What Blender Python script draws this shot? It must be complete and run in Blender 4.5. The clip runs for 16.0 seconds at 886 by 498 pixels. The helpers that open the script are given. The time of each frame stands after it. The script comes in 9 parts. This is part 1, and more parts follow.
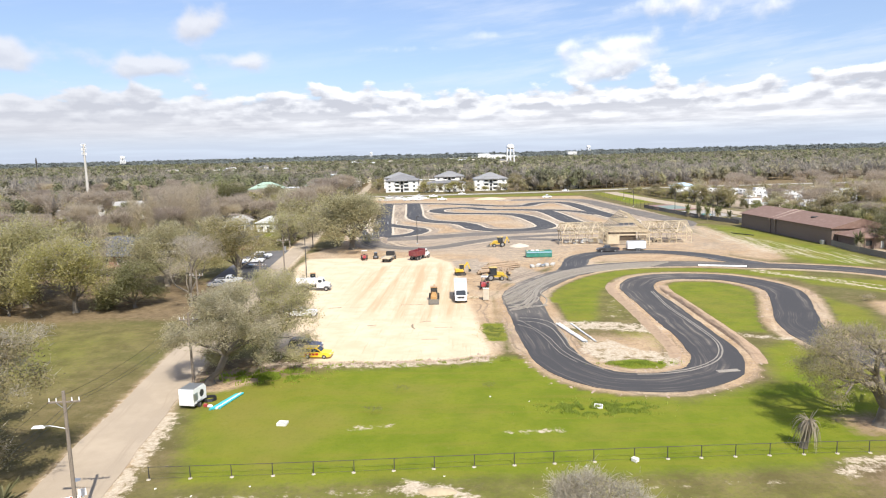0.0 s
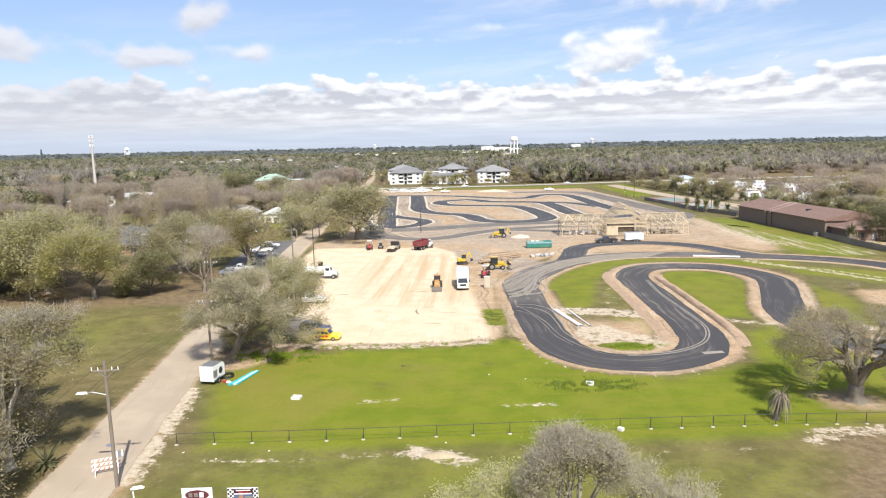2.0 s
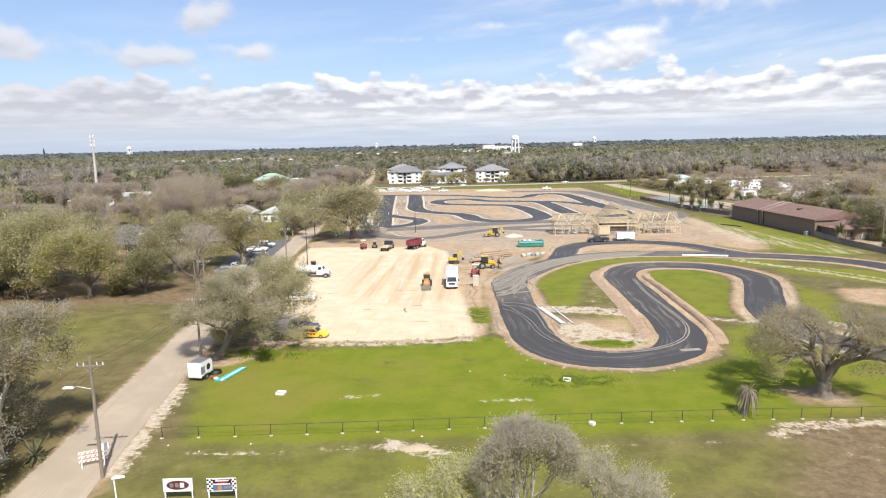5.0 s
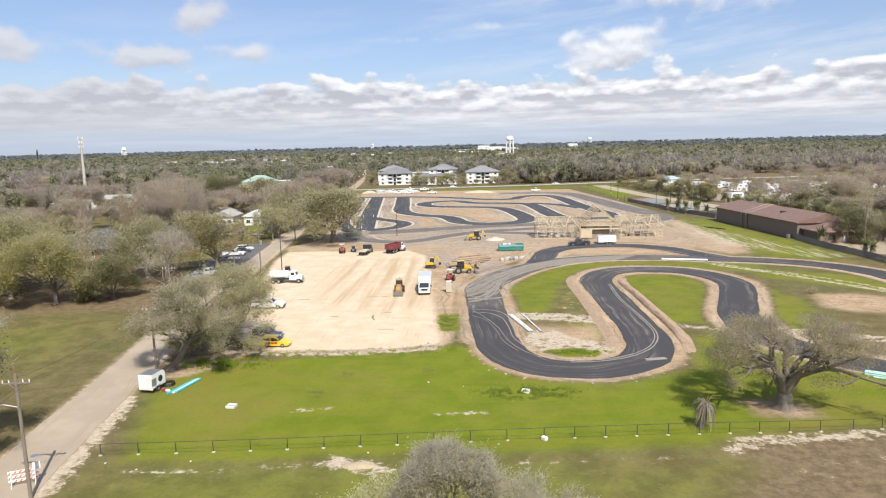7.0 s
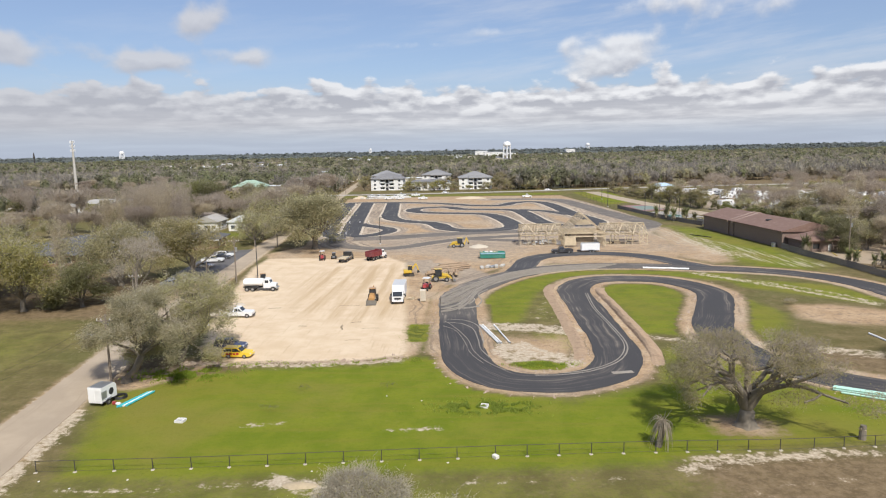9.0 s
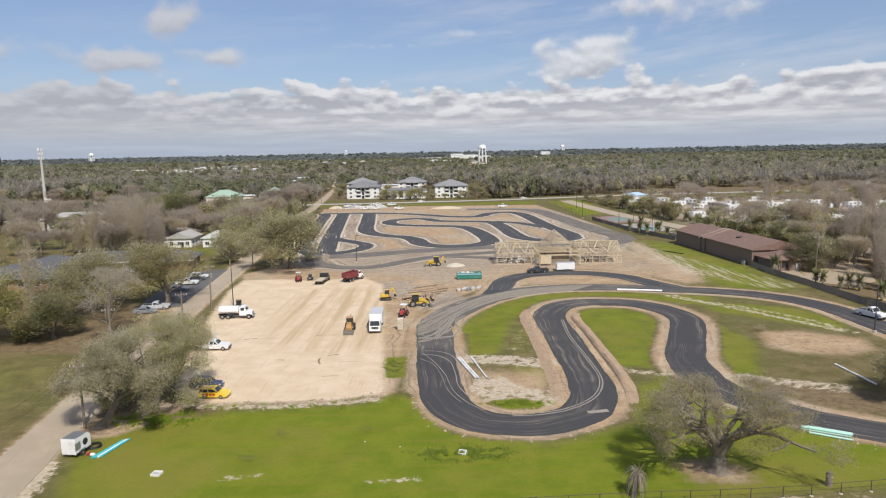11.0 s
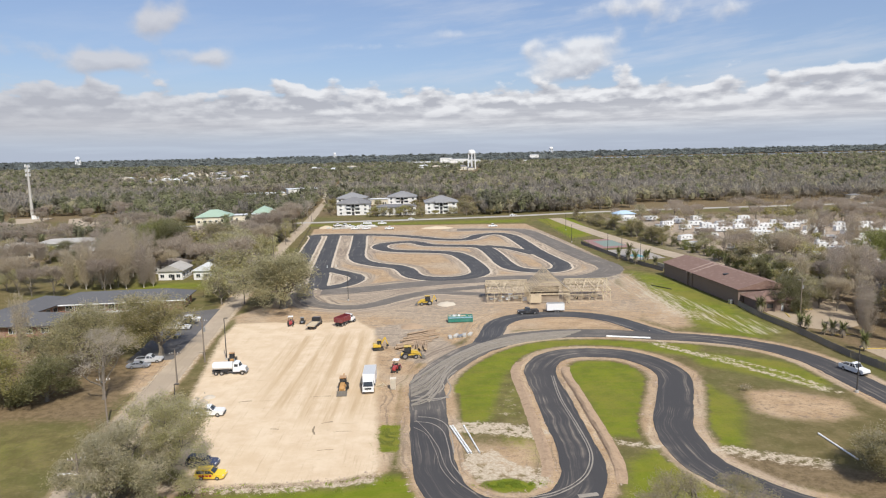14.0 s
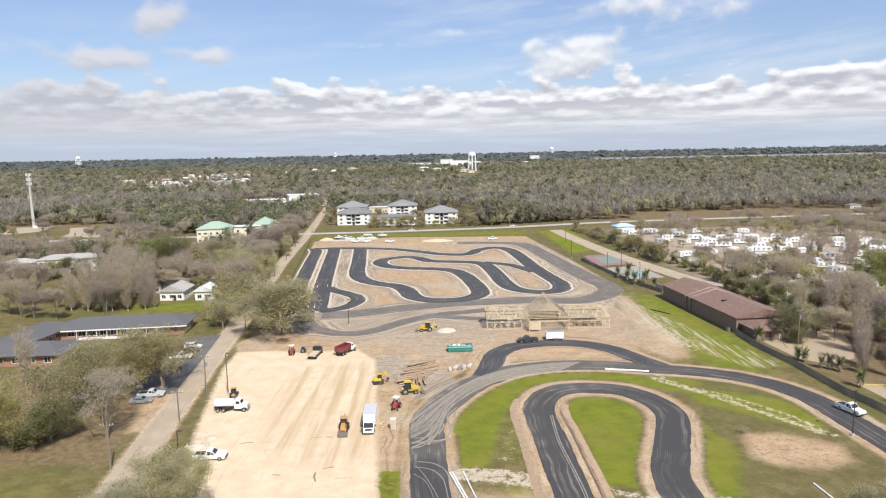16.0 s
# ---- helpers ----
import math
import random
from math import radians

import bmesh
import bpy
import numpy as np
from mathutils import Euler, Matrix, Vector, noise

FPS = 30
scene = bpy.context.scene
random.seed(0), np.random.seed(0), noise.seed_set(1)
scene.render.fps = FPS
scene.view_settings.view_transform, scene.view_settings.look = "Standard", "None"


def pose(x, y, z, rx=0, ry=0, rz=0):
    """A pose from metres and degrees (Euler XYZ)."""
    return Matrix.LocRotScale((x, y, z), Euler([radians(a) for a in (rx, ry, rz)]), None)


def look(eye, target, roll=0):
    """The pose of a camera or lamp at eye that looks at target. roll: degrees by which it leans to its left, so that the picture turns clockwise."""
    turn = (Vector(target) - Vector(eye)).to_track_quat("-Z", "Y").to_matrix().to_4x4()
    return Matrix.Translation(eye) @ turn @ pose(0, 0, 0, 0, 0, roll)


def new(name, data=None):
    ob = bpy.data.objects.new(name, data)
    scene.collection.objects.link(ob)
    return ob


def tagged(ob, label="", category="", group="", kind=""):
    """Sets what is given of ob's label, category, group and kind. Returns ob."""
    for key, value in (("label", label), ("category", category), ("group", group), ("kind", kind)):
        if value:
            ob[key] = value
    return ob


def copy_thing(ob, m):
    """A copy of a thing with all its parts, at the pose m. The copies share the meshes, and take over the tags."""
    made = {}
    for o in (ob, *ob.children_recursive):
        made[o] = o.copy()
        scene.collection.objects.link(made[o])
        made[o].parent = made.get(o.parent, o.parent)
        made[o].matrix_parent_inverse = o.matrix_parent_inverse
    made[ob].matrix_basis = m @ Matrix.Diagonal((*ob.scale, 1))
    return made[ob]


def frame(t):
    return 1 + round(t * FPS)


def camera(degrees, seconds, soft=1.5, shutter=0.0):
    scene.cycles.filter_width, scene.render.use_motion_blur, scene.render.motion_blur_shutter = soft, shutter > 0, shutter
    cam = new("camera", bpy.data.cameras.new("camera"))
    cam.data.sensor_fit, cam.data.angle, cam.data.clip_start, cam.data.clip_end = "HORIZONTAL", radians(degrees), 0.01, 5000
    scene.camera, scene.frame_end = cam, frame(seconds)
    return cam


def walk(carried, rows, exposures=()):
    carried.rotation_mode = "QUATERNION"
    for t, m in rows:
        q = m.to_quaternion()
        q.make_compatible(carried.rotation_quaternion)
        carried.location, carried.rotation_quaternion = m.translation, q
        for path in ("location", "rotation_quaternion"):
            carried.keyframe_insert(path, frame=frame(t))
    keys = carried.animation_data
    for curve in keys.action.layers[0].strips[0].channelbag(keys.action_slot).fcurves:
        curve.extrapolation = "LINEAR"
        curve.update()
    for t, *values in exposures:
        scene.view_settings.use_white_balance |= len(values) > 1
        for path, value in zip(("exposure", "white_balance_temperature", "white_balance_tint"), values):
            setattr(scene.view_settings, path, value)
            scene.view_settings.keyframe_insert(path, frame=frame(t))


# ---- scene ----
cam = camera(68.0, 16.0, soft=1.15)

PATH = [
    (0, (-11.143, 5.672, 27.467), (-16.142, 104.526, 13.222), -1.40),
    (0.5, (-10.484, 4.783, 27.537), (-15.899, 103.588, 13.107), -1.41),
    (1, (-10.227, 3.524, 27.668), (-15.835, 102.263, 12.861), -1.38),
    (1.5, (-10.425, 1.978, 27.669), (-15.957, 100.675, 12.564), -1.29),
    (2, (-10.802, 0.393, 27.667), (-16.315, 99.049, 12.290), -1.26),
    (2.5, (-10.914, -0.799, 27.910), (-16.795, 97.776, 12.148), -1.38),
    (3, (-10.831, -1.511, 28.072), (-17.035, 97.008, 12.086), -1.49),
    (3.5, (-10.556, -1.875, 28.006), (-16.794, 96.656, 12.107), -1.49),
    (4, (-10.051, -1.996, 27.678), (-16.054, 96.627, 12.271), -1.30),
    (6.5, (-4.488, 0.228, 28.651), (-10.044, 98.816, 12.857), -1.40),
    (7, (-3.477, 0.734, 28.580), (-8.825, 99.382, 13.089), -1.37),
    (7.5, (-2.512, 1.342, 28.764), (-7.599, 99.999, 13.243), -1.32),
    (8, (-1.450, 1.952, 28.895), (-6.371, 100.625, 13.422), -1.33),
    (8.5, (-0.259, 2.483, 28.914), (-5.150, 101.196, 13.687), -1.33),
    (9, (1.119, 2.906, 28.849), (-3.977, 101.681, 14.100), -1.11),
    (9.4, (1.109, 2.947, 29.300), (-3.465, 101.749, 14.563), -1.10),
    (10.2, (1.084, 3.058, 31.500), (-2.058, 101.921, 16.795), -1.10),
    (11.5, (1.042, 3.243, 36.123), (0.288, 102.161, 21.472), -1.10),
    (12, (0.889, 3.376, 38.113), (0.376, 102.280, 23.355), -1.10),
    (12.5, (0.841, 3.429, 39.977), (0.607, 102.345, 25.294), -1.10),
    (13, (0.742, 3.366, 41.784), (0.747, 102.310, 27.285), -1.12),
    (13.5, (0.717, 3.233, 43.899), (0.851, 102.175, 29.394), -1.18),
    (14, (0.858, 3.175, 46.159), (0.988, 102.100, 31.538), -1.21),
    (14.5, (0.821, 3.222, 47.964), (1.023, 102.171, 33.506), -1.21),
    (15, (0.900, 3.134, 49.727), (1.082, 102.108, 35.443), -1.18),
    (15.5, (1.222, 2.974, 51.984), (1.240, 101.932, 37.589), -1.12),
    (16, (1.065, 3.289, 54.769), (1.156, 102.187, 39.969), -1.10),
]
walk(cam, [(t, look(eye, target, roll)) for t, eye, target, roll in PATH],
     [(0, 0.72), (3.5, 0.66), (6.5, 0.54), (9.0, 0.24), (12.0, 0.09), (14.0, 0.23), (16.0, 0.46)])

# ---------------------------------------------------------------- light
SUN_EL, SUN_X, SUN_Y = radians(49.5), 0.38, -0.92
sun = new("sun", bpy.data.lights.new("sun", "SUN"))
sun.data.energy, sun.data.angle, sun.data.color = 4.2, radians(0.53), (1.0, 0.95, 0.87)
sun.matrix_world = look((SUN_X * math.cos(SUN_EL) * 50, SUN_Y * math.cos(SUN_EL) * 50, math.sin(SUN_EL) * 50), (0, 0, 0))


def link(t, a, b):
    t.links.new(a, b)


def node(t, kind, **values):
    """A node of that kind; keys that are inputs' names or numbers set sockets, the others set properties."""
    n = t.nodes.new("ShaderNode" + kind)
    for k, v in values.items():
        if k.startswith("i_"):
            key = k[2:].replace("_", " ")
            sock = n.inputs[int(key)] if key.isdigit() else n.inputs[key]
            if hasattr(v, "is_output"):
                link(t, v, sock)
            else:
                sock.default_value = v
        else:
            setattr(n, k, v)
    return n


def calc(t, op, a, b=0.0, c=None, clamp=False):
    n = t.nodes.new("ShaderNodeMath")
    n.operation, n.use_clamp = op, clamp
    for i, v in enumerate((a, b, c)):
        if v is None:
            continue
        if hasattr(v, "is_output"):
            link(t, v, n.inputs[i])
        else:
            n.inputs[i].default_value = v
    return n.outputs[0]


def smooth(t, v, lo, hi):
    n = t.nodes.new("ShaderNodeMapRange")
    n.interpolation_type = "SMOOTHSTEP"
    link(t, v, n.inputs[0])
    n.inputs[1].default_value, n.inputs[2].default_value = lo, hi
    return n.outputs[0]


def blend(t, f, a, b):
    n = t.nodes.new("ShaderNodeMix")
    n.data_type = "RGBA"
    for sock, v in ((n.inputs[0], f), (n.inputs[6], a), (n.inputs[7], b)):
        if hasattr(v, "is_output"):
            link(t, v, sock)
        elif isinstance(v, (int, float)):
            sock.default_value = v
        else:
            sock.default_value = (*v, 1.0)
    return n.outputs[2]


def fbm(t, vec, scale, detail=3.0, rough=0.55, out=0):
    n = node(t, "TexNoise", i_Scale=scale, i_Detail=detail, i_Roughness=rough)
    if vec is not None:
        link(t, vec, n.inputs["Vector"])
    return n.outputs[out]


# world: clear sky with fair-weather cumulus lying on a plane high above
world = bpy.data.worlds.new("world")
scene.world = world
world.use_nodes = True
w = world.node_tree
w.nodes.clear()
sky = node(w, "TexSky", sky_type="NISHITA", sun_disc=False, sun_elevation=SUN_EL, sun_rotation=math.atan2(SUN_X, SUN_Y),
           altitude=20.0, air_density=1.0, dust_density=0.6, ozone_density=3.0)
co = node(w, "TexCoord").outputs["Generated"]
sep = node(w, "SeparateXYZ", i_0=co)


az = calc(w, "ARCTAN2", sep.outputs[0], sep.outputs[1])
el = calc(w, "MAXIMUM", sep.outputs[2], 0.0)


def cloud_field(lift):
    """How deep this direction lies inside the long cloud bank, and inside the single clouds above it; puffs shrink towards the horizon."""
    e = calc(w, "ADD", el, lift)
    v = calc(w, "MULTIPLY", calc(w, "LOGARITHM", calc(w, "ADD", e, 0.03), math.e), 2.6)
    p = node(w, "CombineXYZ", i_0=calc(w, "MULTIPLY", az, 11.5), i_1=v, i_2=5.3).outputs[0]
    puff = fbm(w, p, 2.1, 5.0, 0.46)
    rim = fbm(w, node(w, "CombineXYZ", i_0=calc(w, "MULTIPLY", az, 7.0), i_1=3.1, i_2=0.0).outputs[0], 0.75, 2.0, 0.5)
    edge = calc(w, "MULTIPLY_ADD", rim, 0.040, 0.080)
    bank = calc(w, "ADD", calc(w, "DIVIDE", calc(w, "SUBTRACT", edge, e), 0.030), calc(w, "MULTIPLY", calc(w, "SUBTRACT", puff, 0.5), 2.9))
    # last term: unseen cloud cover added overhead to raise the fill light
    lone = calc(w, "ADD", calc(w, "MULTIPLY_ADD", puff, 1.0, -0.64), calc(w, "MULTIPLY", smooth(w, el, 0.24, 0.50), 0.30))
    for a_, e_, wa, we, k, slant in ((-0.385, 0.186, 0.048, 0.026, 0.62, 0.30), (-0.456, 0.128, 0.078, 0.019, 0.64, 0.05), (-0.325, 0.137, 0.042, 0.017, 0.50, 0.0),
                                     (0.195, 0.126, 0.062, 0.030, 0.88, 0.25), (0.140, 0.150, 0.026, 0.014, 0.42, 0.2), (0.270, 0.196, 0.075, 0.017, 0.42, 0.0),
                                     (0.440, 0.186, 0.15, 0.020, 0.32, 0.12), (-0.640, 0.142, 0.080, 0.026, 0.56, 0.0), (-0.62, 0.122, 0.05, 0.01, 0.3, 0.0),
                                     (-0.10, 0.152, 0.10, 0.008, 0.30, 0.0), (0.02, 0.168, 0.05, 0.008, 0.30, 0.0), (-0.9, 0.19, 0.12, 0.03, 0.5, 0.1), (0.85, 0.19, 0.12, 0.03, 0.5, 0.1)):
        du = calc(w, "SUBTRACT", az, a_)
        dv = calc(w, "SUBTRACT", calc(w, "SUBTRACT", e, e_), calc(w, "MULTIPLY", du, slant))
        q = calc(w, "ADD", calc(w, "POWER", calc(w, "DIVIDE", du, wa), 2.0), calc(w, "POWER", calc(w, "DIVIDE", dv, we), 2.0))
        lone = calc(w, "ADD", lone, calc(w, "MULTIPLY", calc(w, "EXPONENT", calc(w, "MULTIPLY", q, -1.0)), k))
    return bank, lone, puff


bank0, lone0, puff0 = cloud_field(0.0)
bank1, lone1, puff1 = cloud_field(0.008)
bank_mask = calc(w, "MULTIPLY", smooth(w, bank0, 0.0, 0.42), smooth(w, el, 0.012, 0.046))
lone_mask = calc(w, "MULTIPLY", smooth(w, lone0, 0.06, 0.46), 0.82)
# long grey bases and sunlit tops inside the bank
flat_p = node(w, "CombineXYZ", i_0=calc(w, "MULTIPLY", az, 11.0), i_1=calc(w, "MULTIPLY", el, 80.0), i_2=2.0).outputs[0]
flat = fbm(w, flat_p, 0.75, 4.0, 0.5)
light = calc(w, "MULTIPLY_ADD", calc(w, "SUBTRACT", puff0, puff1), 6.3, calc(w, "MULTIPLY", smooth(w, flat, 0.34, 0.68), 0.85))
light = calc(w, "ADD", calc(w, "MULTIPLY", light, 0.66), calc(w, "MULTIPLY", smooth(w, bank0, 1.0, 0.1), 0.50), clamp=True)
# low down the rows of clouds close up into thin grey layers
row_p = node(w, "CombineXYZ", i_0=calc(w, "MULTIPLY", az, 10.0), i_1=calc(w, "MULTIPLY", el, 105.0), i_2=4.0).outputs[0]
rows = calc(w, "MULTIPLY_ADD", smooth(w, fbm(w, row_p, 1.0, 5.0, 0.62), 0.32, 0.70), 0.60, 0.14)
high = smooth(w, el, 0.030, 0.078)
light = calc(w, "ADD", calc(w, "MULTIPLY", light, high), calc(w, "MULTIPLY", rows, calc(w, "SUBTRACT", 1.0, high)), clamp=True)
light = calc(w, "MULTIPLY", light, calc(w, "MULTIPLY_ADD", smooth(w, az, -0.62, -0.05), 0.62, 0.38))
bank_col = blend(w, light, (0.425, 0.434, 0.482), (0.815, 0.818, 0.838))
lone_col = blend(w, calc(w, "MULTIPLY_ADD", calc(w, "SUBTRACT", lone0, lone1), 2.6, 0.55, clamp=True), (0.46, 0.465, 0.51), blend(w, smooth(w, az, -0.45, 0.0), (0.60, 0.60, 0.63), (0.80, 0.80, 0.81)))
clear = node(w, "VectorMath", operation="SCALE", i_0=sky.outputs[0], i_Scale=0.094).outputs[0]
clear = blend(w, 0.30, clear, (0.40, 0.50, 0.84))
# thin high streaks, and the milky air low down
wisp_p = node(w, "CombineXYZ", i_0=calc(w, "MULTIPLY", az, 3.0), i_1=calc(w, "MULTIPLY_ADD", az, -2.0, calc(w, "MULTIPLY", el, 20.0)), i_2=7.0).outputs[0]
wisp = calc(w, "MULTIPLY", smooth(w, fbm(w, wisp_p, 1.5, 5.0, 0.62), 0.42, 0.74), calc(w, "MULTIPLY_ADD", smooth(w, az, -0.3, 0.2), 0.30, 0.12))
clear = blend(w, wisp, clear, (0.64, 0.665, 0.73))
veil = smooth(w, el, 0.13, 0.0)
low_p = node(w, "CombineXYZ", i_0=calc(w, "MULTIPLY", az, 4.0), i_1=calc(w, "MULTIPLY", el, 60.0), i_2=1.0).outputs[0]
layers = blend(w, smooth(w, fbm(w, low_p, 1.6, 4.0, 0.55), 0.38, 0.66), (0.415, 0.468, 0.572), (0.462, 0.522, 0.625))
air = blend(w, calc(w, "MULTIPLY", veil, 0.92), clear, layers)
air = blend(w, lone_mask, air, lone_col)
seen = blend(w, calc(w, "MULTIPLY", bank_mask, 0.92), air, bank_col)
bg = node(w, "Background", i_Color=seen, i_Strength=0.92)
link(w, bg.outputs[0], node(w, "OutputWorld").inputs[0])

# ---------------------------------------------------------------- materials
MATS = {}


def material(name, base, rough=0.7, metal=0.0, vary=0.12, scale=3.0, bump=0.0, dirt=None, dirt_scale=0.7, coat=0.0):
    """A painted or plain surface with variation at two scales."""
    if name in MATS:
        return MATS[name]
    m = bpy.data.materials.new(name)
    m.use_nodes = True
    t = m.node_tree
    b = t.nodes["Principled BSDF"]
    co = node(t, "TexCoord").outputs["Object"]
    n1 = fbm(t, co, scale, 4.0, 0.6)
    n2 = fbm(t, co, dirt_scale, 3.0, 0.6)
    lo = tuple(c * (1 - vary) for c in base)
    hi = tuple(min(1.0, c * (1 + vary)) for c in base)
    col = blend(t, n1, lo, hi)
    if dirt:
        col = blend(t, calc(t, "MULTIPLY", smooth(t, n2, 0.48, 0.72), 0.7), col, dirt)
    rnd = node(t, "ObjectInfo").outputs["Random"]
    col = node(t, "HueSaturation", i_Value=calc(t, "MULTIPLY_ADD", rnd, 0.12, 0.94), i_Color=col).outputs[0]
    link(t, col, b.inputs["Base Color"])
    b.inputs["Metallic"].default_value = metal
    link(t, calc(t, "MULTIPLY_ADD", n2, 0.2, rough - 0.1, clamp=True), b.inputs["Roughness"])
    b.inputs["Coat Weight"].default_value = coat
    if bump:
        link(t, node(t, "Bump", i_Strength=0.5, i_Distance=bump, i_Height=n1).outputs[0], b.inputs["Normal"])
    MATS[name] = m
    return m


def glass(name="window_glass", tint=(0.03, 0.035, 0.04)):
    m = material(name, tint, 0.12, 0.0, 0.1)
    m.node_tree.nodes["Principled BSDF"].inputs["Specular IOR Level"].default_value = 0.8
    return m


def ground_material():
    m = bpy.data.materials.new("ground")
    m.use_nodes = True
    t = m.node_tree
    b = t.nodes["Principled BSDF"]
    p = node(t, "NewGeometry").outputs["Position"]
    broad = fbm(t, p, 0.035, 4.0, 0.6)
    mid = fbm(t, p, 0.25, 4.0, 0.62)
    fine = fbm(t, p, 1.8, 4.0, 0.65)
    grit = fbm(t, p, 9.0, 3.0, 0.65)

    def zone(name, amp, lo, hi, n):
        a = node(t, "Attribute", attribute_name=name).outputs["Fac"]
        v = calc(t, "ADD", a, calc(t, "MULTIPLY", calc(t, "SUBTRACT", n, 0.5), amp))
        return smooth(t, v, lo, hi)

    rag = calc(t, "ADD", calc(t, "MULTIPLY", mid, 0.5), calc(t, "MULTIPLY", fine, 0.5))
    clump = fbm(t, p, 0.75, 5.0, 0.7)
    speck = fbm(t, p, 2.1, 6.0, 0.78)
    sp = node(t, "SeparateXYZ", i_0=p)
    # streaks that keep their distance from the line of travel
    ride = node(t, "Attribute", attribute_name="drive").outputs["Fac"]
    wob = fbm(t, p, 0.05, 3.0, 0.6)
    rv = node(t, "CombineXYZ", i_0=calc(t, "MULTIPLY_ADD", wob, 9.0, calc(t, "MULTIPLY", ride, 1.15)), i_1=calc(t, "MULTIPLY", sp.outputs[0], 0.035), i_2=calc(t, "MULTIPLY", sp.outputs[1], 0.035)).outputs[0]
    ruts = fbm(t, rv, 1.0, 5.0, 0.68)
    # away from the paving the wheel marks cross one another and break up
    churn = calc(t, "ADD", calc(t, "MULTIPLY", clump, 0.65), calc(t, "MULTIPLY", fbm(t, node(t, "Mapping", i_Vector=p, i_Scale=(0.09, 0.8, 1.0), i_Rotation=(0, 0, radians(24))).outputs[0], 1.0, 5.0, 0.66), 0.35))
    ruts = node(t, "Mix", i_0=calc(t, "MULTIPLY_ADD", smooth(t, ride, 3.0, 9.0), 0.75, 0.15), i_2=ruts, i_3=churn).outputs[0]
    # dry winter turf
    dry = blend(t, smooth(t, mid, 0.35, 0.68), (0.112, 0.094, 0.035), (0.182, 0.142, 0.068))
    dry = blend(t, calc(t, "MULTIPLY", smooth(t, broad, 0.45, 0.62), 0.55), dry, (0.104, 0.113, 0.030))
    dry = blend(t, calc(t, "MULTIPLY", smooth(t, clump, 0.52, 0.72), 0.5), dry, (0.245, 0.198, 0.115))
    dry = blend(t, calc(t, "MULTIPLY", smooth(t, speck, 0.46, 0.70), 0.55), dry, (0.085, 0.078, 0.030))
    dry = blend(t, calc(t, "MULTIPLY", smooth(t, grit, 0.50, 0.80), 0.4), dry, (0.235, 0.195, 0.115))
    # fresh grass, in mown strips and thin places
    mow = node(t, "Mapping", i_Vector=p, i_Scale=(0.05, 0.55, 1.0), i_Rotation=(0, 0, radians(-3))).outputs[0]
    strip = fbm(t, mow, 1.0, 4.0, 0.6)
    lush = blend(t, smooth(t, mid, 0.32, 0.66), (0.122, 0.160, 0.010), (0.166, 0.191, 0.016))
    lush = blend(t, calc(t, "MULTIPLY", smooth(t, broad, 0.47, 0.66), 0.75), lush, (0.205, 0.178, 0.040))
    lush = blend(t, calc(t, "MULTIPLY", smooth(t, strip, 0.46, 0.66), 0.5), lush, (0.185, 0.170, 0.026))
    lush = blend(t, calc(t, "MULTIPLY", smooth(t, clump, 0.58, 0.80), 0.45), lush, (0.238, 0.205, 0.075))
    lush = blend(t, calc(t, "MULTIPLY", smooth(t, speck, 0.48, 0.72), 0.55), lush, (0.095, 0.122, 0.007))
    lush = blend(t, calc(t, "MULTIPLY", smooth(t, grit, 0.52, 0.80), 0.3), lush, (0.225, 0.215, 0.050))
    # turned earth, cut by wheels
    earth = blend(t, smooth(t, mid, 0.3, 0.7), (0.362, 0.246, 0.140), (0.480, 0.348, 0.215))
    earth = blend(t, calc(t, "MULTIPLY", smooth(t, clump, 0.45, 0.70), 0.7), earth, (0.285, 0.195, 0.122))
    earth = blend(t, calc(t, "MULTIPLY", smooth(t, broad, 0.46, 0.64), 0.6), earth, (0.44, 0.365, 0.275))
    earth = blend(t, calc(t, "MULTIPLY", smooth(t, ruts, 0.50, 0.62), 0.75), earth, (0.205, 0.155, 0.112))
    earth = blend(t, calc(t, "MULTIPLY", smooth(t, ruts, 0.45, 0.34), 0.55), earth, (0.54, 0.435, 0.310))
    earth = blend(t, calc(t, "MULTIPLY", smooth(t, speck, 0.50, 0.62), 0.7), earth, (0.215, 0.155, 0.100))
    earth = blend(t, calc(t, "MULTIPLY", smooth(t, speck, 0.44, 0.32), 0.5), earth, (0.58, 0.475, 0.345))
    earth = blend(t, calc(t, "MULTIPLY", smooth(t, grit, 0.5, 0.8), 0.5), earth, (0.52, 0.42, 0.31))
    # packed sand, with long tracks of the machines
    st = node(t, "Mapping", i_Vector=p, i_Scale=(1.0, 0.045, 1.0), i_Rotation=(0, 0, radians(7))).outputs[0]
    streak = fbm(t, st, 0.42, 5.0, 0.6)
    thin = fbm(t, st, 2.4, 4.0, 0.66)
    scuff = node(t, "Mapping", i_Vector=p, i_Scale=(0.16, 1.0, 1.0), i_Rotation=(0, 0, radians(-22))).outputs[0]
    sand = blend(t, smooth(t, mid, 0.3, 0.7), (0.565, 0.438, 0.298), (0.645, 0.525, 0.378))
    sand = blend(t, calc(t, "MULTIPLY", smooth(t, streak, 0.40, 0.66), zone("haul", 9.0, -3.0, 4.0, mid)), sand, (0.470, 0.348, 0.215))
    sand = blend(t, calc(t, "MULTIPLY", smooth(t, thin, 0.54, 0.74), 0.34), sand, (0.345, 0.245, 0.148))
    sand = blend(t, calc(t, "MULTIPLY", smooth(t, clump, 0.58, 0.76), 0.36), sand, (0.355, 0.270, 0.175))
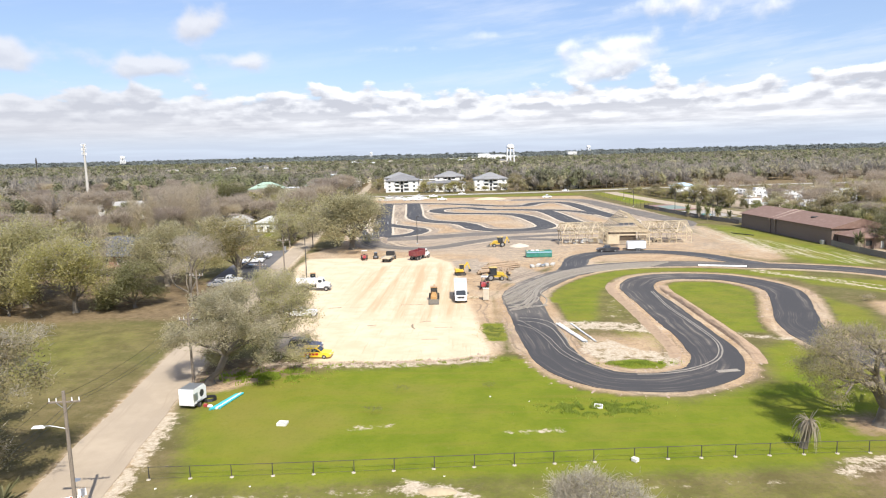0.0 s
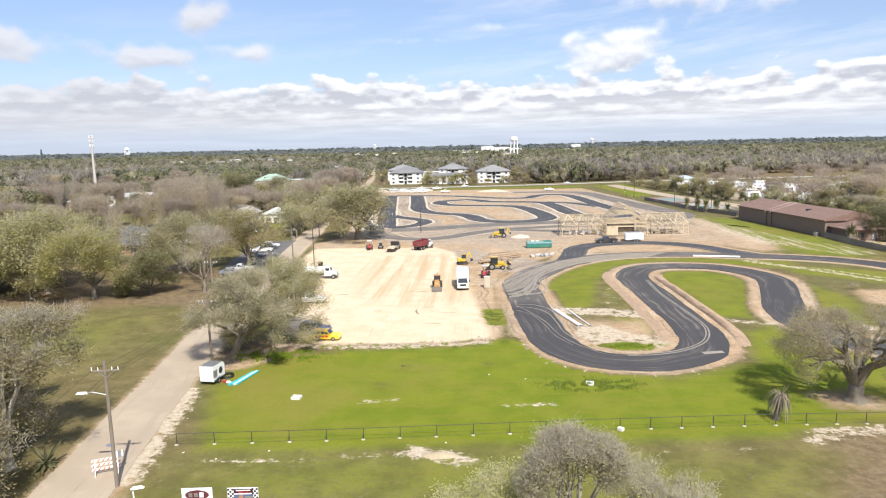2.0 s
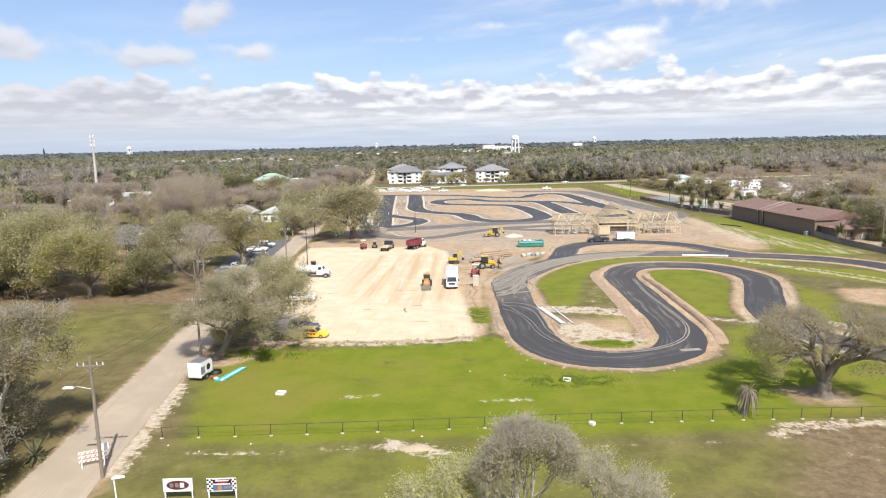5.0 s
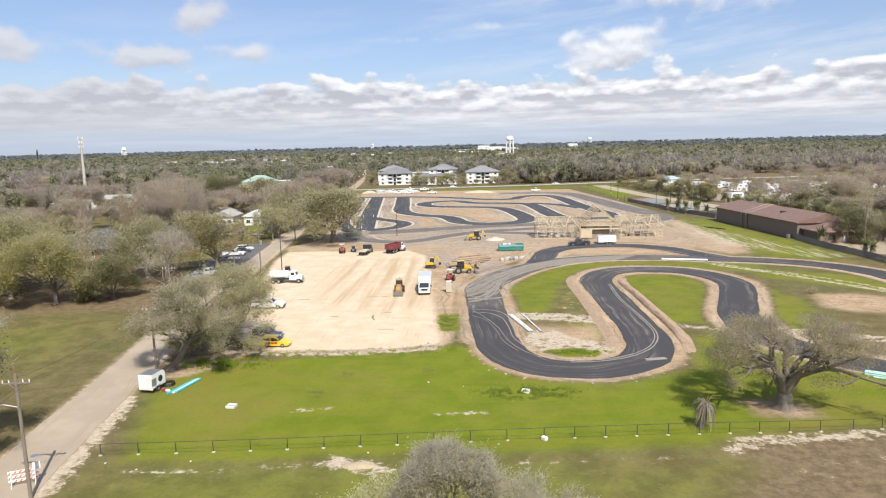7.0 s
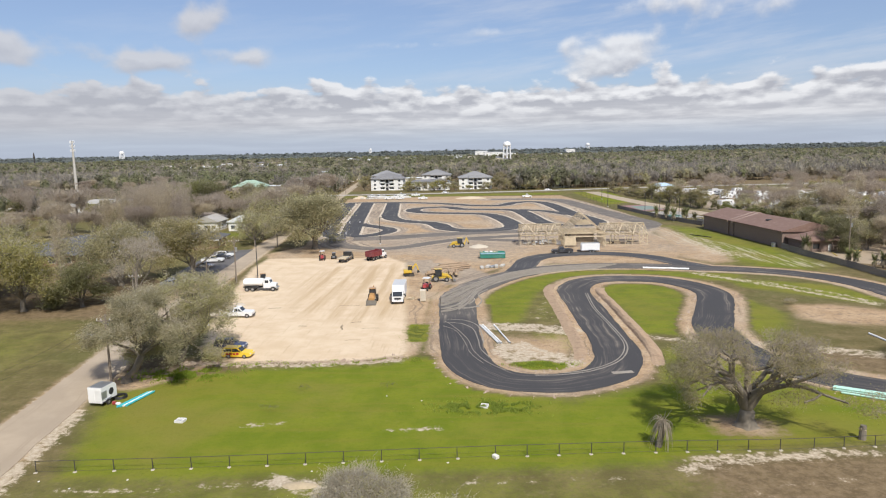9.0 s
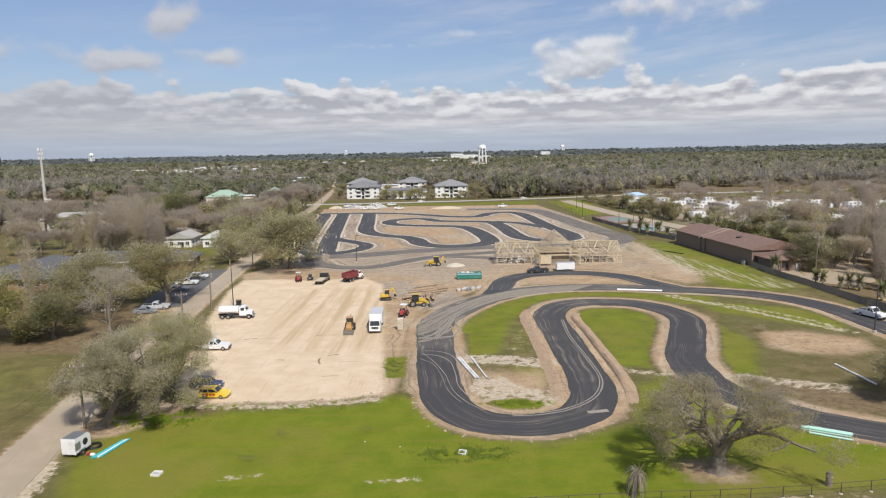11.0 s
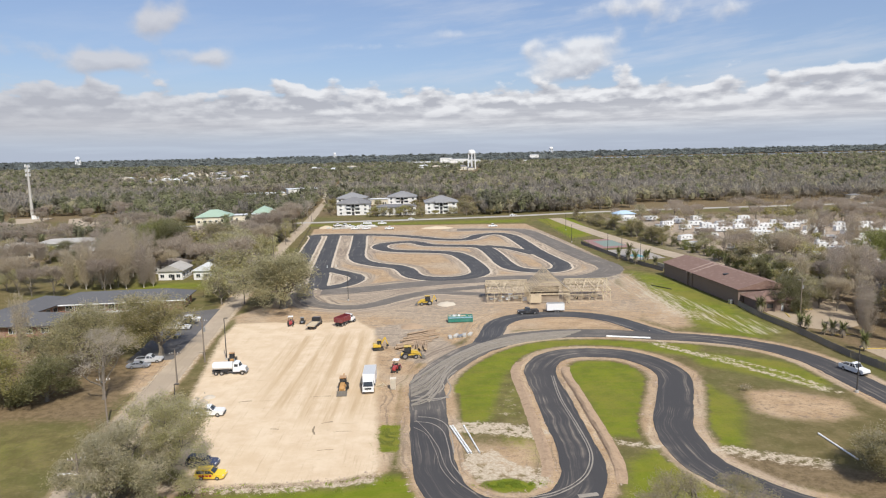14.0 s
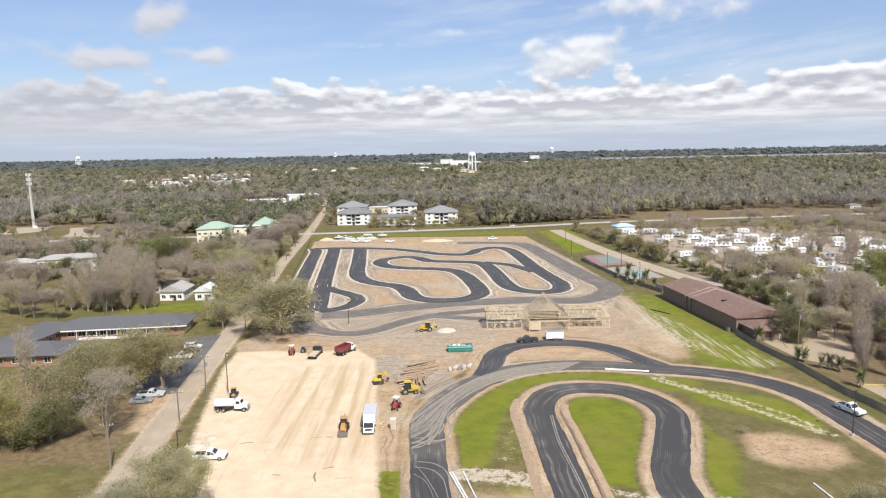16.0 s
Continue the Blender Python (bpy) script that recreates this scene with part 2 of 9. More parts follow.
    sand = blend(t, calc(t, "MULTIPLY", smooth(t, fbm(t, scuff, 0.55, 5.0, 0.7), 0.62, 0.74), 0.5), sand, (0.36, 0.275, 0.18))
    sand = blend(t, calc(t, "MULTIPLY", smooth(t, speck, 0.56, 0.76), 0.35), sand, (0.42, 0.325, 0.215))
    pale = blend(t, smooth(t, speck, 0.35, 0.65), (0.37, 0.30, 0.215), (0.55, 0.47, 0.36))
    grey = blend(t, smooth(t, ruts, 0.36, 0.62), (0.470, 0.385, 0.288), (0.225, 0.180, 0.140))
    grey = blend(t, calc(t, "MULTIPLY", smooth(t, clump, 0.50, 0.72), 0.5), grey, (0.455, 0.380, 0.290))
    grey = blend(t, calc(t, "MULTIPLY", smooth(t, speck, 0.50, 0.66), 0.5), grey, (0.17, 0.135, 0.10))
    fallen = blend(t, smooth(t, clump, 0.35, 0.66), (0.125, 0.088, 0.050), (0.215, 0.154, 0.090))
    fallen = blend(t, calc(t, "MULTIPLY", smooth(t, speck, 0.46, 0.70), 0.6), fallen, (0.30, 0.225, 0.15))

    # long scrapes that run with the lawn's slope
    sc = node(t, "Mapping", i_Vector=p, i_Scale=(1.0, 0.05, 1.0), i_Rotation=(0, 0, radians(-19))).outputs[0]
    scrape = smooth(t, fbm(t, sc, 1.0, 5.0, 0.7), 0.47, 0.62)
    ragged = calc(t, "ADD", calc(t, "MULTIPLY", clump, 0.55), calc(t, "MULTIPLY", speck, 0.45))
    col = blend(t, zone("lush", 5.5, -1.9, 1.9, rag), dry, lush)
    col = blend(t, calc(t, "MULTIPLY", zone("litter", 5.0, -1.2, 1.2, ragged), 0.85), col, fallen)
    col = blend(t, zone("earth", 4.2, -0.8, 0.8, ragged), col, earth)
    col = blend(t, zone("grey", 8.0, -1.0, 1.0, ruts), col, grey)
    col = blend(t, calc(t, "MULTIPLY", zone("pale", 7.0, -0.1, 0.9, ragged), smooth(t, clump, 0.36, 0.52)), col, pale)
    col = blend(t, calc(t, "MULTIPLY", calc(t, "MULTIPLY", zone("scrape", 3.0, -1.0, 1.0, mid), scrape), 0.75), col, (0.46, 0.405, 0.30))
    col = blend(t, zone("sand", 4.5, -0.9, 0.9, ragged), col, sand)
    col = blend(t, zone("turf", 3.4, -0.3, 0.3, ragged), col, lush)
    link(t, col, b.inputs["Base Color"])
    b.inputs["Roughness"].default_value = 0.95
    b.inputs["Specular IOR Level"].default_value = 0.15
    h = calc(t, "ADD", calc(t, "MULTIPLY", fine, 0.6), calc(t, "MULTIPLY", speck, 0.4))
    link(t, node(t, "Bump", i_Strength=0.9, i_Distance=0.16, i_Height=h).outputs[0], b.inputs["Normal"])
    return m


def asphalt_material(name, base, dust, amount, fresh=None):
    """Asphalt with dust dragged along the line of travel: u runs along the ribbon, v across it."""
    m = bpy.data.materials.new(name)
    m.use_nodes = True
    t = m.node_tree
    b = t.nodes["Principled BSDF"]
    p = node(t, "NewGeometry").outputs["Position"]
    u = node(t, "Attribute", attribute_name="along").outputs["Fac"]
    v = node(t, "Attribute", attribute_name="across").outputs["Fac"]
    wob = fbm(t, p, 0.10, 2.0, 0.5)
    vv = calc(t, "ADD", v, calc(t, "MULTIPLY", wob, 2.2))
    drag = node(t, "CombineXYZ", i_0=calc(t, "MULTIPLY", u, 0.022), i_1=calc(t, "MULTIPLY", vv, 1.25), i_2=1.0).outputs[0]
    lines = fbm(t, drag, 1.0, 4.0, 0.65)
    thin = fbm(t, drag, 3.2, 2.0, 0.5)
    grain = fbm(t, p, 14.0, 3.0, 0.7)
    spots = fbm(t, p, 0.16, 4.0, 0.6)
    col = blend(t, grain, tuple(c * 0.8 for c in base), tuple(c * 1.25 for c in base))
    col = blend(t, calc(t, "MULTIPLY", smooth(t, spots, 0.4, 0.7), 0.4), col, tuple(c * 1.5 for c in base))
    if fresh:
        # the paving turns from fresh to worn along the site
        y = calc(t, "ADD", node(t, "SeparateXYZ", i_0=p).outputs[1], calc(t, "MULTIPLY", calc(t, "SUBTRACT", spots, 0.5), 26.0))
        x = node(t, "SeparateXYZ", i_0=p).outputs[0]
        worn = calc(t, "MULTIPLY", smooth(t, y, 104.0, 126.0), calc(t, "MAXIMUM", smooth(t, x, 26.0, 4.0), calc(t, "MULTIPLY", smooth(t, y, 140.0, 160.0), smooth(t, x, 74.0, 30.0))))
        col = blend(t, worn, blend(t, grain, tuple(c * 0.8 for c in fresh), tuple(c * 1.25 for c in fresh)), col)
    f = calc(t, "MULTIPLY", smooth(t, lines, 0.50, 0.74), smooth(t, spots, 0.30, 0.62))
    f = calc(t, "ADD", f, calc(t, "MULTIPLY", smooth(t, thin, 0.60, 0.72), calc(t, "MULTIPLY", smooth(t, spots, 0.42, 0.66), 0.55)), clamp=True)
    col = blend(t, calc(t, "MULTIPLY", f, calc(t, "MULTIPLY_ADD", worn, amount * 0.4, amount * 0.6) if fresh else amount), col, dust)
    link(t, col, b.inputs["Base Color"])
    b.inputs["Roughness"].default_value = 0.85
    b.inputs["Specular IOR Level"].default_value = 0.3
    link(t, node(t, "Bump", i_Strength=0.4, i_Distance=0.02, i_Height=grain).outputs[0], b.inputs["Normal"])
    return m


def leaf_material(name, dark, light, attr=None, through_light=0.5):
    """Leaves and twigs: matt, letting part of the light through."""
    m = bpy.data.materials.new(name)
    m.use_nodes = True
    t = m.node_tree
    t.nodes.remove(t.nodes["Principled BSDF"])
    r = node(t, "NewGeometry").outputs["Random Per Island"]
    ob = node(t, "ObjectInfo").outputs["Random"]
    if attr:
        ob = node(t, "Attribute", attribute_name=attr).outputs["Fac"]
    col = blend(t, r, dark, light)
    col = node(t, "HueSaturation", i_Hue=calc(t, "MULTIPLY_ADD", ob, 0.03, 0.485), i_Saturation=calc(t, "MULTIPLY_ADD", ob, 0.3, 0.80),
               i_Value=calc(t, "MULTIPLY_ADD", ob, 0.52 if attr else 0.36, 0.80 if attr else 0.85), i_Color=col).outputs[0]
    a = node(t, "BsdfDiffuse", i_Color=col)
    b = node(t, "BsdfTranslucent", i_Color=col)
    mix = node(t, "MixShader", i_0=through_light, i_1=a.outputs[0], i_2=b.outputs[0])
    link(t, mix.outputs[0], t.nodes["Material Output"].inputs[0])
    return m


M_GROUND = ground_material()
M_TRACK = asphalt_material("track_asphalt", (0.055, 0.055, 0.058), (0.32, 0.285, 0.24), 0.6)
M_TRACK_OLD = asphalt_material("dusty_asphalt", (0.108, 0.098, 0.088), (0.38, 0.32, 0.255), 1.0, (0.054, 0.052, 0.053))
M_FAR_DUSTY = asphalt_material("driven_in_asphalt", (0.135, 0.120, 0.104), (0.36, 0.30, 0.235), 0.95)
M_EDGE = material("pale_shoulder_sand", (0.50, 0.425, 0.325), 0.95, vary=0.25, scale=0.6)
M_DUST = material("dragged_dust", (0.275, 0.245, 0.205), 0.95, vary=0.3, scale=1.5)
M_STREET = asphalt_material("worn_street", (0.355, 0.290, 0.215), (0.27, 0.215, 0.155), 0.55)
M_HIGHWAY = asphalt_material("highway_concrete", (0.36, 0.34, 0.31), (0.28, 0.26, 0.24), 0.5)
M_LOTBLACK = asphalt_material("parking_asphalt", (0.115, 0.110, 0.108), (0.15, 0.14, 0.13), 0.5)
M_BARK = material("grey_bark", (0.185, 0.158, 0.122), 0.9, vary=0.35, scale=2.5, bump=0.05)
M_PALE_BARK = material("pale_bark", (0.40, 0.36, 0.29), 0.9, vary=0.3, scale=2.5, bump=0.04)
M_TWIG = leaf_material("bare_twig", (0.415, 0.362, 0.278), (0.535, 0.476, 0.372))
M_PALE_TWIG = leaf_material("pale_twig", (0.43, 0.385, 0.285), (0.56, 0.505, 0.385))
M_BROWN_TWIG = leaf_material("brown_twig", (0.385, 0.318, 0.240), (0.50, 0.425, 0.330))
M_OLIVE = leaf_material("oak_leaf", (0.280, 0.248, 0.115), (0.392, 0.344, 0.172))
M_SAGE = leaf_material("sparse_oak_leaf", (0.362, 0.342, 0.162), (0.490, 0.456, 0.234))
M_DEEP = leaf_material("dense_oak_leaf", (0.330, 0.305, 0.142), (0.450, 0.412, 0.208))
M_SPRING = leaf_material("young_oak_leaf", (0.395, 0.378, 0.170), (0.525, 0.490, 0.240))
M_DARK = leaf_material("evergreen_leaf", (0.192, 0.198, 0.076), (0.288, 0.286, 0.118))
M_WOOD_GREEN = leaf_material("far_leaf", (0.295, 0.268, 0.182), (0.360, 0.328, 0.228), "tint", 0.5)
M_WOOD_PINE = leaf_material("far_pine", (0.200, 0.202, 0.120), (0.250, 0.248, 0.150), "tint", 0.5)
M_WOOD_BARE = leaf_material("far_bare", (0.305, 0.270, 0.220), (0.385, 0.345, 0.285), "tint", 0.5)
# bluer grey-green: distance haze put into the leaf colour of the farthest woods
M_WOOD_HAZE = leaf_material("hazy_horizon_woods", (0.190, 0.212, 0.200), (0.240, 0.262, 0.250), "tint", 0.5)
M_FROND = leaf_material("palm_frond", (0.150, 0.155, 0.070), (0.265, 0.260, 0.130))
M_STRAW = leaf_material("dead_frond", (0.30, 0.25, 0.17), (0.48, 0.42, 0.31))
M_WHITE = material("white_paint", (0.78, 0.78, 0.77), 0.45, vary=0.05, dirt=(0.60, 0.57, 0.52))
M_TYRE = material("tyre_rubber", (0.028, 0.027, 0.026), 0.85, dirt=(0.12, 0.10, 0.08))
M_RIM = material("steel_rim", (0.42, 0.42, 0.42), 0.4, 0.7)
M_GLASS = glass()
M_BLACK = material("black_trim", (0.025, 0.025, 0.026), 0.6)
M_LUMBER = material("fresh_lumber", (0.54, 0.445, 0.305), 0.8, vary=0.35, scale=6.0, dirt=(0.33, 0.265, 0.19))
M_CONC = material("concrete", (0.46, 0.44, 0.40), 0.9, vary=0.18, scale=5.0, bump=0.01)
M_POLE = material("weathered_pole", (0.20, 0.165, 0.13), 0.9, vary=0.3, scale=8.0)
M_STEEL = material("galvanised_steel", (0.45, 0.46, 0.46), 0.45, 0.8)
M_DARKPOLE = material("black_pole", (0.05, 0.045, 0.04), 0.7)

# ---------------------------------------------------------------- mesh helpers
class Shape:
    """Collects vertices and faces for one mesh."""

    def __init__(self):
        self.v, self.f = [], []

    def add(self, verts, faces, m=None):
        k = len(self.v)
        self.v += [tuple(m @ Vector(p)) for p in verts] if m is not None else [tuple(p) for p in verts]
        self.f += [tuple(k + i for i in q) for q in faces]
        return self

    def box(self, sx, sy, sz, x=0.0, y=0.0, z=0.0, c=None, m=None, top=(1.0, 1.0)):
        """A box standing on z with chamfered edges; top narrows its upper face."""
        c = min(sx, sy, sz) * 0.12 if c is None else c
        vs, fs, keys = [], [], {}
        for sxn in (-1, 1):
            for syn in (-1, 1):
                for szn in (0, 1):
                    kx, ky = top if szn else (1.0, 1.0)
                    hx, hy = sx / 2 * kx, sy / 2 * ky
                    for axis in range(3):
                        p = [sxn * (hx - c), syn * (hy - c), (sz - c) if szn else c]
                        if axis == 0:
                            p[0] = sxn * hx
                        elif axis == 1:
                            p[1] = syn * hy
                        else:
                            p[2] = sz if szn else 0.0
                        keys[(sxn, syn, szn, axis)] = len(vs)
                        vs.append((x + p[0], y + p[1], z + p[2]))
        K = keys
        for s in (-1, 1):
            fs.append([K[(s, a, b, 0)] for a, b in ((-1, 0), (1, 0), (1, 1), (-1, 1))][::s])
            fs.append([K[(a, s, b, 1)] for a, b in ((-1, 0), (-1, 1), (1, 1), (1, 0))][::s])
            n = 1 if s == 1 else 0
            fs.append([K[(a, b, n, 2)] for a, b in ((-1, -1), (1, -1), (1, 1), (-1, 1))][::s])
        for a in (-1, 1):
            for b in (-1, 1):
                fs.append([K[(a, b, 0, 0)], K[(a, b, 1, 0)], K[(a, b, 1, 1)], K[(a, b, 0, 1)]][::a * b])
                n = 1 if b == 1 else 0
                fs.append([K[(-1, a, n, 1)], K[(-1, a, n, 2)], K[(1, a, n, 2)], K[(1, a, n, 1)]][::-a * b])
                fs.append([K[(a, -1, n, 2)], K[(a, -1, n, 0)], K[(a, 1, n, 0)], K[(a, 1, n, 2)]][::-a * b])
                for n in (0, 1):
                    sg = a * b * (1 if n else -1)
                    fs.append([K[(a, b, n, 0)], K[(a, b, n, 1)], K[(a, b, n, 2)]][::sg])
        return self.add(vs, fs, m)

    def tube(self, p0, p1, r0, r1=None, n=8, caps=True):
        """A tapered round bar from p0 to p1."""
        r1 = r0 if r1 is None else r1
        p0, p1 = Vector(p0), Vector(p1)
        d = (p1 - p0).normalized()
        a = d.orthogonal().normalized()
        b = d.cross(a)
        vs, k = [], []
        for p, r in ((p0, r0), (p1, r1)):
            for i in range(n):
                w_ = 2 * math.pi * i / n
                vs.append(p + a * (r * math.cos(w_)) + b * (r * math.sin(w_)))
        fs = [(i, (i + 1) % n, n + (i + 1) % n, n + i) for i in range(n)]
        if caps:
            fs += [tuple(range(n))[::-1], tuple(range(n, 2 * n))]
        return self.add(vs, fs)

    def beam(self, p0, p1, wd, ht):
        """A sawn bar of rectangular section from p0 to p1."""
        p0, p1 = Vector(p0), Vector(p1)
        d = (p1 - p0).normalized()
        side = d.cross(Vector((0, 0, 1)))
        side = side.normalized() if side.length > 0.05 else Vector((1, 0, 0))
        up = side.cross(d).normalized()
        vs = []
        for p in (p0, p1):
            for a, b in ((-1, -1), (1, -1), (1, 1), (-1, 1)):
                vs.append(p + side * (a * wd / 2) + up * (b * ht / 2))
        return self.add(vs, [(3, 2, 1, 0), (4, 5, 6, 7), (0, 1, 5, 4), (1, 2, 6, 5), (2, 3, 7, 6), (3, 0, 4, 7)])

    def slab(self, pts, z0, z1):
        """A flat polygon with thickness."""
        n = len(pts)
        vs = [(p[0], p[1], z0) for p in pts] + [(p[0], p[1], z1) for p in pts]
        area = sum(pts[i][0] * pts[(i + 1) % n][1] - pts[(i + 1) % n][0] * pts[i][1] for i in range(n))
        fs = [tuple(range(n))[::-1], tuple(range(n, 2 * n))] + [(i, (i + 1) % n, n + (i + 1) % n, n + i) for i in range(n)]
        return self.add(vs, fs if area > 0 else [q[::-1] for q in fs])

    def profile(self, pts, width, y=0.0, inset=0.0, zin=None):
        """An outline in x and z drawn out along y; points above zin lean inwards by inset."""
        n = len(pts)
        vs = []
        for s in (-1, 1):
            for px, pz in pts:
                k = inset if (zin is not None and pz > zin) else 0.0
                vs.append((px, y + s * (width / 2 - k), pz))
        fs = [tuple(range(n)), tuple(range(n, 2 * n))[::-1]] + [(i, n + i, n + (i + 1) % n, (i + 1) % n) for i in range(n)]
        area = sum(pts[i][0] * pts[(i + 1) % n][1] - pts[(i + 1) % n][0] * pts[i][1] for i in range(n))
        return self.add(vs, fs if area > 0 else [q[::-1] for q in fs])

    def data(self, name, mat):
        me = bpy.data.meshes.new(name)
        me.from_pydata(self.v, [], self.f)
        me.materials.append(mat)
        me.update()
        return me


def part(name, shape, mat, parent=None, label="", m=None):
    ob = new(name, shape.data(name, mat))
    if parent is not None:
        ob.parent = parent
    if m is not None:
        ob.matrix_basis = m
    return tagged(ob, label)


def thing(name, label, category, m=None, group="", kind=""):
    ob = new(name)
    ob.empty_display_size = 0.3
    if m is not None:
        ob.matrix_basis = m
    return tagged(ob, label, category, group, kind)


def same(name, data, parent, m, label=""):
    """Another object on a mesh that exists."""
    ob = new(name, data)
    ob.parent, ob.matrix_basis = parent, m
    return tagged(ob, label)


def spline(pts, step=1.5, closed=False):
    """A smooth line through the points, with points about step apart."""
    P = [Vector((*p[:2], 0)) for p in pts]
    n = len(P)
    out = []
    for i in range(n if closed else n - 1):
        a = P[(i - 1) % n] if closed or i else P[0] * 2 - P[1]
        b, c = P[i], P[(i + 1) % n]
        d = P[(i + 2) % n] if closed or i + 2 < n else P[-1] * 2 - P[-2]
        k = max(2, int((c - b).length / step))
        for j in range(k):
            s = j / k
            out.append(0.5 * (2 * b + (c - a) * s + (2 * a - 5 * b + 4 * c - d) * s * s + (3 * b - a - 3 * c + d) * s ** 3))
    if not closed:
        out.append(P[-1])
    return np.array([(q.x, q.y) for q in out])


def ribbon(name, line, width, mat, z=0.05, closed=False, wave=0.0, label="", parent=None, cells=6):
    """A road: a strip with thickness along a line; along and across are stored for its material."""
    n = len(line)
    nxt, prv = np.roll(line, -1, 0), np.roll(line, 1, 0)
    if not closed:
        nxt[-1], prv[0] = line[-1], line[0]
    d = nxt - prv
    d /= np.maximum(np.linalg.norm(d, axis=1), 1e-6)[:, None]
    side = np.stack((d[:, 1], -d[:, 0]), 1)
    s = np.concatenate(([0], np.cumsum(np.linalg.norm(np.diff(line, axis=0), axis=1))))
    wid = np.full(n, float(width)) if np.isscalar(width) else np.interp(np.linspace(0, 1, n), np.linspace(0, 1, len(width)), width)
    vs, al, ac = [], [], []
    for i in range(n):
        e0 = wave * (noise.noise((line[i][0] * 0.4, line[i][1] * 0.4, 1.0)) + 0.5 * noise.noise((line[i][0], line[i][1], 4.0)))
        e1 = wave * (noise.noise((line[i][0] * 0.4, line[i][1] * 0.4, 9.0)) + 0.5 * noise.noise((line[i][0], line[i][1], 7.0)))
        for j in range(cells + 3):
            k = min(max((j - 1) / cells, 0), 1)
            o = (k - 0.5) * wid[i] + (e1 * k - e0 * (1 - k))
            zz = -0.02 if j in (0, cells + 2) else z + 0.03 * (1 - (2 * k - 1) ** 2)
            vs.append((line[i][0] + side[i][0] * o, line[i][1] + side[i][1] * o, zz))
            al.append(s[i])
            ac.append(o)
    fs = []
    c = cells + 3
    for i in range(n if closed else n - 1):
        a, b = i * c, ((i + 1) % n) * c
        fs += [(a + j, a + j + 1, b + j + 1, b + j) for j in range(c - 1)]
    me = bpy.data.meshes.new(name)
    me.from_pydata(vs, [], fs)
    me.materials.append(mat)
    for key, vals in (("along", al), ("across", ac)):
        me.attributes.new(key, "FLOAT", "POINT").data.foreach_set("value", np.array(vals, np.float32))
    ob = new(name, me)
    if parent is not None:
        ob.parent = parent
    return tagged(ob, label, "road" if parent is None else "", "", "structure" if parent is None else "")


# ---------------------------------------------------------------- plan of the ground
LOOP = spline([(62, 73.5), (52.8, 78), (45, 83.4), (39.8, 91.2), (38.2, 97.5), (39, 107.4), (42, 115.6), (46.2, 126.8), (47.6, 134), (45.2, 142),
               (40, 147), (31, 148.3), (25, 145.6), (21.5, 139), (20.7, 133), (21, 124), (21.1, 113), (21.2, 100), (20.6, 92), (18.6, 86.4),
               (15.2, 83.4), (11.6, 82), (8.2, 81.9), (4.4, 83), (1.2, 86.6), (-0.6, 92.5), (-1.6, 102.4), (-2.4, 119.4), (-2.5, 131),
               (1.5, 142), (9, 153.5), (18, 161), (29, 164.5), (41, 164), (52, 161), (62, 158.2), (70.5, 154), (76, 149), (79.5, 143), (81.2, 136),
               (81.8, 128), (82.4, 118), (84, 100)])
LOOP_CUT = int(np.argmin(np.hypot(LOOP[:, 0] + 2.4, LOOP[:, 1] - 117)))
SPUR = spline([(10.5, 156), (12.8, 165), (15.4, 175.2), (20.5, 181.5), (29, 184.2), (38, 183.6), (46.5, 178), (51.6, 168.5), (56, 160.5)])
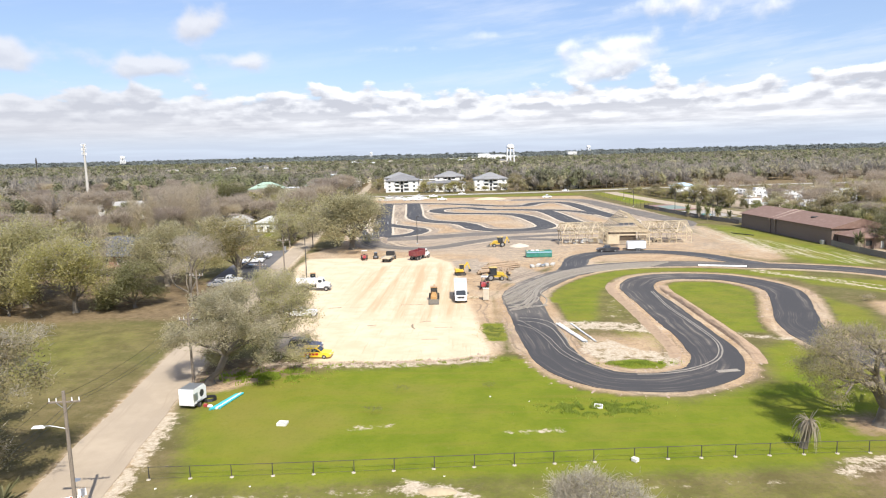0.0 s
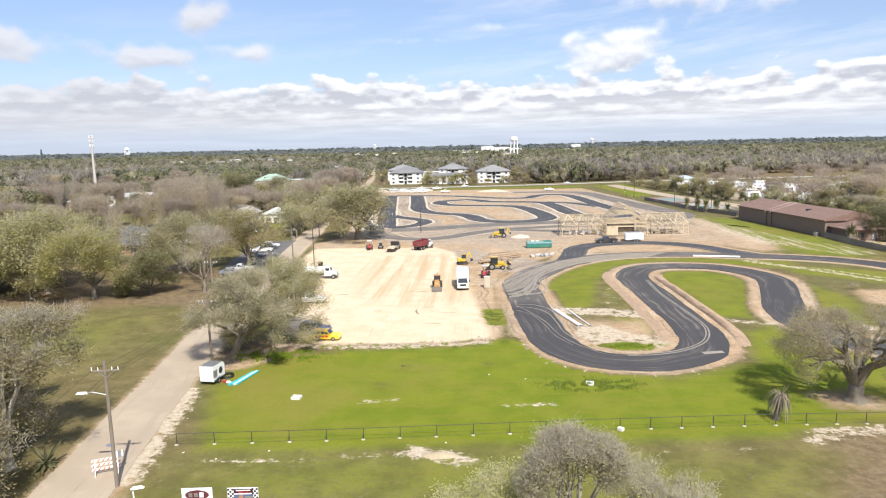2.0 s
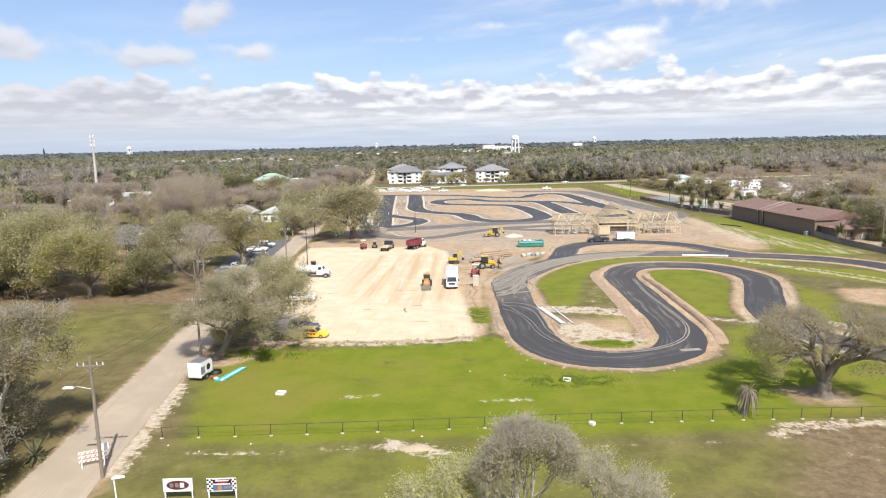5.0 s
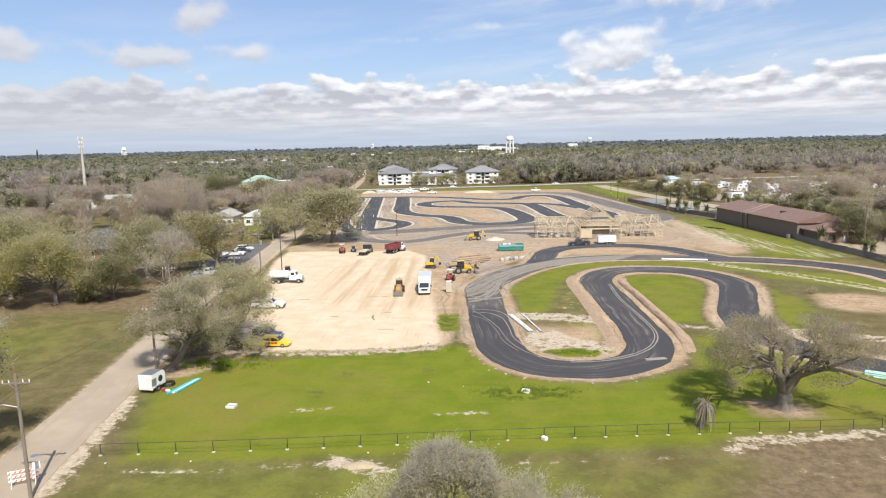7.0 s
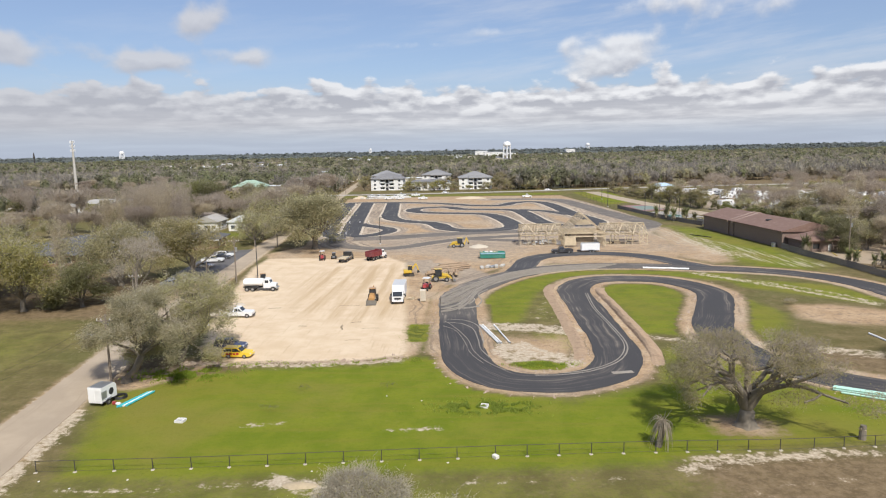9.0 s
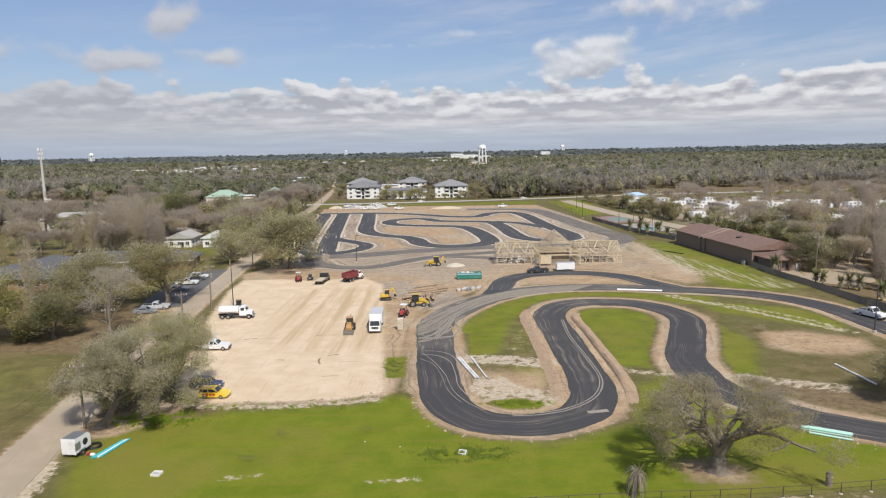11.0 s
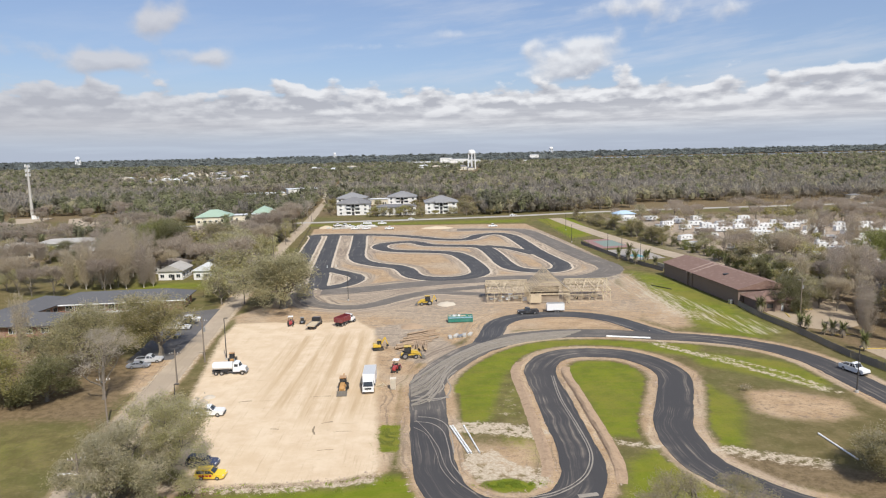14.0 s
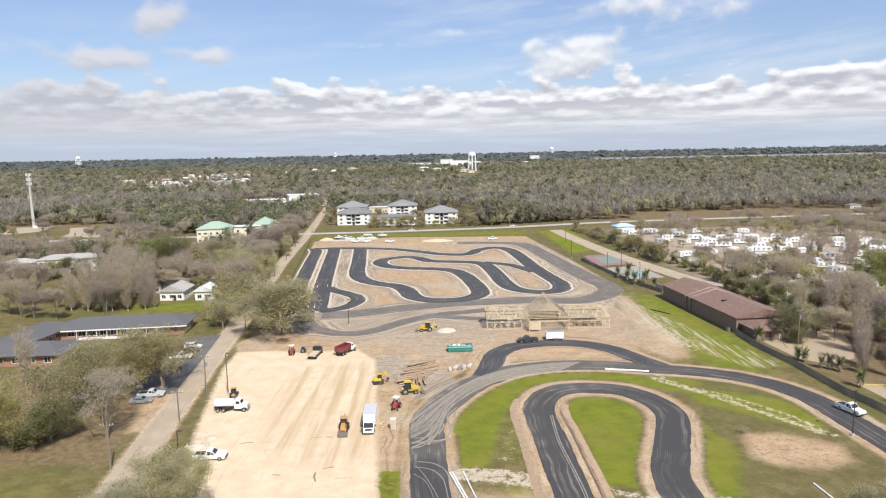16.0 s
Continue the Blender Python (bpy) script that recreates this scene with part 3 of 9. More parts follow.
FAR_TRACKS = [
    (spline([(-73, 380), (-69.5, 366.3), (-66.1, 335), (-62.7, 305.2), (-59.2, 274.5), (-56.5, 254), (-52, 236), (-46, 224)]), 6.4),
    (spline([(-61.5, 380), (-59.9, 368), (-54.8, 322.1), (-50.6, 285.1), (-47.6, 260.5), (-44.8, 239.7), (-43.5, 227.6)]), 7.0),
    (spline([(-46.3, 378), (-45.3, 370), (-41, 328.2), (-38.2, 299.3), (-33.7, 283.5), (-25.4, 273.5), (-18.6, 269), (-13.8, 260.8), (-11.2, 250), (-7, 243.5),
             (-0.1, 240.6), (6.7, 241.2), (12.3, 245.2), (15.3, 251.4), (15, 263.2), (12.5, 279.9), (9.3, 293.7), (4.7, 302.7), (-5.1, 307.5), (-15.1, 310), (-23.5, 314),
             (-28.6, 321), (-30.4, 329), (-28.6, 337), (-23.4, 341.2), (-16.7, 343.4), (-11, 338.4), (-5.4, 329.6), (5.1, 326), (15.4, 323.2), (20.4, 318), (22.8, 308.4), (24.9, 289.5),
             (26.6, 270), (29.6, 258.6), (35.5, 253), (42.6, 252.2), (47.8, 257.6), (48.8, 269.6), (46.1, 287.3), (43.6, 306.1), (41.7, 330.5), (39.5, 352.5), (35.9, 366), (29.5, 370.3), (21, 363.4),
             (16.5, 352.5), (11, 347.8), (-0.2, 351.1), (-11.7, 360.9), (-24, 370.4), (-41, 377), (-61.1, 380), (-73, 380)]), 7.3),
    (spline([(-46.5, 268), (-42.5, 262), (-37.4, 256.6), (-32, 249), (-31, 242), (-32.6, 235.6), (-36.4, 230.6), (-42.4, 227.5)]), 5.6),
    (spline([(21.8, 321.7), (30.4, 316.2), (36.9, 306.8), (42.5, 294)]), 6.0),
    (spline([(10, 392), (28, 391), (40.3, 388), (48.2, 380), (54, 346.1), (59.4, 302.2), (63.8, 276), (66.6, 263), (65.6, 252), (59.6, 242.5), (51.4, 236.5), (43.7, 236.6), (34.7, 238.6), (25, 238.2), (15.3, 237),
             (3.7, 235.4), (-9.5, 231.2), (-22.1, 226), (-31.7, 222.9), (-40.5, 222)]), 9.6),
    (spline([(-46.7, 226), (-44, 213.3), (-38.6, 203.6), (-30.5, 198.6), (-21.9, 200), (-11.3, 211.5), (-0.1, 219.6), (14.5, 224.4), (27.6, 228)]), 5.6),
    (spline([(-5.4, 218), (3.4, 215.9), (16.2, 212.1)]), 4.6),
]
STREET = spline([(-36.5, 0), (-42.2, 35), (-46.2, 58), (-50, 82), (-55.2, 115), (-60.5, 160), (-66.5, 215), (-73, 270), (-81, 340), (-91, 450), (-112, 640), (-160, 1080)], 3.0)
HIGHWAY = spline([(-900, 402), (-500, 425), (-230, 441), (-100, 451), (-31, 456), (48, 468), (136, 490), (270, 505), (420, 522), (1200, 610)], 6.0)


def inside(P, poly, power=1.0):
    """Signed distance in metres from points to a closed outline, above nought within it."""
    A = np.array(poly, float)
    B = np.roll(A, -1, 0)
    best = np.full(len(P), 1e9)
    odd = np.zeros(len(P), bool)
    for a, b in zip(A, B):
        e = b - a
        k = np.clip(((P - a) @ e) / (e @ e), 0, 1)
        best = np.minimum(best, np.linalg.norm(P - a - k[:, None] * e, axis=1))
        cross = ((a[1] > P[:, 1]) != (b[1] > P[:, 1]))
        with np.errstate(divide="ignore", invalid="ignore"):
            xx = a[0] + (P[:, 1] - a[1]) * e[0] / e[1]
        odd ^= cross & (P[:, 0] < xx)
    return np.where(odd, best, -best)


def near(P, line, half):
    best = np.full(len(P), 1e9)
    step = max(1, int(2.0 / max(0.2, np.linalg.norm(line[1] - line[0]))))
    lo, hi = line.min(0) - 30, line.max(0) + 30
    ok = np.all((P > lo) & (P < hi), axis=1)
    Q = P[ok]
    best_q = np.full(len(Q), 1e9)
    A = line[::step]
    for a, b in zip(A[:-1], A[1:]):
        e = b - a
        k = np.clip(((Q - a) @ e) / max(e @ e, 1e-9), 0, 1)
        best_q = np.minimum(best_q, np.linalg.norm(Q - a - k[:, None] * e, axis=1))
    best[ok] = best_q
    return half - best


LOT = [(-9.2, 93.2), (-16, 91.0), (-22, 90.6), (-33, 90.2), (-40, 96), (-44.5, 110), (-49.2, 128), (-52.5, 146), (-56.5, 168), (-57, 181), (-46, 182), (-37, 179), (-24, 183),
       (-17.6, 172), (-16, 160), (-13.8, 140), (-12.4, 124)]
SITE_FAR = [(-53, 205), (-62, 278), (-79, 412), (-29, 424), (54, 418), (64, 332), (71, 253), (60, 226), (62, 216), (58, 196), (56, 180), (50, 183), (36, 188), (14, 180),
            (8, 165), (-4, 146), (-8, 130), (-7.5, 94), (-10, 92), (-14, 120), (-22, 170), (-40, 170), (-54, 172), (-60, 190)]
FIELD = [(-37, 57), (-41.5, 70), (-44, 78), (-37, 84.5), (-29.6, 87.6), (-12.8, 89.0), (-7.7, 92.6), (-3, 93), (2, 80), (12, 76), (24, 82), (28, 95), (36, 101), (40, 88), (54, 74), (90, 70),
         (90, 64), (41, 65.5), (25, 62.8), (18, 60.5), (8, 59.4), (-6, 58.4), (-16, 57.8), (-30, 57.0)]


def ground():
    xs = np.unique(np.concatenate((-np.geomspace(130, 4600, 26)[::-1], np.arange(-130, 151, 1.0), np.geomspace(151, 4600, 26))))
    ys = np.unique(np.concatenate((-np.geomspace(40, 3000, 14)[::-1], np.arange(-30, 35, 5.0), np.arange(35, 300, 1.0), np.arange(300, 470, 1.7), np.geomspace(470, 4900, 34))))
    X, Y = np.meshgrid(xs, ys)
    P = np.stack((X.ravel(), Y.ravel()), 1)
    loop = np.maximum(near(P, LOOP, 3.3), near(P, SPUR, 3.0))
    far = np.maximum.reduce([near(P, l, h / 2) for l, h in FAR_TRACKS])
    # distance from the nearest line of travel, along which wheels have dragged the soil
    drive = np.clip(np.minimum(-far, -loop), -8, 40)
    sand = inside(P, LOT)
    site = inside(P, SITE_FAR)
    earth = np.maximum.reduce([site, np.where(inside(P, FIELD) > -1.0, loop + 0.9, loop + 1.9), inside(P, [(55, 113), (57.9, 122.5), (65, 122.5), (73.5, 117), (72, 111), (66, 108), (58, 109.5)]) * 0.5, np.where(P[:, 1] < 225, near(P, STREET, 3.5), -3.0), near(P, spline([(-40.5, 48), (-43, 62), (-45.2, 73)]), 1.8) - 1.3,
                               inside(P, [(24, 71.5), (27, 73), (31.5, 71), (33, 67), (30, 65.5), (25, 67)]) * 0.5 - 0.7, inside(P, [(15.5, 168.5), (18.5, 176), (24, 179.6), (30, 180.8), (38, 179.8), (45, 174.6), (49, 168), (40, 169.5), (28, 170)]) * 0.6 + 0.3, inside(P, [(57, 196), (59, 212), (65, 247), (70, 242), (69, 216), (68, 196), (69, 182), (66, 169), (60, 166), (54, 176)]) * 0.35 - 0.2, inside(P, [(-68, 150), (-59.5, 152), (-56.5, 130), (-63, 128)]) * 0.6,
                               inside(P, [(-50, 80), (-45, 87), (-36, 90), (-38, 84), (-42, 79.5)]), inside(P, [(2.5, 105), (8, 103.5), (16.5, 104), (17.5, 96), (15, 89.5), (6, 90), (3, 96)]) * 0.22 - 0.35, 
                               inside(P, [(12, 176), (12, 200), (56, 206), (60, 190), (54, 176), (47, 182), (30, 188), (20, 184)])])
    worn = np.maximum.reduce([inside(P, [(-53, 76), (-57, 112), (-66, 116), (-108, 116), (-120, 90), (-96, 70)]) * 0.08 - 1.7, inside(P, [(-40, 47), (-34, 57.6), (-16, 58.8), (20, 61.5), (24, 56), (16, 44)]) * 0.15 - 0.75 - np.clip((P[:, 0] + 4) * 0.05, 0, 0.7),
                              inside(P, [(2.6, 131), (2.2, 118), (3.6, 111), (8, 112), (10, 122), (12.5, 134), (20, 148), (35, 155), (44, 152), (56, 145), (60, 152), (46, 159), (31, 161), (16, 156), (7, 145)]) + 0.6,
                              inside(P, [(8, 112), (15.5, 111), (17, 125), (17, 138), (21, 147), (12.5, 134)]) * 0.2 - 1.15, inside(P, [(10.5, 104), (15.5, 103), (15, 96), (11, 97)]) + 0.2,
                              inside(P, [(26, 139), (32, 143), (41, 141), (42, 131), (37, 116), (33, 103), (27, 104), (27.5, 120)])])
    worn = np.maximum.reduce([worn, inside(P, [(72, 247), (80, 237), (85, 192), (84, 164), (77, 156), (68, 160), (66, 176), (64, 200), (66, 214)]) * 0.28,
                              inside(P, [(52, 127), (54, 116), (47, 99), (42.6, 100), (46.6, 113)]),
                              inside(P, [(55, 149), (74, 139), (77, 128), (73, 122), (64, 131), (56, 138)]),
                              ])
    lush = np.maximum.reduce([inside(P, FIELD), np.minimum(worn, 1.05),
                              inside(P, [(-90, 428), (56, 424), (60, 448), (-30, 442), (-92, 440)]) * 0.2 - 0.6, inside(P, [(65, 444), (89, 450), (87, 358), (69, 344)]),
                              inside(P, [(-112, 228), (-76, 232), (-78, 246), (-112, 246)]) * 0.2 - 0.5])
    lush = np.where(loop > np.where(inside(P, FIELD) > -1.0, -1.2, -2.4), -3.0, lush)
    turf = np.maximum(inside(P, [(-10.6, 110.4), (-7.0, 110.2), (-6.6, 100), (-9.6, 100)]), inside(P, [(5.8, 89.8), (7.6, 87.2), (12.6, 86.8), (13.4, 88.9), (9.7, 91)]))
    grey = np.maximum.reduce([np.where(site > 0, far + 4.2, -9), inside(P, [(-50, 214), (-30, 207), (30, 210), (58, 222), (60, 236), (20, 232), (-30, 222)]),
                              near(P, spline([(-11, 170), (-6, 160), (-2, 150)]), 7.0), inside(P, [(-52, 206), (-20, 186), (-12, 172), (6, 166), (12, 180), (26, 189), (50, 186), (57, 182), (66, 190), (68, 240), (40, 236), (-20, 224)]) * 0.06 - 0.55, inside(P, [(112, 270), (116, 436), (265, 440), (275, 280), (170, 210), (118, 205)]) * 0.1 + 0.4])
    pale = np.maximum.reduce([near(P, spline([(52, 158.5), (55, 150), (64, 141), (71, 131), (75, 121)]), 0.9) - 0.2, near(P, spline([(3.5, 108.8), (9, 107.3), (15.5, 105.4)]), 1.6),
                              near(P, spline([(26, 103), (30, 101), (34, 100)]), 0.9), inside(P, [(5, 100), (9, 97), (14, 93), (15, 91), (6, 91), (4, 95)]) + 0.4,
                              near(P, spline([(-36, 54.8), (-26, 55.4), (-16, 56.7)]), 0.25), near(P, spline([(19.6, 59.2), (26, 61.4), (33, 62.3), (41, 63.3)]), 0.7)])
    pale = np.maximum.reduce([pale, near(P, spline([(42, 98), (50, 94), (56, 92)]), 1.0) - 0.3,
                              near(P, spline([(-40, 90.2), (-25, 89), (-10, 91)]), 1.0), near(P, spline([(-24, 69), (-20, 69.5)]), 0.7) - 0.3, near(P, spline([(-8, 68), (-3, 68)]), 0.7) - 0.3,
                              near(P, STREET, 4.6) - 1.2, near(P, spline([(4.2, 108.6), (9, 108), (15.6, 106)]), 2.0) + 0.5, inside(P, [(4.2, 98.5), (8.2, 99.5), (10, 95), (9.6, 91), (5.6, 90.5), (4, 94)]) + 0.8, inside(P, [(11, 92.6), (15.4, 93.6), (15, 88.5), (12.5, 87.6)]) + 0.5, near(P, spline([(19.9, 60.2), (22, 61.5), (28.4, 62.3), (34.8, 63.3)]), 0.8), inside(P, [(21, 56.5), (24, 57), (29, 55), (28, 52), (23, 53)]) * 0.4 - 1.0, near(P, spline([(44, 98.8), (50, 96), (56.6, 93.6)]), 1.5) - 0.3, near(P, spline([(50.2, 154.4), (62.1, 139.2), (73.2, 122)]), 1.2) - 0.2, near(P, spline([(-17.2, 57), (-15, 56.4), (-12.8, 55.4)]), 1.1) + 0.2, near(P, spline([(-41.2, 52), (-43.0, 62), (-44.8, 72)]), 2.2) - 0.8,
                              near(P, spline([(0, 57), (7, 57.6), (14, 57.6)]), 1.4) - 1.3, near(P, spline([(27, 57), (34, 58)]), 1.2) - 1.2])
    # scoured patches where the turf has gone thin, and spoil thrown up beside the frame
    pale = np.maximum.reduce([pale, inside(P, [(6.5, 111), (16.2, 109.5), (17.2, 125), (17.2, 137), (20, 145), (13.5, 137), (9, 124)]) * 0.14 - 0.75,
                              inside(P, [(57, 180), (60, 205), (66, 243), (71, 244), (72, 222), (75, 196), (78, 172), (66, 172)]) * 0.12 - 0.55])
    # fallen leaves and bare soil under the trees
    litter = np.maximum.reduce([inside(P, [(-160, 116), (-95, 115.5), (-86.6, 113.6), (-75.9, 116), (-63, 114.8), (-59.8, 111.5), (-62, 126), (-66, 146), (-84, 160), (-160, 165)]) * 0.5,
                                inside(P, [(-50, 82), (-40, 83), (-31, 88.2), (-34, 90.5), (-42, 93), (-49, 92)]), inside(P, [(-59, 201), (-56, 190), (-50, 186), (-42, 190), (-40, 200), (-48, 207)]),
                                inside(P, [(24.5, 71), (29, 72.6), (33, 70), (31.5, 66.5), (26, 66.2)]) * 0.8 - 0.2, np.where((P[:, 1] > 488) | ((P[:, 1] > 300) & (P[:, 0] < -92) & (P[:, 1] < 400)), 0.6, -4),
                                near(P, spline([(44, 93.5), (54, 89), (62, 86), (74, 84)]), 4.5) - 0.4, inside(P, [(20, 60.3), (22, 61.6), (28.4, 62.5), (36, 63.4), (46, 62), (46, 40), (17, 40), (17.5, 50), (19.2, 52.8), (21.5, 55.3), (21.1, 58)]) * 0.5 + 0.1,
                                np.where((P[:, 0] > 112) & (P[:, 1] > 120) & (P[:, 1] < 470), 0.1, -4), inside(P, [(90, 184), (100, 110), (150, 110), (150, 205), (112, 205)]) * 0.5])
    haul = inside(P, [(-33, 120), (-40, 150), (-38, 166), (-20, 172), (-11, 150), (-12, 118), (-20, 110)])
    scrape = near(P, spline([(62, 238), (67, 210), (73, 186), (80, 166)]), 6.0)
    me = bpy.data.meshes.new("ground")
    nx, ny = len(xs), len(ys)
    Z = np.interp(P[:, 1], (3700, 4800), (0, 19))
    i = np.arange(nx - 1)[None, :] + (np.arange(ny - 1) * nx)[:, None]
    F = np.stack((i, i + 1, i + 1 + nx, i + nx), 2).reshape(-1, 4)
    me.from_pydata(np.column_stack((P, Z)).tolist(), [], F.tolist())
    for key, a in (("sand", sand), ("earth", earth), ("lush", lush), ("grey", grey), ("pale", pale), ("turf", turf), ("scrape", scrape), ("haul", haul), ("litter", litter), ("drive", drive)):
        me.attributes.new(key, "FLOAT", "POINT").data.foreach_set("value", (a if key == "drive" else np.clip(a, -4, 4)).astype(np.float32))
    me.materials.append(M_GROUND)
    return tagged(new("ground", me), "flat ground of sand, turned earth and grass", "ground", kind="structure")


ground()
ribbon("kart_track", LOOP[:LOOP_CUT + 1], 6.5, M_TRACK_OLD, 0.06, wave=0.25, label="new black asphalt kart track with dusty tyre marks")
ribbon("dusty_track", LOOP[LOOP_CUT - 1:], (6.6, 7.8, 8.0, 7.0, 6.5, 6.5, 6.5), M_TRACK_OLD, 0.052, wave=0.35, label="kart track dulled by dragged dust")
ribbon("track_spur", SPUR, 6.2, M_TRACK, 0.045, wave=0.25, label="asphalt spur passing the timber frame")


def bank(label, line, side, height, width):
    """A low cut bank of turned earth beside the track."""
    d = np.gradient(line, axis=0)
    d /= np.linalg.norm(d, axis=1)[:, None]
    out = np.stack((d[:, 1], -d[:, 0]), 1) * side
    vs, fs = [], []
    for i, (p, o) in enumerate(zip(line, out)):
        ends = min(1.0, i / 6.0, (len(line) - 1 - i) / 6.0)
        for off, z in ((0.0, -0.02), (0.25, 0.55), (0.6, 0.85), (1.1, 0.7), (1.9, 0.15), (2.4, -0.03)):
            n_ = noise.noise((p[0] * 0.7, p[1] * 0.7, off * 3.0))
            q = p + o * (off * width + n_ * 0.16)
            vs.append((q[0], q[1], z * height * ends * (1 + 0.6 * n_) if z > 0 else z))
        if i:
            a = 6 * (i - 1)
            fs += [(a + k, a + k + 1, a + k + 7, a + k + 6) for k in range(5)]
    me = bpy.data.meshes.new("earth_bank")
    me.from_pydata(vs, [], fs)
    me.materials.append(M_BANK)
    return tagged(new("earth_bank", me), label, "earth bank", kind="structure")


M_BANK = material("cut_earth", (0.36, 0.255, 0.165), 0.95, vary=0.35, scale=2.2, bump=0.08, dirt=(0.25, 0.17, 0.11))
leg = [p for p in LOOP if 19 < p[0] < 31 and 88 < p[1] < 141]
leg = np.array(leg)
side = 1.0 if np.gradient(leg, axis=0)[len(leg) // 2][1] > 0 else -1.0
nrm = np.gradient(leg, axis=0)
nrm /= np.linalg.norm(nrm, axis=1)[:, None]
east = np.stack((nrm[:, 1], -nrm[:, 0]), 1) * side
bank("low cut bank of brown earth along the track", leg + east * 4.3, side, 0.7, 0.9)
bank("low earth shoulder inside the track's bend", leg - east * 4.2, -side, 0.3, 0.9)
# tyre marks and dust lines lying on the asphalt
MARKS = [([(23.2, 133), (22.6, 121), (23.1, 109), (23.3, 100), (22.4, 94.6), (20.0, 89.8), (16.2, 86.4), (12.3, 84.9), (8.5, 84.6)], 0.22),
         ([(-4.0, 113.4), (-1.2, 112.6), (1.0, 109.6), (1.8, 104), (2.0, 99)], 0.2), ([(-4.6, 111.4), (-1.6, 110.4), (0.4, 107), (1.2, 101), (1.6, 96), (2.8, 92)], 0.16),
         ([(-5.0, 121.2), (-1.6, 121.6), (1.6, 122.6)], 0.5), ([(-5.0, 123.0), (-1.0, 124.2), (0.6, 128.6), (-0.6, 133)], 0.22), ([(-4.6, 125.4), (-2.0, 127.4), (-1.6, 132), (-0.4, 137)], 0.2), ([(-4.4, 120.4), (0.2, 121.6), (2.0, 127), (1.4, 133), (3.4, 138)], 0.2),
         ([(22.8, 133), (22.2, 121), (22.7, 109), (22.9, 100), (22.0, 94.8), (19.7, 90.2), (16.0, 86.9), (12.2, 85.4)], 0.14),
         ([(-4.4, 112), (-2.6, 108), (-0.4, 101), (0.6, 95), (2.4, 90), (4.8, 86.6)], 0.1), ([(-4.6, 109), (-2.4, 106), (-0.9, 100), (0.1, 94), (1.9, 89.4)], 0.08),
         ([(18.4, 85.4), (19.6, 85.6), (21.2, 85.9)], 0.8)]
# a fan of wheel tracks turning off the lot onto the dusty stretch
FAN = random.Random(17)
g0 = spline([(-5.4, 118), (-2.2, 119.5), (-0.2, 126), (0.8, 134), (5, 143), (11, 151), (19, 157), (30, 160.6)], 2.0)
g1 = spline([(-6.2, 131), (-4.2, 135), (-1, 141.5), (3, 148), (9, 156), (16, 161.5), (25, 165), (36, 166.5)], 2.0)
for i in range(52):
    f = FAN.random()
    a, b = FAN.choice(((0.0, 0.45), (0.0, 0.7), (0.1, 1.0), (0.0, 1.0), (0.3, 1.0)))
    f1 = min(1.0, max(0.0, f + FAN.uniform(-0.35, 0.35)))
    pts = []
    for k in np.linspace(a, b, 8):
        p0, p1 = g0[int(k * (len(g0) - 1))], g1[int(k * (len(g1) - 1))]
        q = f + (f1 - f) * k
        pts.append(tuple(p0 * (1 - q) + p1 * q))
    MARKS.append((pts, FAN.uniform(0.05, 0.18)))
for i, (pts, wd) in enumerate(MARKS):
    ribbon("tyre_mark", spline(pts, 0.8), wd, M_DUST, 0.09 + 0.003 * i, wave=0.05, label="pale dust line left by tyres", cells=1)
for k, (line, wd) in enumerate(FAR_TRACKS):
    if k < 5:
        ribbon("track_edge", line, wd + 1.9, M_EDGE, 0.012 + 0.003 * k, wave=0.3, label="pale sand shoulder along the kart track", cells=2)
    ribbon("far_track", line, wd, M_TRACK if k < 5 else M_FAR_DUSTY, 0.045 + 0.006 * (k if k < 5 else k - 7), wave=0.35, label="winding asphalt kart track on bare earth")
ribbon("street", STREET, (6.6, 6.7, 6.2, 5.2, 4.5, 4.1) + (4.0,) * 18, M_STREET, 0.05, wave=0.3, label="worn pale street with cracked edges")
ribbon("highway", HIGHWAY, 8.5, M_HIGHWAY, 0.06, wave=0.1, label="pale concrete highway across the far side")
ribbon("rv_road", spline([(78, 447), (82, 400), (88, 350), (95, 310), (103, 275), (108, 255)], 3.0), 9.0, M_STREET, 0.04, wave=0.3, label="pale lane into the camping ground")
part("parking_lot", Shape().slab([(-78, 196), (-67.5, 200), (-61.8, 150), (-72, 148)], -0.02, 0.04), M_LOTBLACK, label="dark asphalt parking lot beside the school")
tagged(bpy.data.objects["parking_lot"], category="parking lot", kind="structure")
part("gravel_yard", Shape().slab([(-292, 519), (-280, 523), (-267, 520), (-252, 488), (-231, 457), (-247, 454), (-266, 460), (-272, 482)], -0.02, 0.04), M_STREET, label="pale gravel yard across the highway")
tagged(bpy.data.objects["gravel_yard"], category="gravel yard", kind="structure")
part("concrete_apron", Shape().slab([(-284, 414), (-258, 414), (-218, 352), (-234, 346)], -0.02, 0.04), M_HIGHWAY, label="pale concrete apron below the highway")
tagged(bpy.data.objects["concrete_apron"], category="apron", kind="structure")
part("tower_yard", Shape().slab([(-340, 530), (-312, 533), (-303, 496), (-318, 480), (-330, 492)], -0.02, 0.035), M_STREET, label="pale bare ground round the cell tower")
tagged(bpy.data.objects["tower_yard"], category="yard", kind="structure")

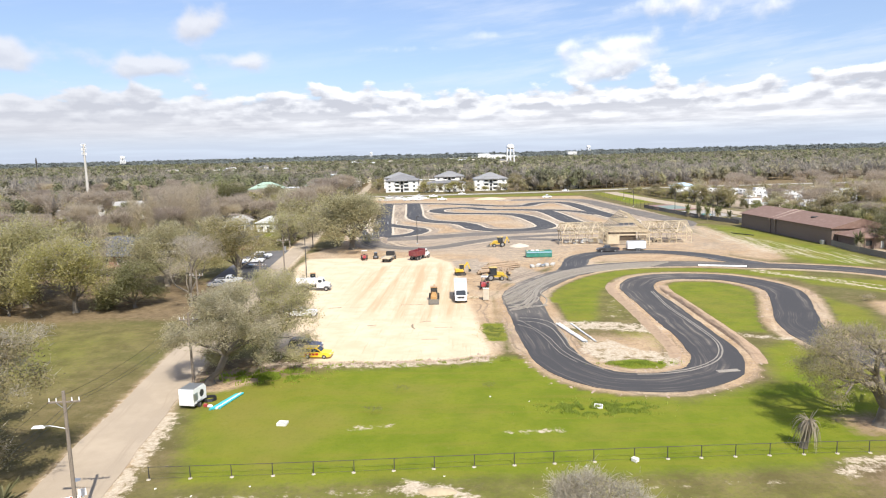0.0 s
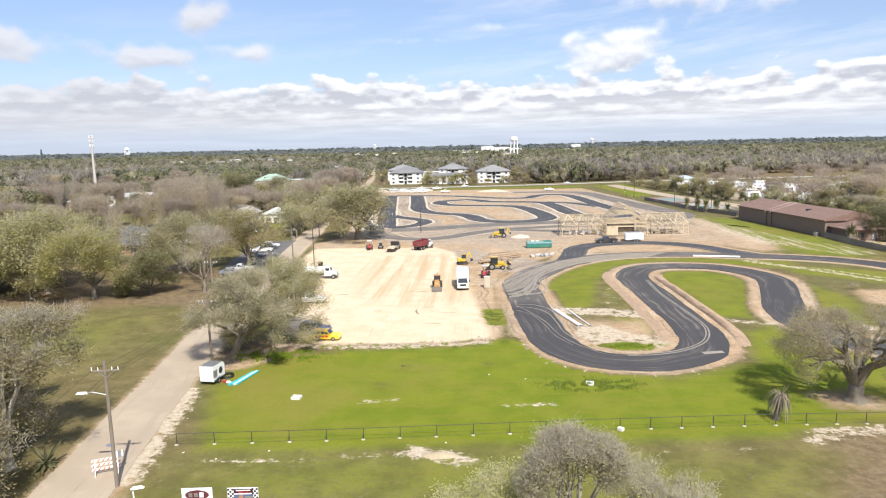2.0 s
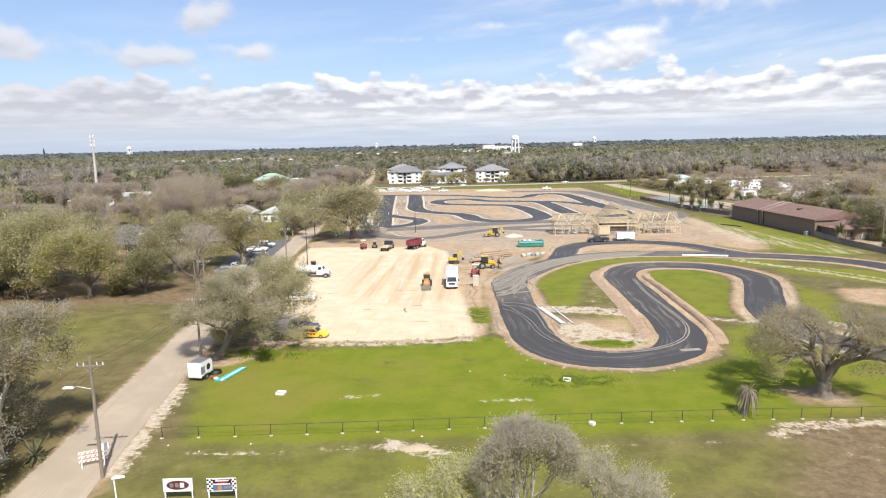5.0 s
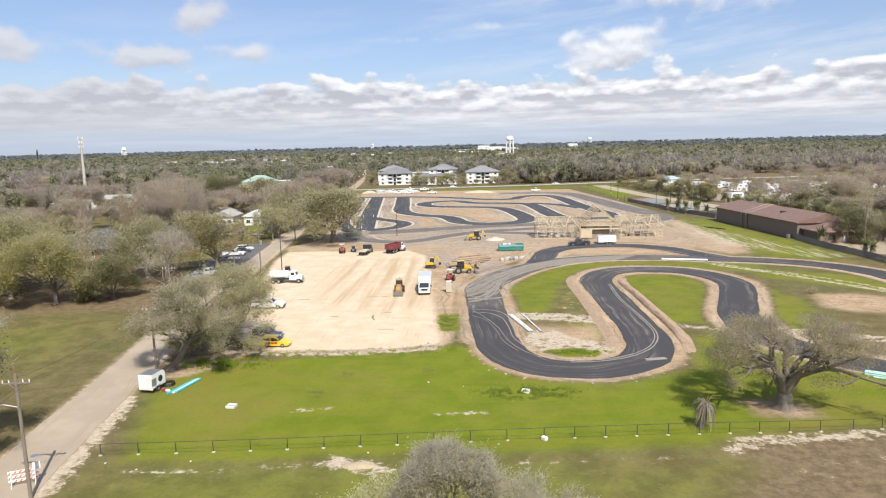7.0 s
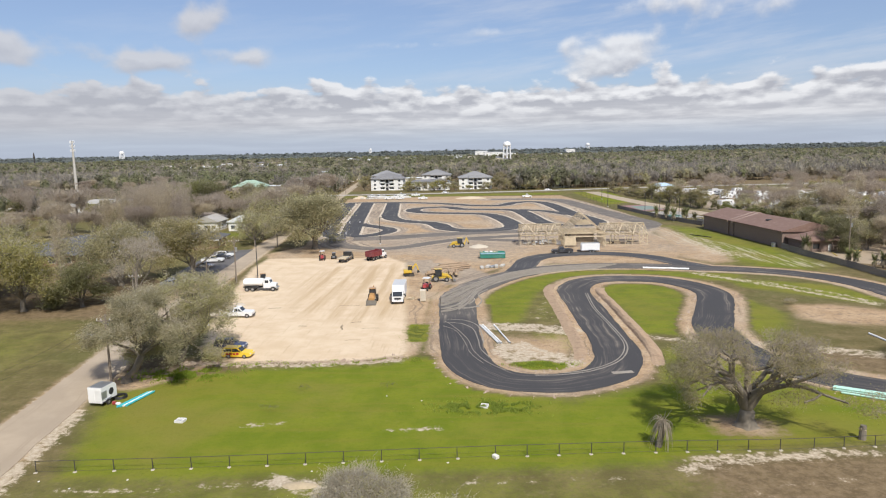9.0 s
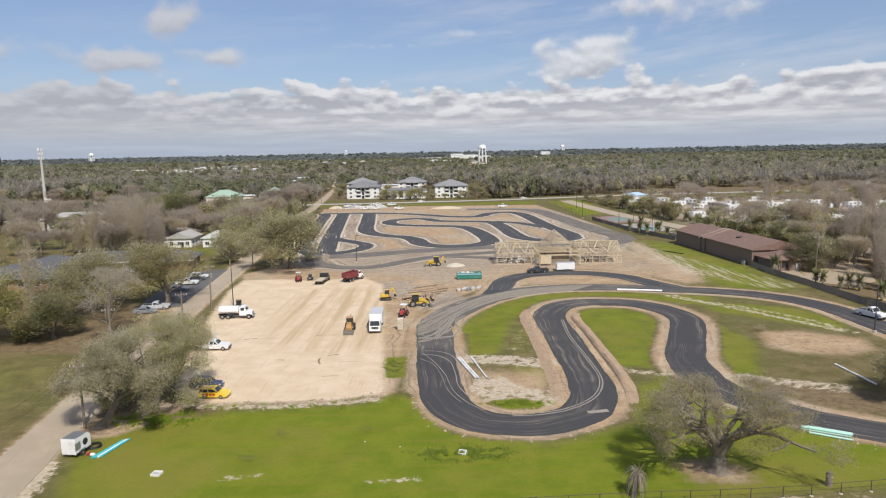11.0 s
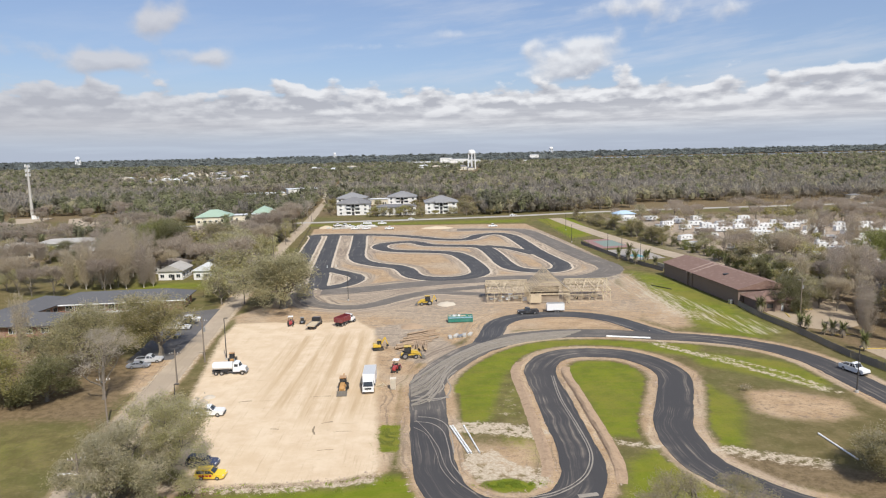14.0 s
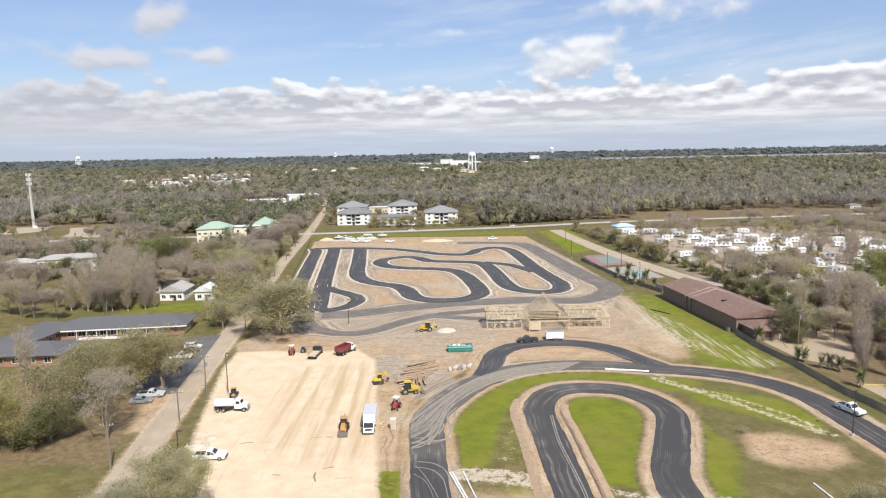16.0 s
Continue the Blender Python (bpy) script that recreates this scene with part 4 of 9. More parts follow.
# ---------------------------------------------------------------- trees
def grow(rng, height, spread, trunk_h, trunk_r, limbs=6, levels=4, wander=0.35, lift=0.10, lean=(0, 0), fork=3, low=0.9, tilts=(0.35, 1.15)):
    """Limbs as (start, end, radius, radius), and the places of the outermost twigs."""
    segs, tips = [], []

    def branch(p, d, length, r, level):
        q, e = p.copy(), d.copy()
        steps = 3 if level < 2 else 2
        for i in range(steps):
            e = (e + Vector((rng.gauss(0, wander), rng.gauss(0, wander), rng.gauss(0, wander * 0.7) + lift)) * 0.6).normalized()
            n = q + e * (length / steps)
            if n.z < low:
                n.z = low + rng.random() * 0.5
            if n.z > height * 0.97:
                n.z = height * (0.9 + 0.08 * rng.random())
            ra, rb = r * (1 - 0.4 * i / steps), r * (1 - 0.4 * (i + 1) / steps)
            segs.append((q.copy(), n.copy(), ra, rb))
            q = n
            if level >= levels - 1:
                tips.append((q.copy(), e.copy()))
        if level < levels:
            for j in range(fork if level < levels - 1 else 2):
                a = Vector((rng.gauss(0, 1), rng.gauss(0, 1), rng.gauss(0, 0.6)))
                out = Vector((q.x, q.y, 0)) * (0.10 / max(spread, 1))
                branch(q, (e + a * 0.62 + out).normalized(), length * rng.uniform(0.58, 0.8), r * 0.55, level + 1)

    base = Vector((0, 0, -0.1))
    crotch = Vector((lean[0] * 0.4, lean[1] * 0.4, trunk_h))
    mid = base.lerp(crotch, 0.5) + Vector((rng.gauss(0, 0.1), rng.gauss(0, 0.1), 0))
    up = Vector((0, 0, 1))
    segs.append((base, base + up * 0.3, trunk_r * 1.55, trunk_r * 1.25))
    segs.append((base + up * 0.3, base + up * 0.7, trunk_r * 1.25, trunk_r * 1.08))
    segs.append((base + up * 0.7, mid, trunk_r * 1.08, trunk_r * 0.95))
    segs.append((mid, crotch, trunk_r * 0.92, trunk_r * 0.88))
    for i in range(limbs):
        w_ = 2 * math.pi * (i + rng.uniform(-0.3, 0.3)) / limbs
        tilt = rng.uniform(*tilts) if i else 0.1
        d = Vector((math.cos(w_) * math.sin(tilt) + lean[0] * 0.05, math.sin(w_) * math.sin(tilt) + lean[1] * 0.05, math.cos(tilt))).normalized()
        reach = math.hypot(spread * math.sin(tilt), (height - trunk_h) * math.cos(tilt)) * rng.uniform(0.38, 0.5)
        branch(crotch, d, reach, trunk_r * rng.uniform(0.42, 0.62), 1)
    return segs, tips


def limb_shape(segs, thin=0.03):
    s = Shape()
    # the stem as one lobed column that flares into the roots
    stem = segs[:4]
    rings = [(stem[0][0], stem[0][2])] + [(q[1], q[3]) for q in stem]
    n, vs, fs = 14, [], []
    for k, (p, r) in enumerate(rings):
        for i in range(n):
            w_ = 2 * math.pi * i / n
            lobe = 1 + (0.20 if k == 0 else 0.10 if k == 1 else 0.05) * math.sin(5 * w_ + p.x) + 0.05 * math.sin(3 * w_ + k)
            vs.append((p.x + r * lobe * math.cos(w_), p.y + r * lobe * math.sin(w_), p.z))
    for k in range(len(rings) - 1):
        fs += [(k * n + i, k * n + (i + 1) % n, (k + 1) * n + (i + 1) % n, (k + 1) * n + i) for i in range(n)]
    # rounded over where the limbs fork
    p, r = rings[-1]
    for q_, z_ in ((0.72, 0.35), (0.35, 0.6)):
        a = len(vs) - n
        vs += [(p.x + r * q_ * math.cos(2 * math.pi * i / n), p.y + r * q_ * math.sin(2 * math.pi * i / n), p.z + r * z_) for i in range(n)]
        fs += [(a + i, a + (i + 1) % n, a + n + (i + 1) % n, a + n + i) for i in range(n)]
    fs.append(tuple(range(len(vs) - n, len(vs))))
    s.add(vs, fs)
    for a, b, ra, rb in segs[4:]:
        if ra > thin:
            s.tube(a, b, ra, max(rb, 0.012), 8 if ra > 0.25 else 5 if ra > 0.08 else 3, caps=False)
    return s


def facets(name, mat, tips, rng, count, size, cloud, stretch=(1, 1, 0.75), twig=False, sink=0.0, keep=1.0, gap=0.45, up=0.9):
    """Leaves (small kinked quads) or twigs (slivers), scattered in clusters about the tips."""
    T = np.array([tuple(p) for p, d in tips])
    D = np.array([tuple(d) for p, d in tips])
    if keep < 1.0:
        # clusters sit on some of the boughs and leave gaps between them
        hill = np.array([noise.noise(Vector(p) * gap + Vector((7.7, 0, 0))) for p in T])
        few = np.nonzero(hill >= np.quantile(hill, 1 - keep))[0]
    else:
        few = np.arange(len(T))
    k = few[rng.integers(0, len(few), count)]
    c = T[k] + rng.normal(0, cloud, (count, 3)) * np.array(stretch)
    c[:, 2] -= sink * rng.random(count)
    c[:, 2] = np.maximum(c[:, 2], 0.7)
    if twig:
        d = D[k] * 0.6 + rng.normal(0, 0.75, (count, 3)) + np.array((0, 0, 0.25))
        d /= np.linalg.norm(d, axis=1)[:, None]
        o = np.cross(d, rng.normal(0, 1, (count, 3)))
        o /= np.linalg.norm(o, axis=1)[:, None]
        ln = size * rng.uniform(0.5, 1.3, count)[:, None]
        wd = size * 0.03
        V = np.stack((c + o * wd, c - o * wd, c + d * ln), 1).reshape(-1, 3)
        F = np.arange(count * 3).reshape(-1, 3)
    else:
        face = rng.normal(0, 0.6, (count, 3)) + np.array((0, 0, up))
        face /= np.linalg.norm(face, axis=1)[:, None]
        a = np.cross(face, rng.normal(0, 1, (count, 3)))
        a /= np.linalg.norm(a, axis=1)[:, None]
        b = np.cross(face, a)
        s = size * rng.uniform(0.6, 1.3, count)[:, None]
        V = np.stack((c - a * s, c + b * s * 0.55, c + a * s, c - b * s * 0.55), 1).reshape(-1, 3)
        F = np.arange(count * 4).reshape(-1, 4)
    return array_mesh(name, V, F, mat)


def array_mesh(name, V, F, mat, attrs=()):
    me = bpy.data.meshes.new(name)
    n, k = F.shape
    me.vertices.add(len(V))
    me.vertices.foreach_set("co", V.astype(np.float32).ravel())
    me.loops.add(n * k)
    me.loops.foreach_set("vertex_index", F.astype(np.int32).ravel())
    me.polygons.add(n)
    me.polygons.foreach_set("loop_start", np.arange(0, n * k, k, dtype=np.int32))
    for key, vals in attrs:
        me.attributes.new(key, "FLOAT", "POINT").data.foreach_set("value", vals.astype(np.float32))
    me.update(calc_edges=True)
    me.materials.append(mat)
    return me


def tree(label, seed, height, spread, trunk_h, trunk_r, leaf=None, leaves=3000, leaf_size=0.2, twigs=2000, twig_size=1.1, cloud=0.7, limbs=6, levels=4, sink=0.3,
         lift=0.10, lean=(0, 0), wander=0.35, at=None, category="tree", keep=1.0, gap=0.45, low=0.9, tilts=(0.35, 1.15), pale=False, slim=None, twig=None):
    """A tree with tapered limbs and a ragged crown."""
    rng = random.Random(seed)
    arr = np.random.default_rng(seed)
    segs, tips = grow(rng, height, spread, trunk_h, trunk_r, limbs, levels, wander, lift, lean, 3, low, tilts)
    if slim:
        # draw the limbs in so that the crown keeps to this radius
        k = slim / np.percentile([math.hypot(q.x, q.y) for q, d in tips], 85)
        for a, b, ra, rb in segs[4:]:
            for q in (a, b):
                q.x, q.y = q.x * k, q.y * k
        for q, d in tips:
            q.x, q.y = q.x * k, q.y * k
    ob = thing("tree", label, category, at)
    part("trunk", limb_shape(segs, max(0.03, trunk_r * 0.12)), M_PALE_BARK if pale else M_BARK, ob).data.shade_smooth()
    if twigs:
        o = new("twig", facets("twig", twig or (M_PALE_TWIG if pale else M_TWIG), tips, arr, twigs, twig_size, cloud * 0.6, twig=True))
        o.parent = ob
        tagged(o, kind="stuff")
    if leaves:
        o = new("crown", facets("crown", leaf or M_OLIVE, tips, arr, leaves, leaf_size, cloud, sink=sink, keep=keep, gap=gap))
        o.parent = ob
        tagged(o, kind="stuff")
    return ob


# the trees that stand alone, nearest first
tree("wide old oak with thick bare limbs and thin leaves", 11, 9.2, 9.0, 1.6, 0.85, M_OLIVE, 26000, 0.08, 15000, 0.6, 0.50, 9, 5, twig=M_BROWN_TWIG, lift=0.07, wander=0.36, keep=0.8, sink=0.3, low=3.4, tilts=(0.65, 1.25), at=pose(28.9, 69.2, 0, 0, 0, 20))
tree("tall grey-green oak leaning over the street", 23, 12.6, 6.4, 3.4, 0.5, M_SAGE, 38000, 0.11, 9500, 0.7, 0.52, 9, 5, lean=(5.2, 1.0), sink=0.6, wander=0.5, keep=0.55, gap=0.42, low=3.2, at=pose(-44.4, 82.4, 0, 0, 0, 0))
tree("grey-green oak over the edge of the sand lot", 29, 12.4, 7.6, 2.2, 0.36, M_SAGE, 38000, 0.11, 9500, 0.7, 0.52, 10, 5, lean=(2.0, 0.8), sink=0.6, wander=0.55, lift=0.0, keep=0.5, gap=0.42, low=2.4, at=pose(-41.0, 91.0, 0, 0, 0, 0))
tree("dense oak with pale limbs beside the street", 31, 14.0, 8.6, 2.0, 0.45, M_OLIVE, 64000, 0.12, 16000, 0.8, 0.60, 10, 5, sink=1.2, wander=0.5, keep=0.6, gap=0.3, pale=True, slim=7.6, at=pose(-53.2, 53.4, 0, 0, 0, 10))
tree("dense olive oak behind the street", 37, 11.0, 6.6, 2.2, 0.40, M_OLIVE, 26000, 0.15, 4000, 0.9, 0.70, 9, 5, sink=1.2, keep=0.6, at=pose(-64.0, 61.0, 0, 0, 0, 80))
tree("pale bare tree seen from above", 41, 11.2, 2.2, 3.4, 0.24, M_SAGE, 12000, 0.07, 22000, 0.5, 0.45, 8, 5, lift=0.26, keep=0.6, pale=True, tilts=(0.1, 0.62), slim=2.5, at=pose(-5.8, 36.8, 0, 0, 0, 30))
tree("half-leafed olive tree seen from above", 43, 7.9, 2.6, 2.2, 0.24, M_SAGE, 22000, 0.08, 9000, 0.5, 0.42, 8, 5, lift=0.12, sink=0.5, keep=0.6, pale=True, slim=3.5, at=pose(-9.9, 38.0, 0, 0, 0, 75))
tree("pale bare tree with white forked limbs", 47, 7.2, 2.4, 1.8, 0.22, M_SAGE, 4000, 0.08, 12000, 0.5, 0.36, 7, 5, lift=0.15, pale=True, slim=3.7, at=pose(-0.2, 38.6, 0, 0, 0, 120))
tree("low spreading oak by the track", 53, 8.6, 6.6, 2.0, 0.5, M_OLIVE, 22000, 0.13, 5000, 0.8, 0.60, 9, 5, lift=0.05, sink=0.7, wander=0.45, keep=0.55, at=pose(64.8, 87.2, 0, 0, 0, 0))
HEAD_OAK = tree("broad leafy oak at the head of the sand lot", 59, 16.5, 10.5, 2.8, 0.8, M_SPRING, 28000, 0.23, 800, 1.1, 1.0, 10, 5, sink=2.0, wander=0.45, keep=0.62, gap=0.3, low=2.0, at=pose(-48.0, 199.5, 0, 0, 0, 40))
HEAD_OAK.scale = (1.2, 1.2, 1.02)

tree("bare pale tree with forked grey limbs", 89, 13.0, 5.0, 2.6, 0.30, M_SAGE, 300, 0.12, 3500, 0.9, 0.5, 7, 5, lift=0.25, wander=0.4, tilts=(0.2, 0.9), at=pose(-65.4, 125.4, 0, 0, 0, 15))

# kinds that repeat farther off
KINDS = [
    tree("leafy olive oak in winter leaf", 61, 13, 7.5, 2.4, 0.40, M_OLIVE, 2600, 0.36, 500, 1.6, 0.8, 8, 4, sink=1.2, keep=0.55, gap=0.3, at=pose(-110, 138, 0)),
    tree("tall dark evergreen with a narrow crown", 67, 16, 5.0, 2.4, 0.40, M_DARK, 2200, 0.36, 200, 1.6, 0.8, 7, 4, lift=0.3, sink=1.5, keep=0.6, gap=0.3, at=pose(-126, 133, 0)),
    tree("bare grey tree without its leaves", 71, 16.0, 5.0, 1.6, 0.24, M_SAGE, 60, 0.22, 3400, 2.1, 0.75, 7, 4, lift=0.45, wander=0.28, tilts=(0.1, 0.6), twig=M_BROWN_TWIG, at=pose(-152, 243, 0)),
    tree("half-leafed grey-green winter tree", 73, 11.5, 6.0, 2.4, 0.30, M_SAGE, 1600, 0.32, 1200, 1.5, 0.8, 7, 4, lift=0.15, sink=0.8, keep=0.5, gap=0.3, at=pose(-105, 134, 0)),
    tree("round olive shrub-like small tree", 79, 7, 4.6, 1.0, 0.25, M_OLIVE, 1500, 0.30, 300, 1.2, 0.6, 7, 4, sink=0.8, keep=0.7, at=pose(-124, 122.6, 0)),
]
DENSE = tree("dense olive oak at the field's edge", 83, 15.0, 6.4, 2.4, 0.45, M_DEEP, 24000, 0.165, 1500, 1.2, 0.75, 9, 5, sink=2.2, keep=0.6, gap=0.35, wander=0.45, at=pose(-98.5, 126.5, 0))
DENSE.scale = (1.2, 1.2, 1.3)

LIGHT_OAK = tree("yellow-green oak in young leaf", 97, 15.0, 6.4, 2.4, 0.45, M_OLIVE, 24000, 0.165, 1500, 1.2, 0.75, 9, 5, sink=2.0, keep=0.6, gap=0.35, wander=0.45, at=pose(-66.2, 153.6, 0))
LIGHT_OAK.scale = (1.2, 1.2, 0.98)
DARK_OAK = tree("dense dark green live oak leafed to the ground", 101, 15.2, 4.4, 1.6, 0.42, M_DARK, 18000, 0.22, 800, 1.1, 0.75, 10, 5, sink=2.6, keep=0.8, gap=0.35, wander=0.42, lift=0.16, low=1.0, at=pose(-76.2, 125.0, 0))
DARK_OAK.scale = (0.8, 0.8, 0.6)

SAGE_OAK = tree("thin grey-green oak along the street", 103, 14.0, 5.4, 2.2, 0.36, M_SAGE, 10000, 0.20, 3500, 1.0, 0.7, 9, 5, sink=1.2, keep=0.5, gap=0.4, wander=0.45, low=1.4, at=pose(-73.6, 219.5, 0))


def bare_tree(label, seed, height, radius, twigs, at):
    """A winter tree of several steep stems, twigged from low down to its top."""
    rng = random.Random(seed)
    up = Vector((0, 0, 1))
    p = [up * z for z in (-0.1, 0.15, 0.35, 0.6, 0.9)]
    segs = [(p[k], p[k + 1], 0.30 - 0.03 * k, 0.27 - 0.03 * k) for k in range(4)]
    tips = []
    stems = 9
    for i in range(stems):
        w_ = 2 * math.pi * i / stems + rng.uniform(-0.3, 0.3)
        out = radius * rng.uniform(0.45, 1.0) if i else 0.3
        top = height * (rng.uniform(0.62, 0.97) if i else 1.0)
        q, n = p[4].copy(), 9
        for k in range(n):
            u = (k + 1) / n
            e = Vector((math.cos(w_) * out * u ** 0.8 + rng.gauss(0, 0.16), math.sin(w_) * out * u ** 0.8 + rng.gauss(0, 0.16), 0.9 + (top - 0.9) * u))
            segs.append((q, e, 0.13 * (1 - 0.85 * (u - 1 / n)), 0.13 * (1 - 0.85 * u)))
            d = (e - q).normalized()
            for m in range(3):
                side = Vector((rng.gauss(0, 1), rng.gauss(0, 1), rng.uniform(0.2, 1.2))).normalized()
                f = e + side * rng.uniform(0.5, 1.5) * (1.15 - u)
                segs.append((e, f, 0.035, 0.012))
                tips.append((f, (d + side).normalized()))
            tips.append((e, d))
            q = e
    ob = thing("tree", label, "tree", at)
    part("trunk", limb_shape(segs, 0.03), M_PALE_BARK, ob).data.shade_smooth()
    o = new("twig", facets("twig", M_BROWN_TWIG, tips, np.random.default_rng(seed), twigs, 1.15, 0.45, stretch=(1, 1, 1.2), twig=True))
    o.parent = ob
    tagged(o, kind="stuff")
    return ob


BARE = bare_tree("tall bare tree with pale stems and brown twigs", 107, 17.5, 3.2, 4600, pose(-118.2, 234.5, 0))


def stand(k, x, y, s=1.0, turn=None, group="", src=None):
    o = copy_thing(src or KINDS[k], pose(x, y, 0, 0, 0, RNG.uniform(0, 360) if turn is None else turn))
    o.scale = (s * RNG.uniform(0.92, 1.12), s * RNG.uniform(0.92, 1.12), s)
    return o


RNG = random.Random(5)
for x, y, s in ((-113, 129, 1.15), (-107, 133, 1.2), (-79.5, 145.5, 1.08), (-122, 127, 1.1), (-131, 131, 1.15), (-143, 130, 1.1)):
    stand(0, x, y, s, src=DENSE)
for x, y, s in ((-85.6, 121.6, 0.95), (-108, 121, 0.8), (-135, 124, 1.0), (-104, 308, 1.05), (-97, 301, 0.8)):
    stand(0, x, y, s, src=LIGHT_OAK)
SAGE_OAK.scale = (0.72, 0.72, 0.72)
for x, y, s in ((-73.2, 236, 0.66), (-76.4, 252, 0.8), (-79.5, 264, 0.9), (-84, 274, 1.0), (-92, 288, 1.0), (-82, 286, 0.9), (-86, 300, 0.95)):
    stand(0, x, y, s, src=SAGE_OAK)
# the bare thicket behind the school
for x, y, s in ((-133.5, 235.5, 0.86), (-130, 241, 1.0), (-127.2, 235, 0.92), (-124.4, 244, 1.04), (-122, 236, 0.98), (-115, 239, 1.03), (-112.4, 234.2, 0.9), (-110, 243, 0.95), (-107, 236, 0.84), (-104.4, 238, 0.62),
                (-119, 249, 1.08), (-126, 252, 1.06), (-113.5, 254, 1.0), (-133, 250, 0.95), (-121, 258, 1.1), (-129, 262, 1.05), (-115.5, 262, 1.0), (-137, 243, 0.7), (-124, 268, 1.05)):
    stand(0, x, y, s, src=BARE)
for x, y, s in ((-101.5, 157.7, 0.8), (115.5, 191.5, 0.86), (119.5, 196, 0.95), (111, 201, 0.8), (123, 189, 0.92), (101.6, 154.4, 0.66), (104.5, 160.5, 0.7), (106, 152, 0.72), (128, 199, 0.9), (117, 180, 0.8), (110, 170, 0.76), (114, 163, 0.8), (176, 312, 0.85), (183, 316, 0.9), (190, 306, 0.85), (198, 312, 0.8), (186, 296, 0.8)):
    stand(0, x, y, s, src=BARE)
for x, y, s in ((98.0, 183.6, 0.66), (116, 224, 0.5), (113, 231, 0.46), (117.5, 238, 0.5), (122, 217, 0.55), (112, 243, 0.42), (171.6, 258, 0.85), (178, 262, 0.7), (128, 176, 0.6), (135, 168, 0.6), (124, 208, 0.5)):
    stand(0, x, y, s, src=DARK_OAK)
for k, x, y, s in ((4, -97, 119.5, 0.8), (3, -107, 124, 1.1), (0, -118, 136, 1.2), (4, -60, 52, 0.6), (0, -74, 70, 0.9), (3, -86, 66, 1.0), (0, -70, 47, 0.8), (3, -69, 206, 0.9), (0, -76, 250, 1.2)):
    stand(k, x, y, s)
for k, x, y, s in ((3, -72, 236, 1.2),  (3, -84, 258, 1.0), (2, -147, 228, 1.2)):
    stand(k, x, y, s * 0.66 if k == 2 else s)

for x, y, q in ((-131, 313, 1.2), (-123.5, 309, 1.1), (-140, 318, 1.05), (-174, 305.5, 0.62), (-179, 303, 0.5), (-168, 309, 0.55)):
    stand(0, x, y, q, src=DARK_OAK)
for x, y, q in ((-197, 299, 0.6), (-192, 296, 0.7), (-203, 303, 0.7), (-208, 300, 0.75), (-160, 308, 0.8), (-153, 312, 0.85), (-147, 300, 0.8)):
    stand(0, x, y, q, src=BARE)
CLEAR = [(-306, 386, -258, 345), (-112, 258, -70, 214), (-206, 335, -160, 300), (-165, 470, -112, 405), (-90, 240, -70, 228)]


def open_ground(x, y):
    """Whether a tree may stand there: off roads, the site and the houses."""
    if y > 200 and abs(x - np.interp(y, STREET[:, 1], STREET[:, 0])) < 7:
        return False
    if abs(y - np.interp(x, HIGHWAY[:, 0], HIGHWAY[:, 1])) < 11:
        return False
    for x0, y1, x1, y0 in CLEAR:
        if x0 < x < x1 and y0 < y < y1:
            return False
    return not (-82 < x < 104 and 92 < y < 446)


def grove(spots):
    """Trees too many to count singly, joined by material into one object each."""
    packs = {}
    cache = {}
    for k, x, y, s in spots:
        if k not in cache:
            cache[k] = []
            for o in KINDS[k].children:
                me = o.data
                V = np.empty(len(me.vertices) * 3, np.float32)
                me.vertices.foreach_get("co", V)
                me.calc_loop_triangles()
                F = np.empty(len(me.loop_triangles) * 3, np.int32)
                me.loop_triangles.foreach_get("vertices", F)
                V, F = V.reshape(-1, 3), F.reshape(-1, 3)
                if o.name.startswith("trunk"):
                    # far off only the stem and main limbs count
                    e = np.min([np.linalg.norm(V[F[:, a]] - V[F[:, b]], axis=1) for a, b in ((0, 1), (1, 2), (2, 0))], axis=0)
                    F = F[e > 0.11]
                else:
                    F = F.reshape(-1, 3 if o.name.startswith("twig") else 6)[::5 if o.name.startswith("twig") else 4].reshape(-1, 3)
                    used = F.ravel()
                    pieces = V[used].reshape(-1, 3 if o.name.startswith("twig") else 6, 3)
                    mid = pieces.mean(axis=1, keepdims=True)
                    V = (mid + (pieces - mid) * (1.6 if o.name.startswith("twig") else 1.85)).reshape(-1, 3)
                    F = np.arange(len(V)).reshape(-1, 3)
                cache[k].append((me.materials[0], V, F))
        a = RNG.uniform(0, 6.283)
        R = np.array(((math.cos(a), -math.sin(a), 0), (math.sin(a), math.cos(a), 0), (0, 0, 1))) * s * np.array((RNG.uniform(0.9, 1.15), RNG.uniform(0.9, 1.15), 1))
        for mat, V, F in cache[k]:
            pv, pf, pt, n = packs.setdefault(mat.name, [[], [], [], 0])
            pv.append(V @ R.T + np.array((x, y, 0)))
            pf.append(F + n)
            packs[mat.name][3] += len(V)
    for name, (pv, pf, pt, n) in packs.items():
        tagged(new("grove", array_mesh("grove", np.concatenate(pv), np.concatenate(pf), bpy.data.materials[name])), "mixed winter trees between houses and lanes", "grove", kind="stuff")


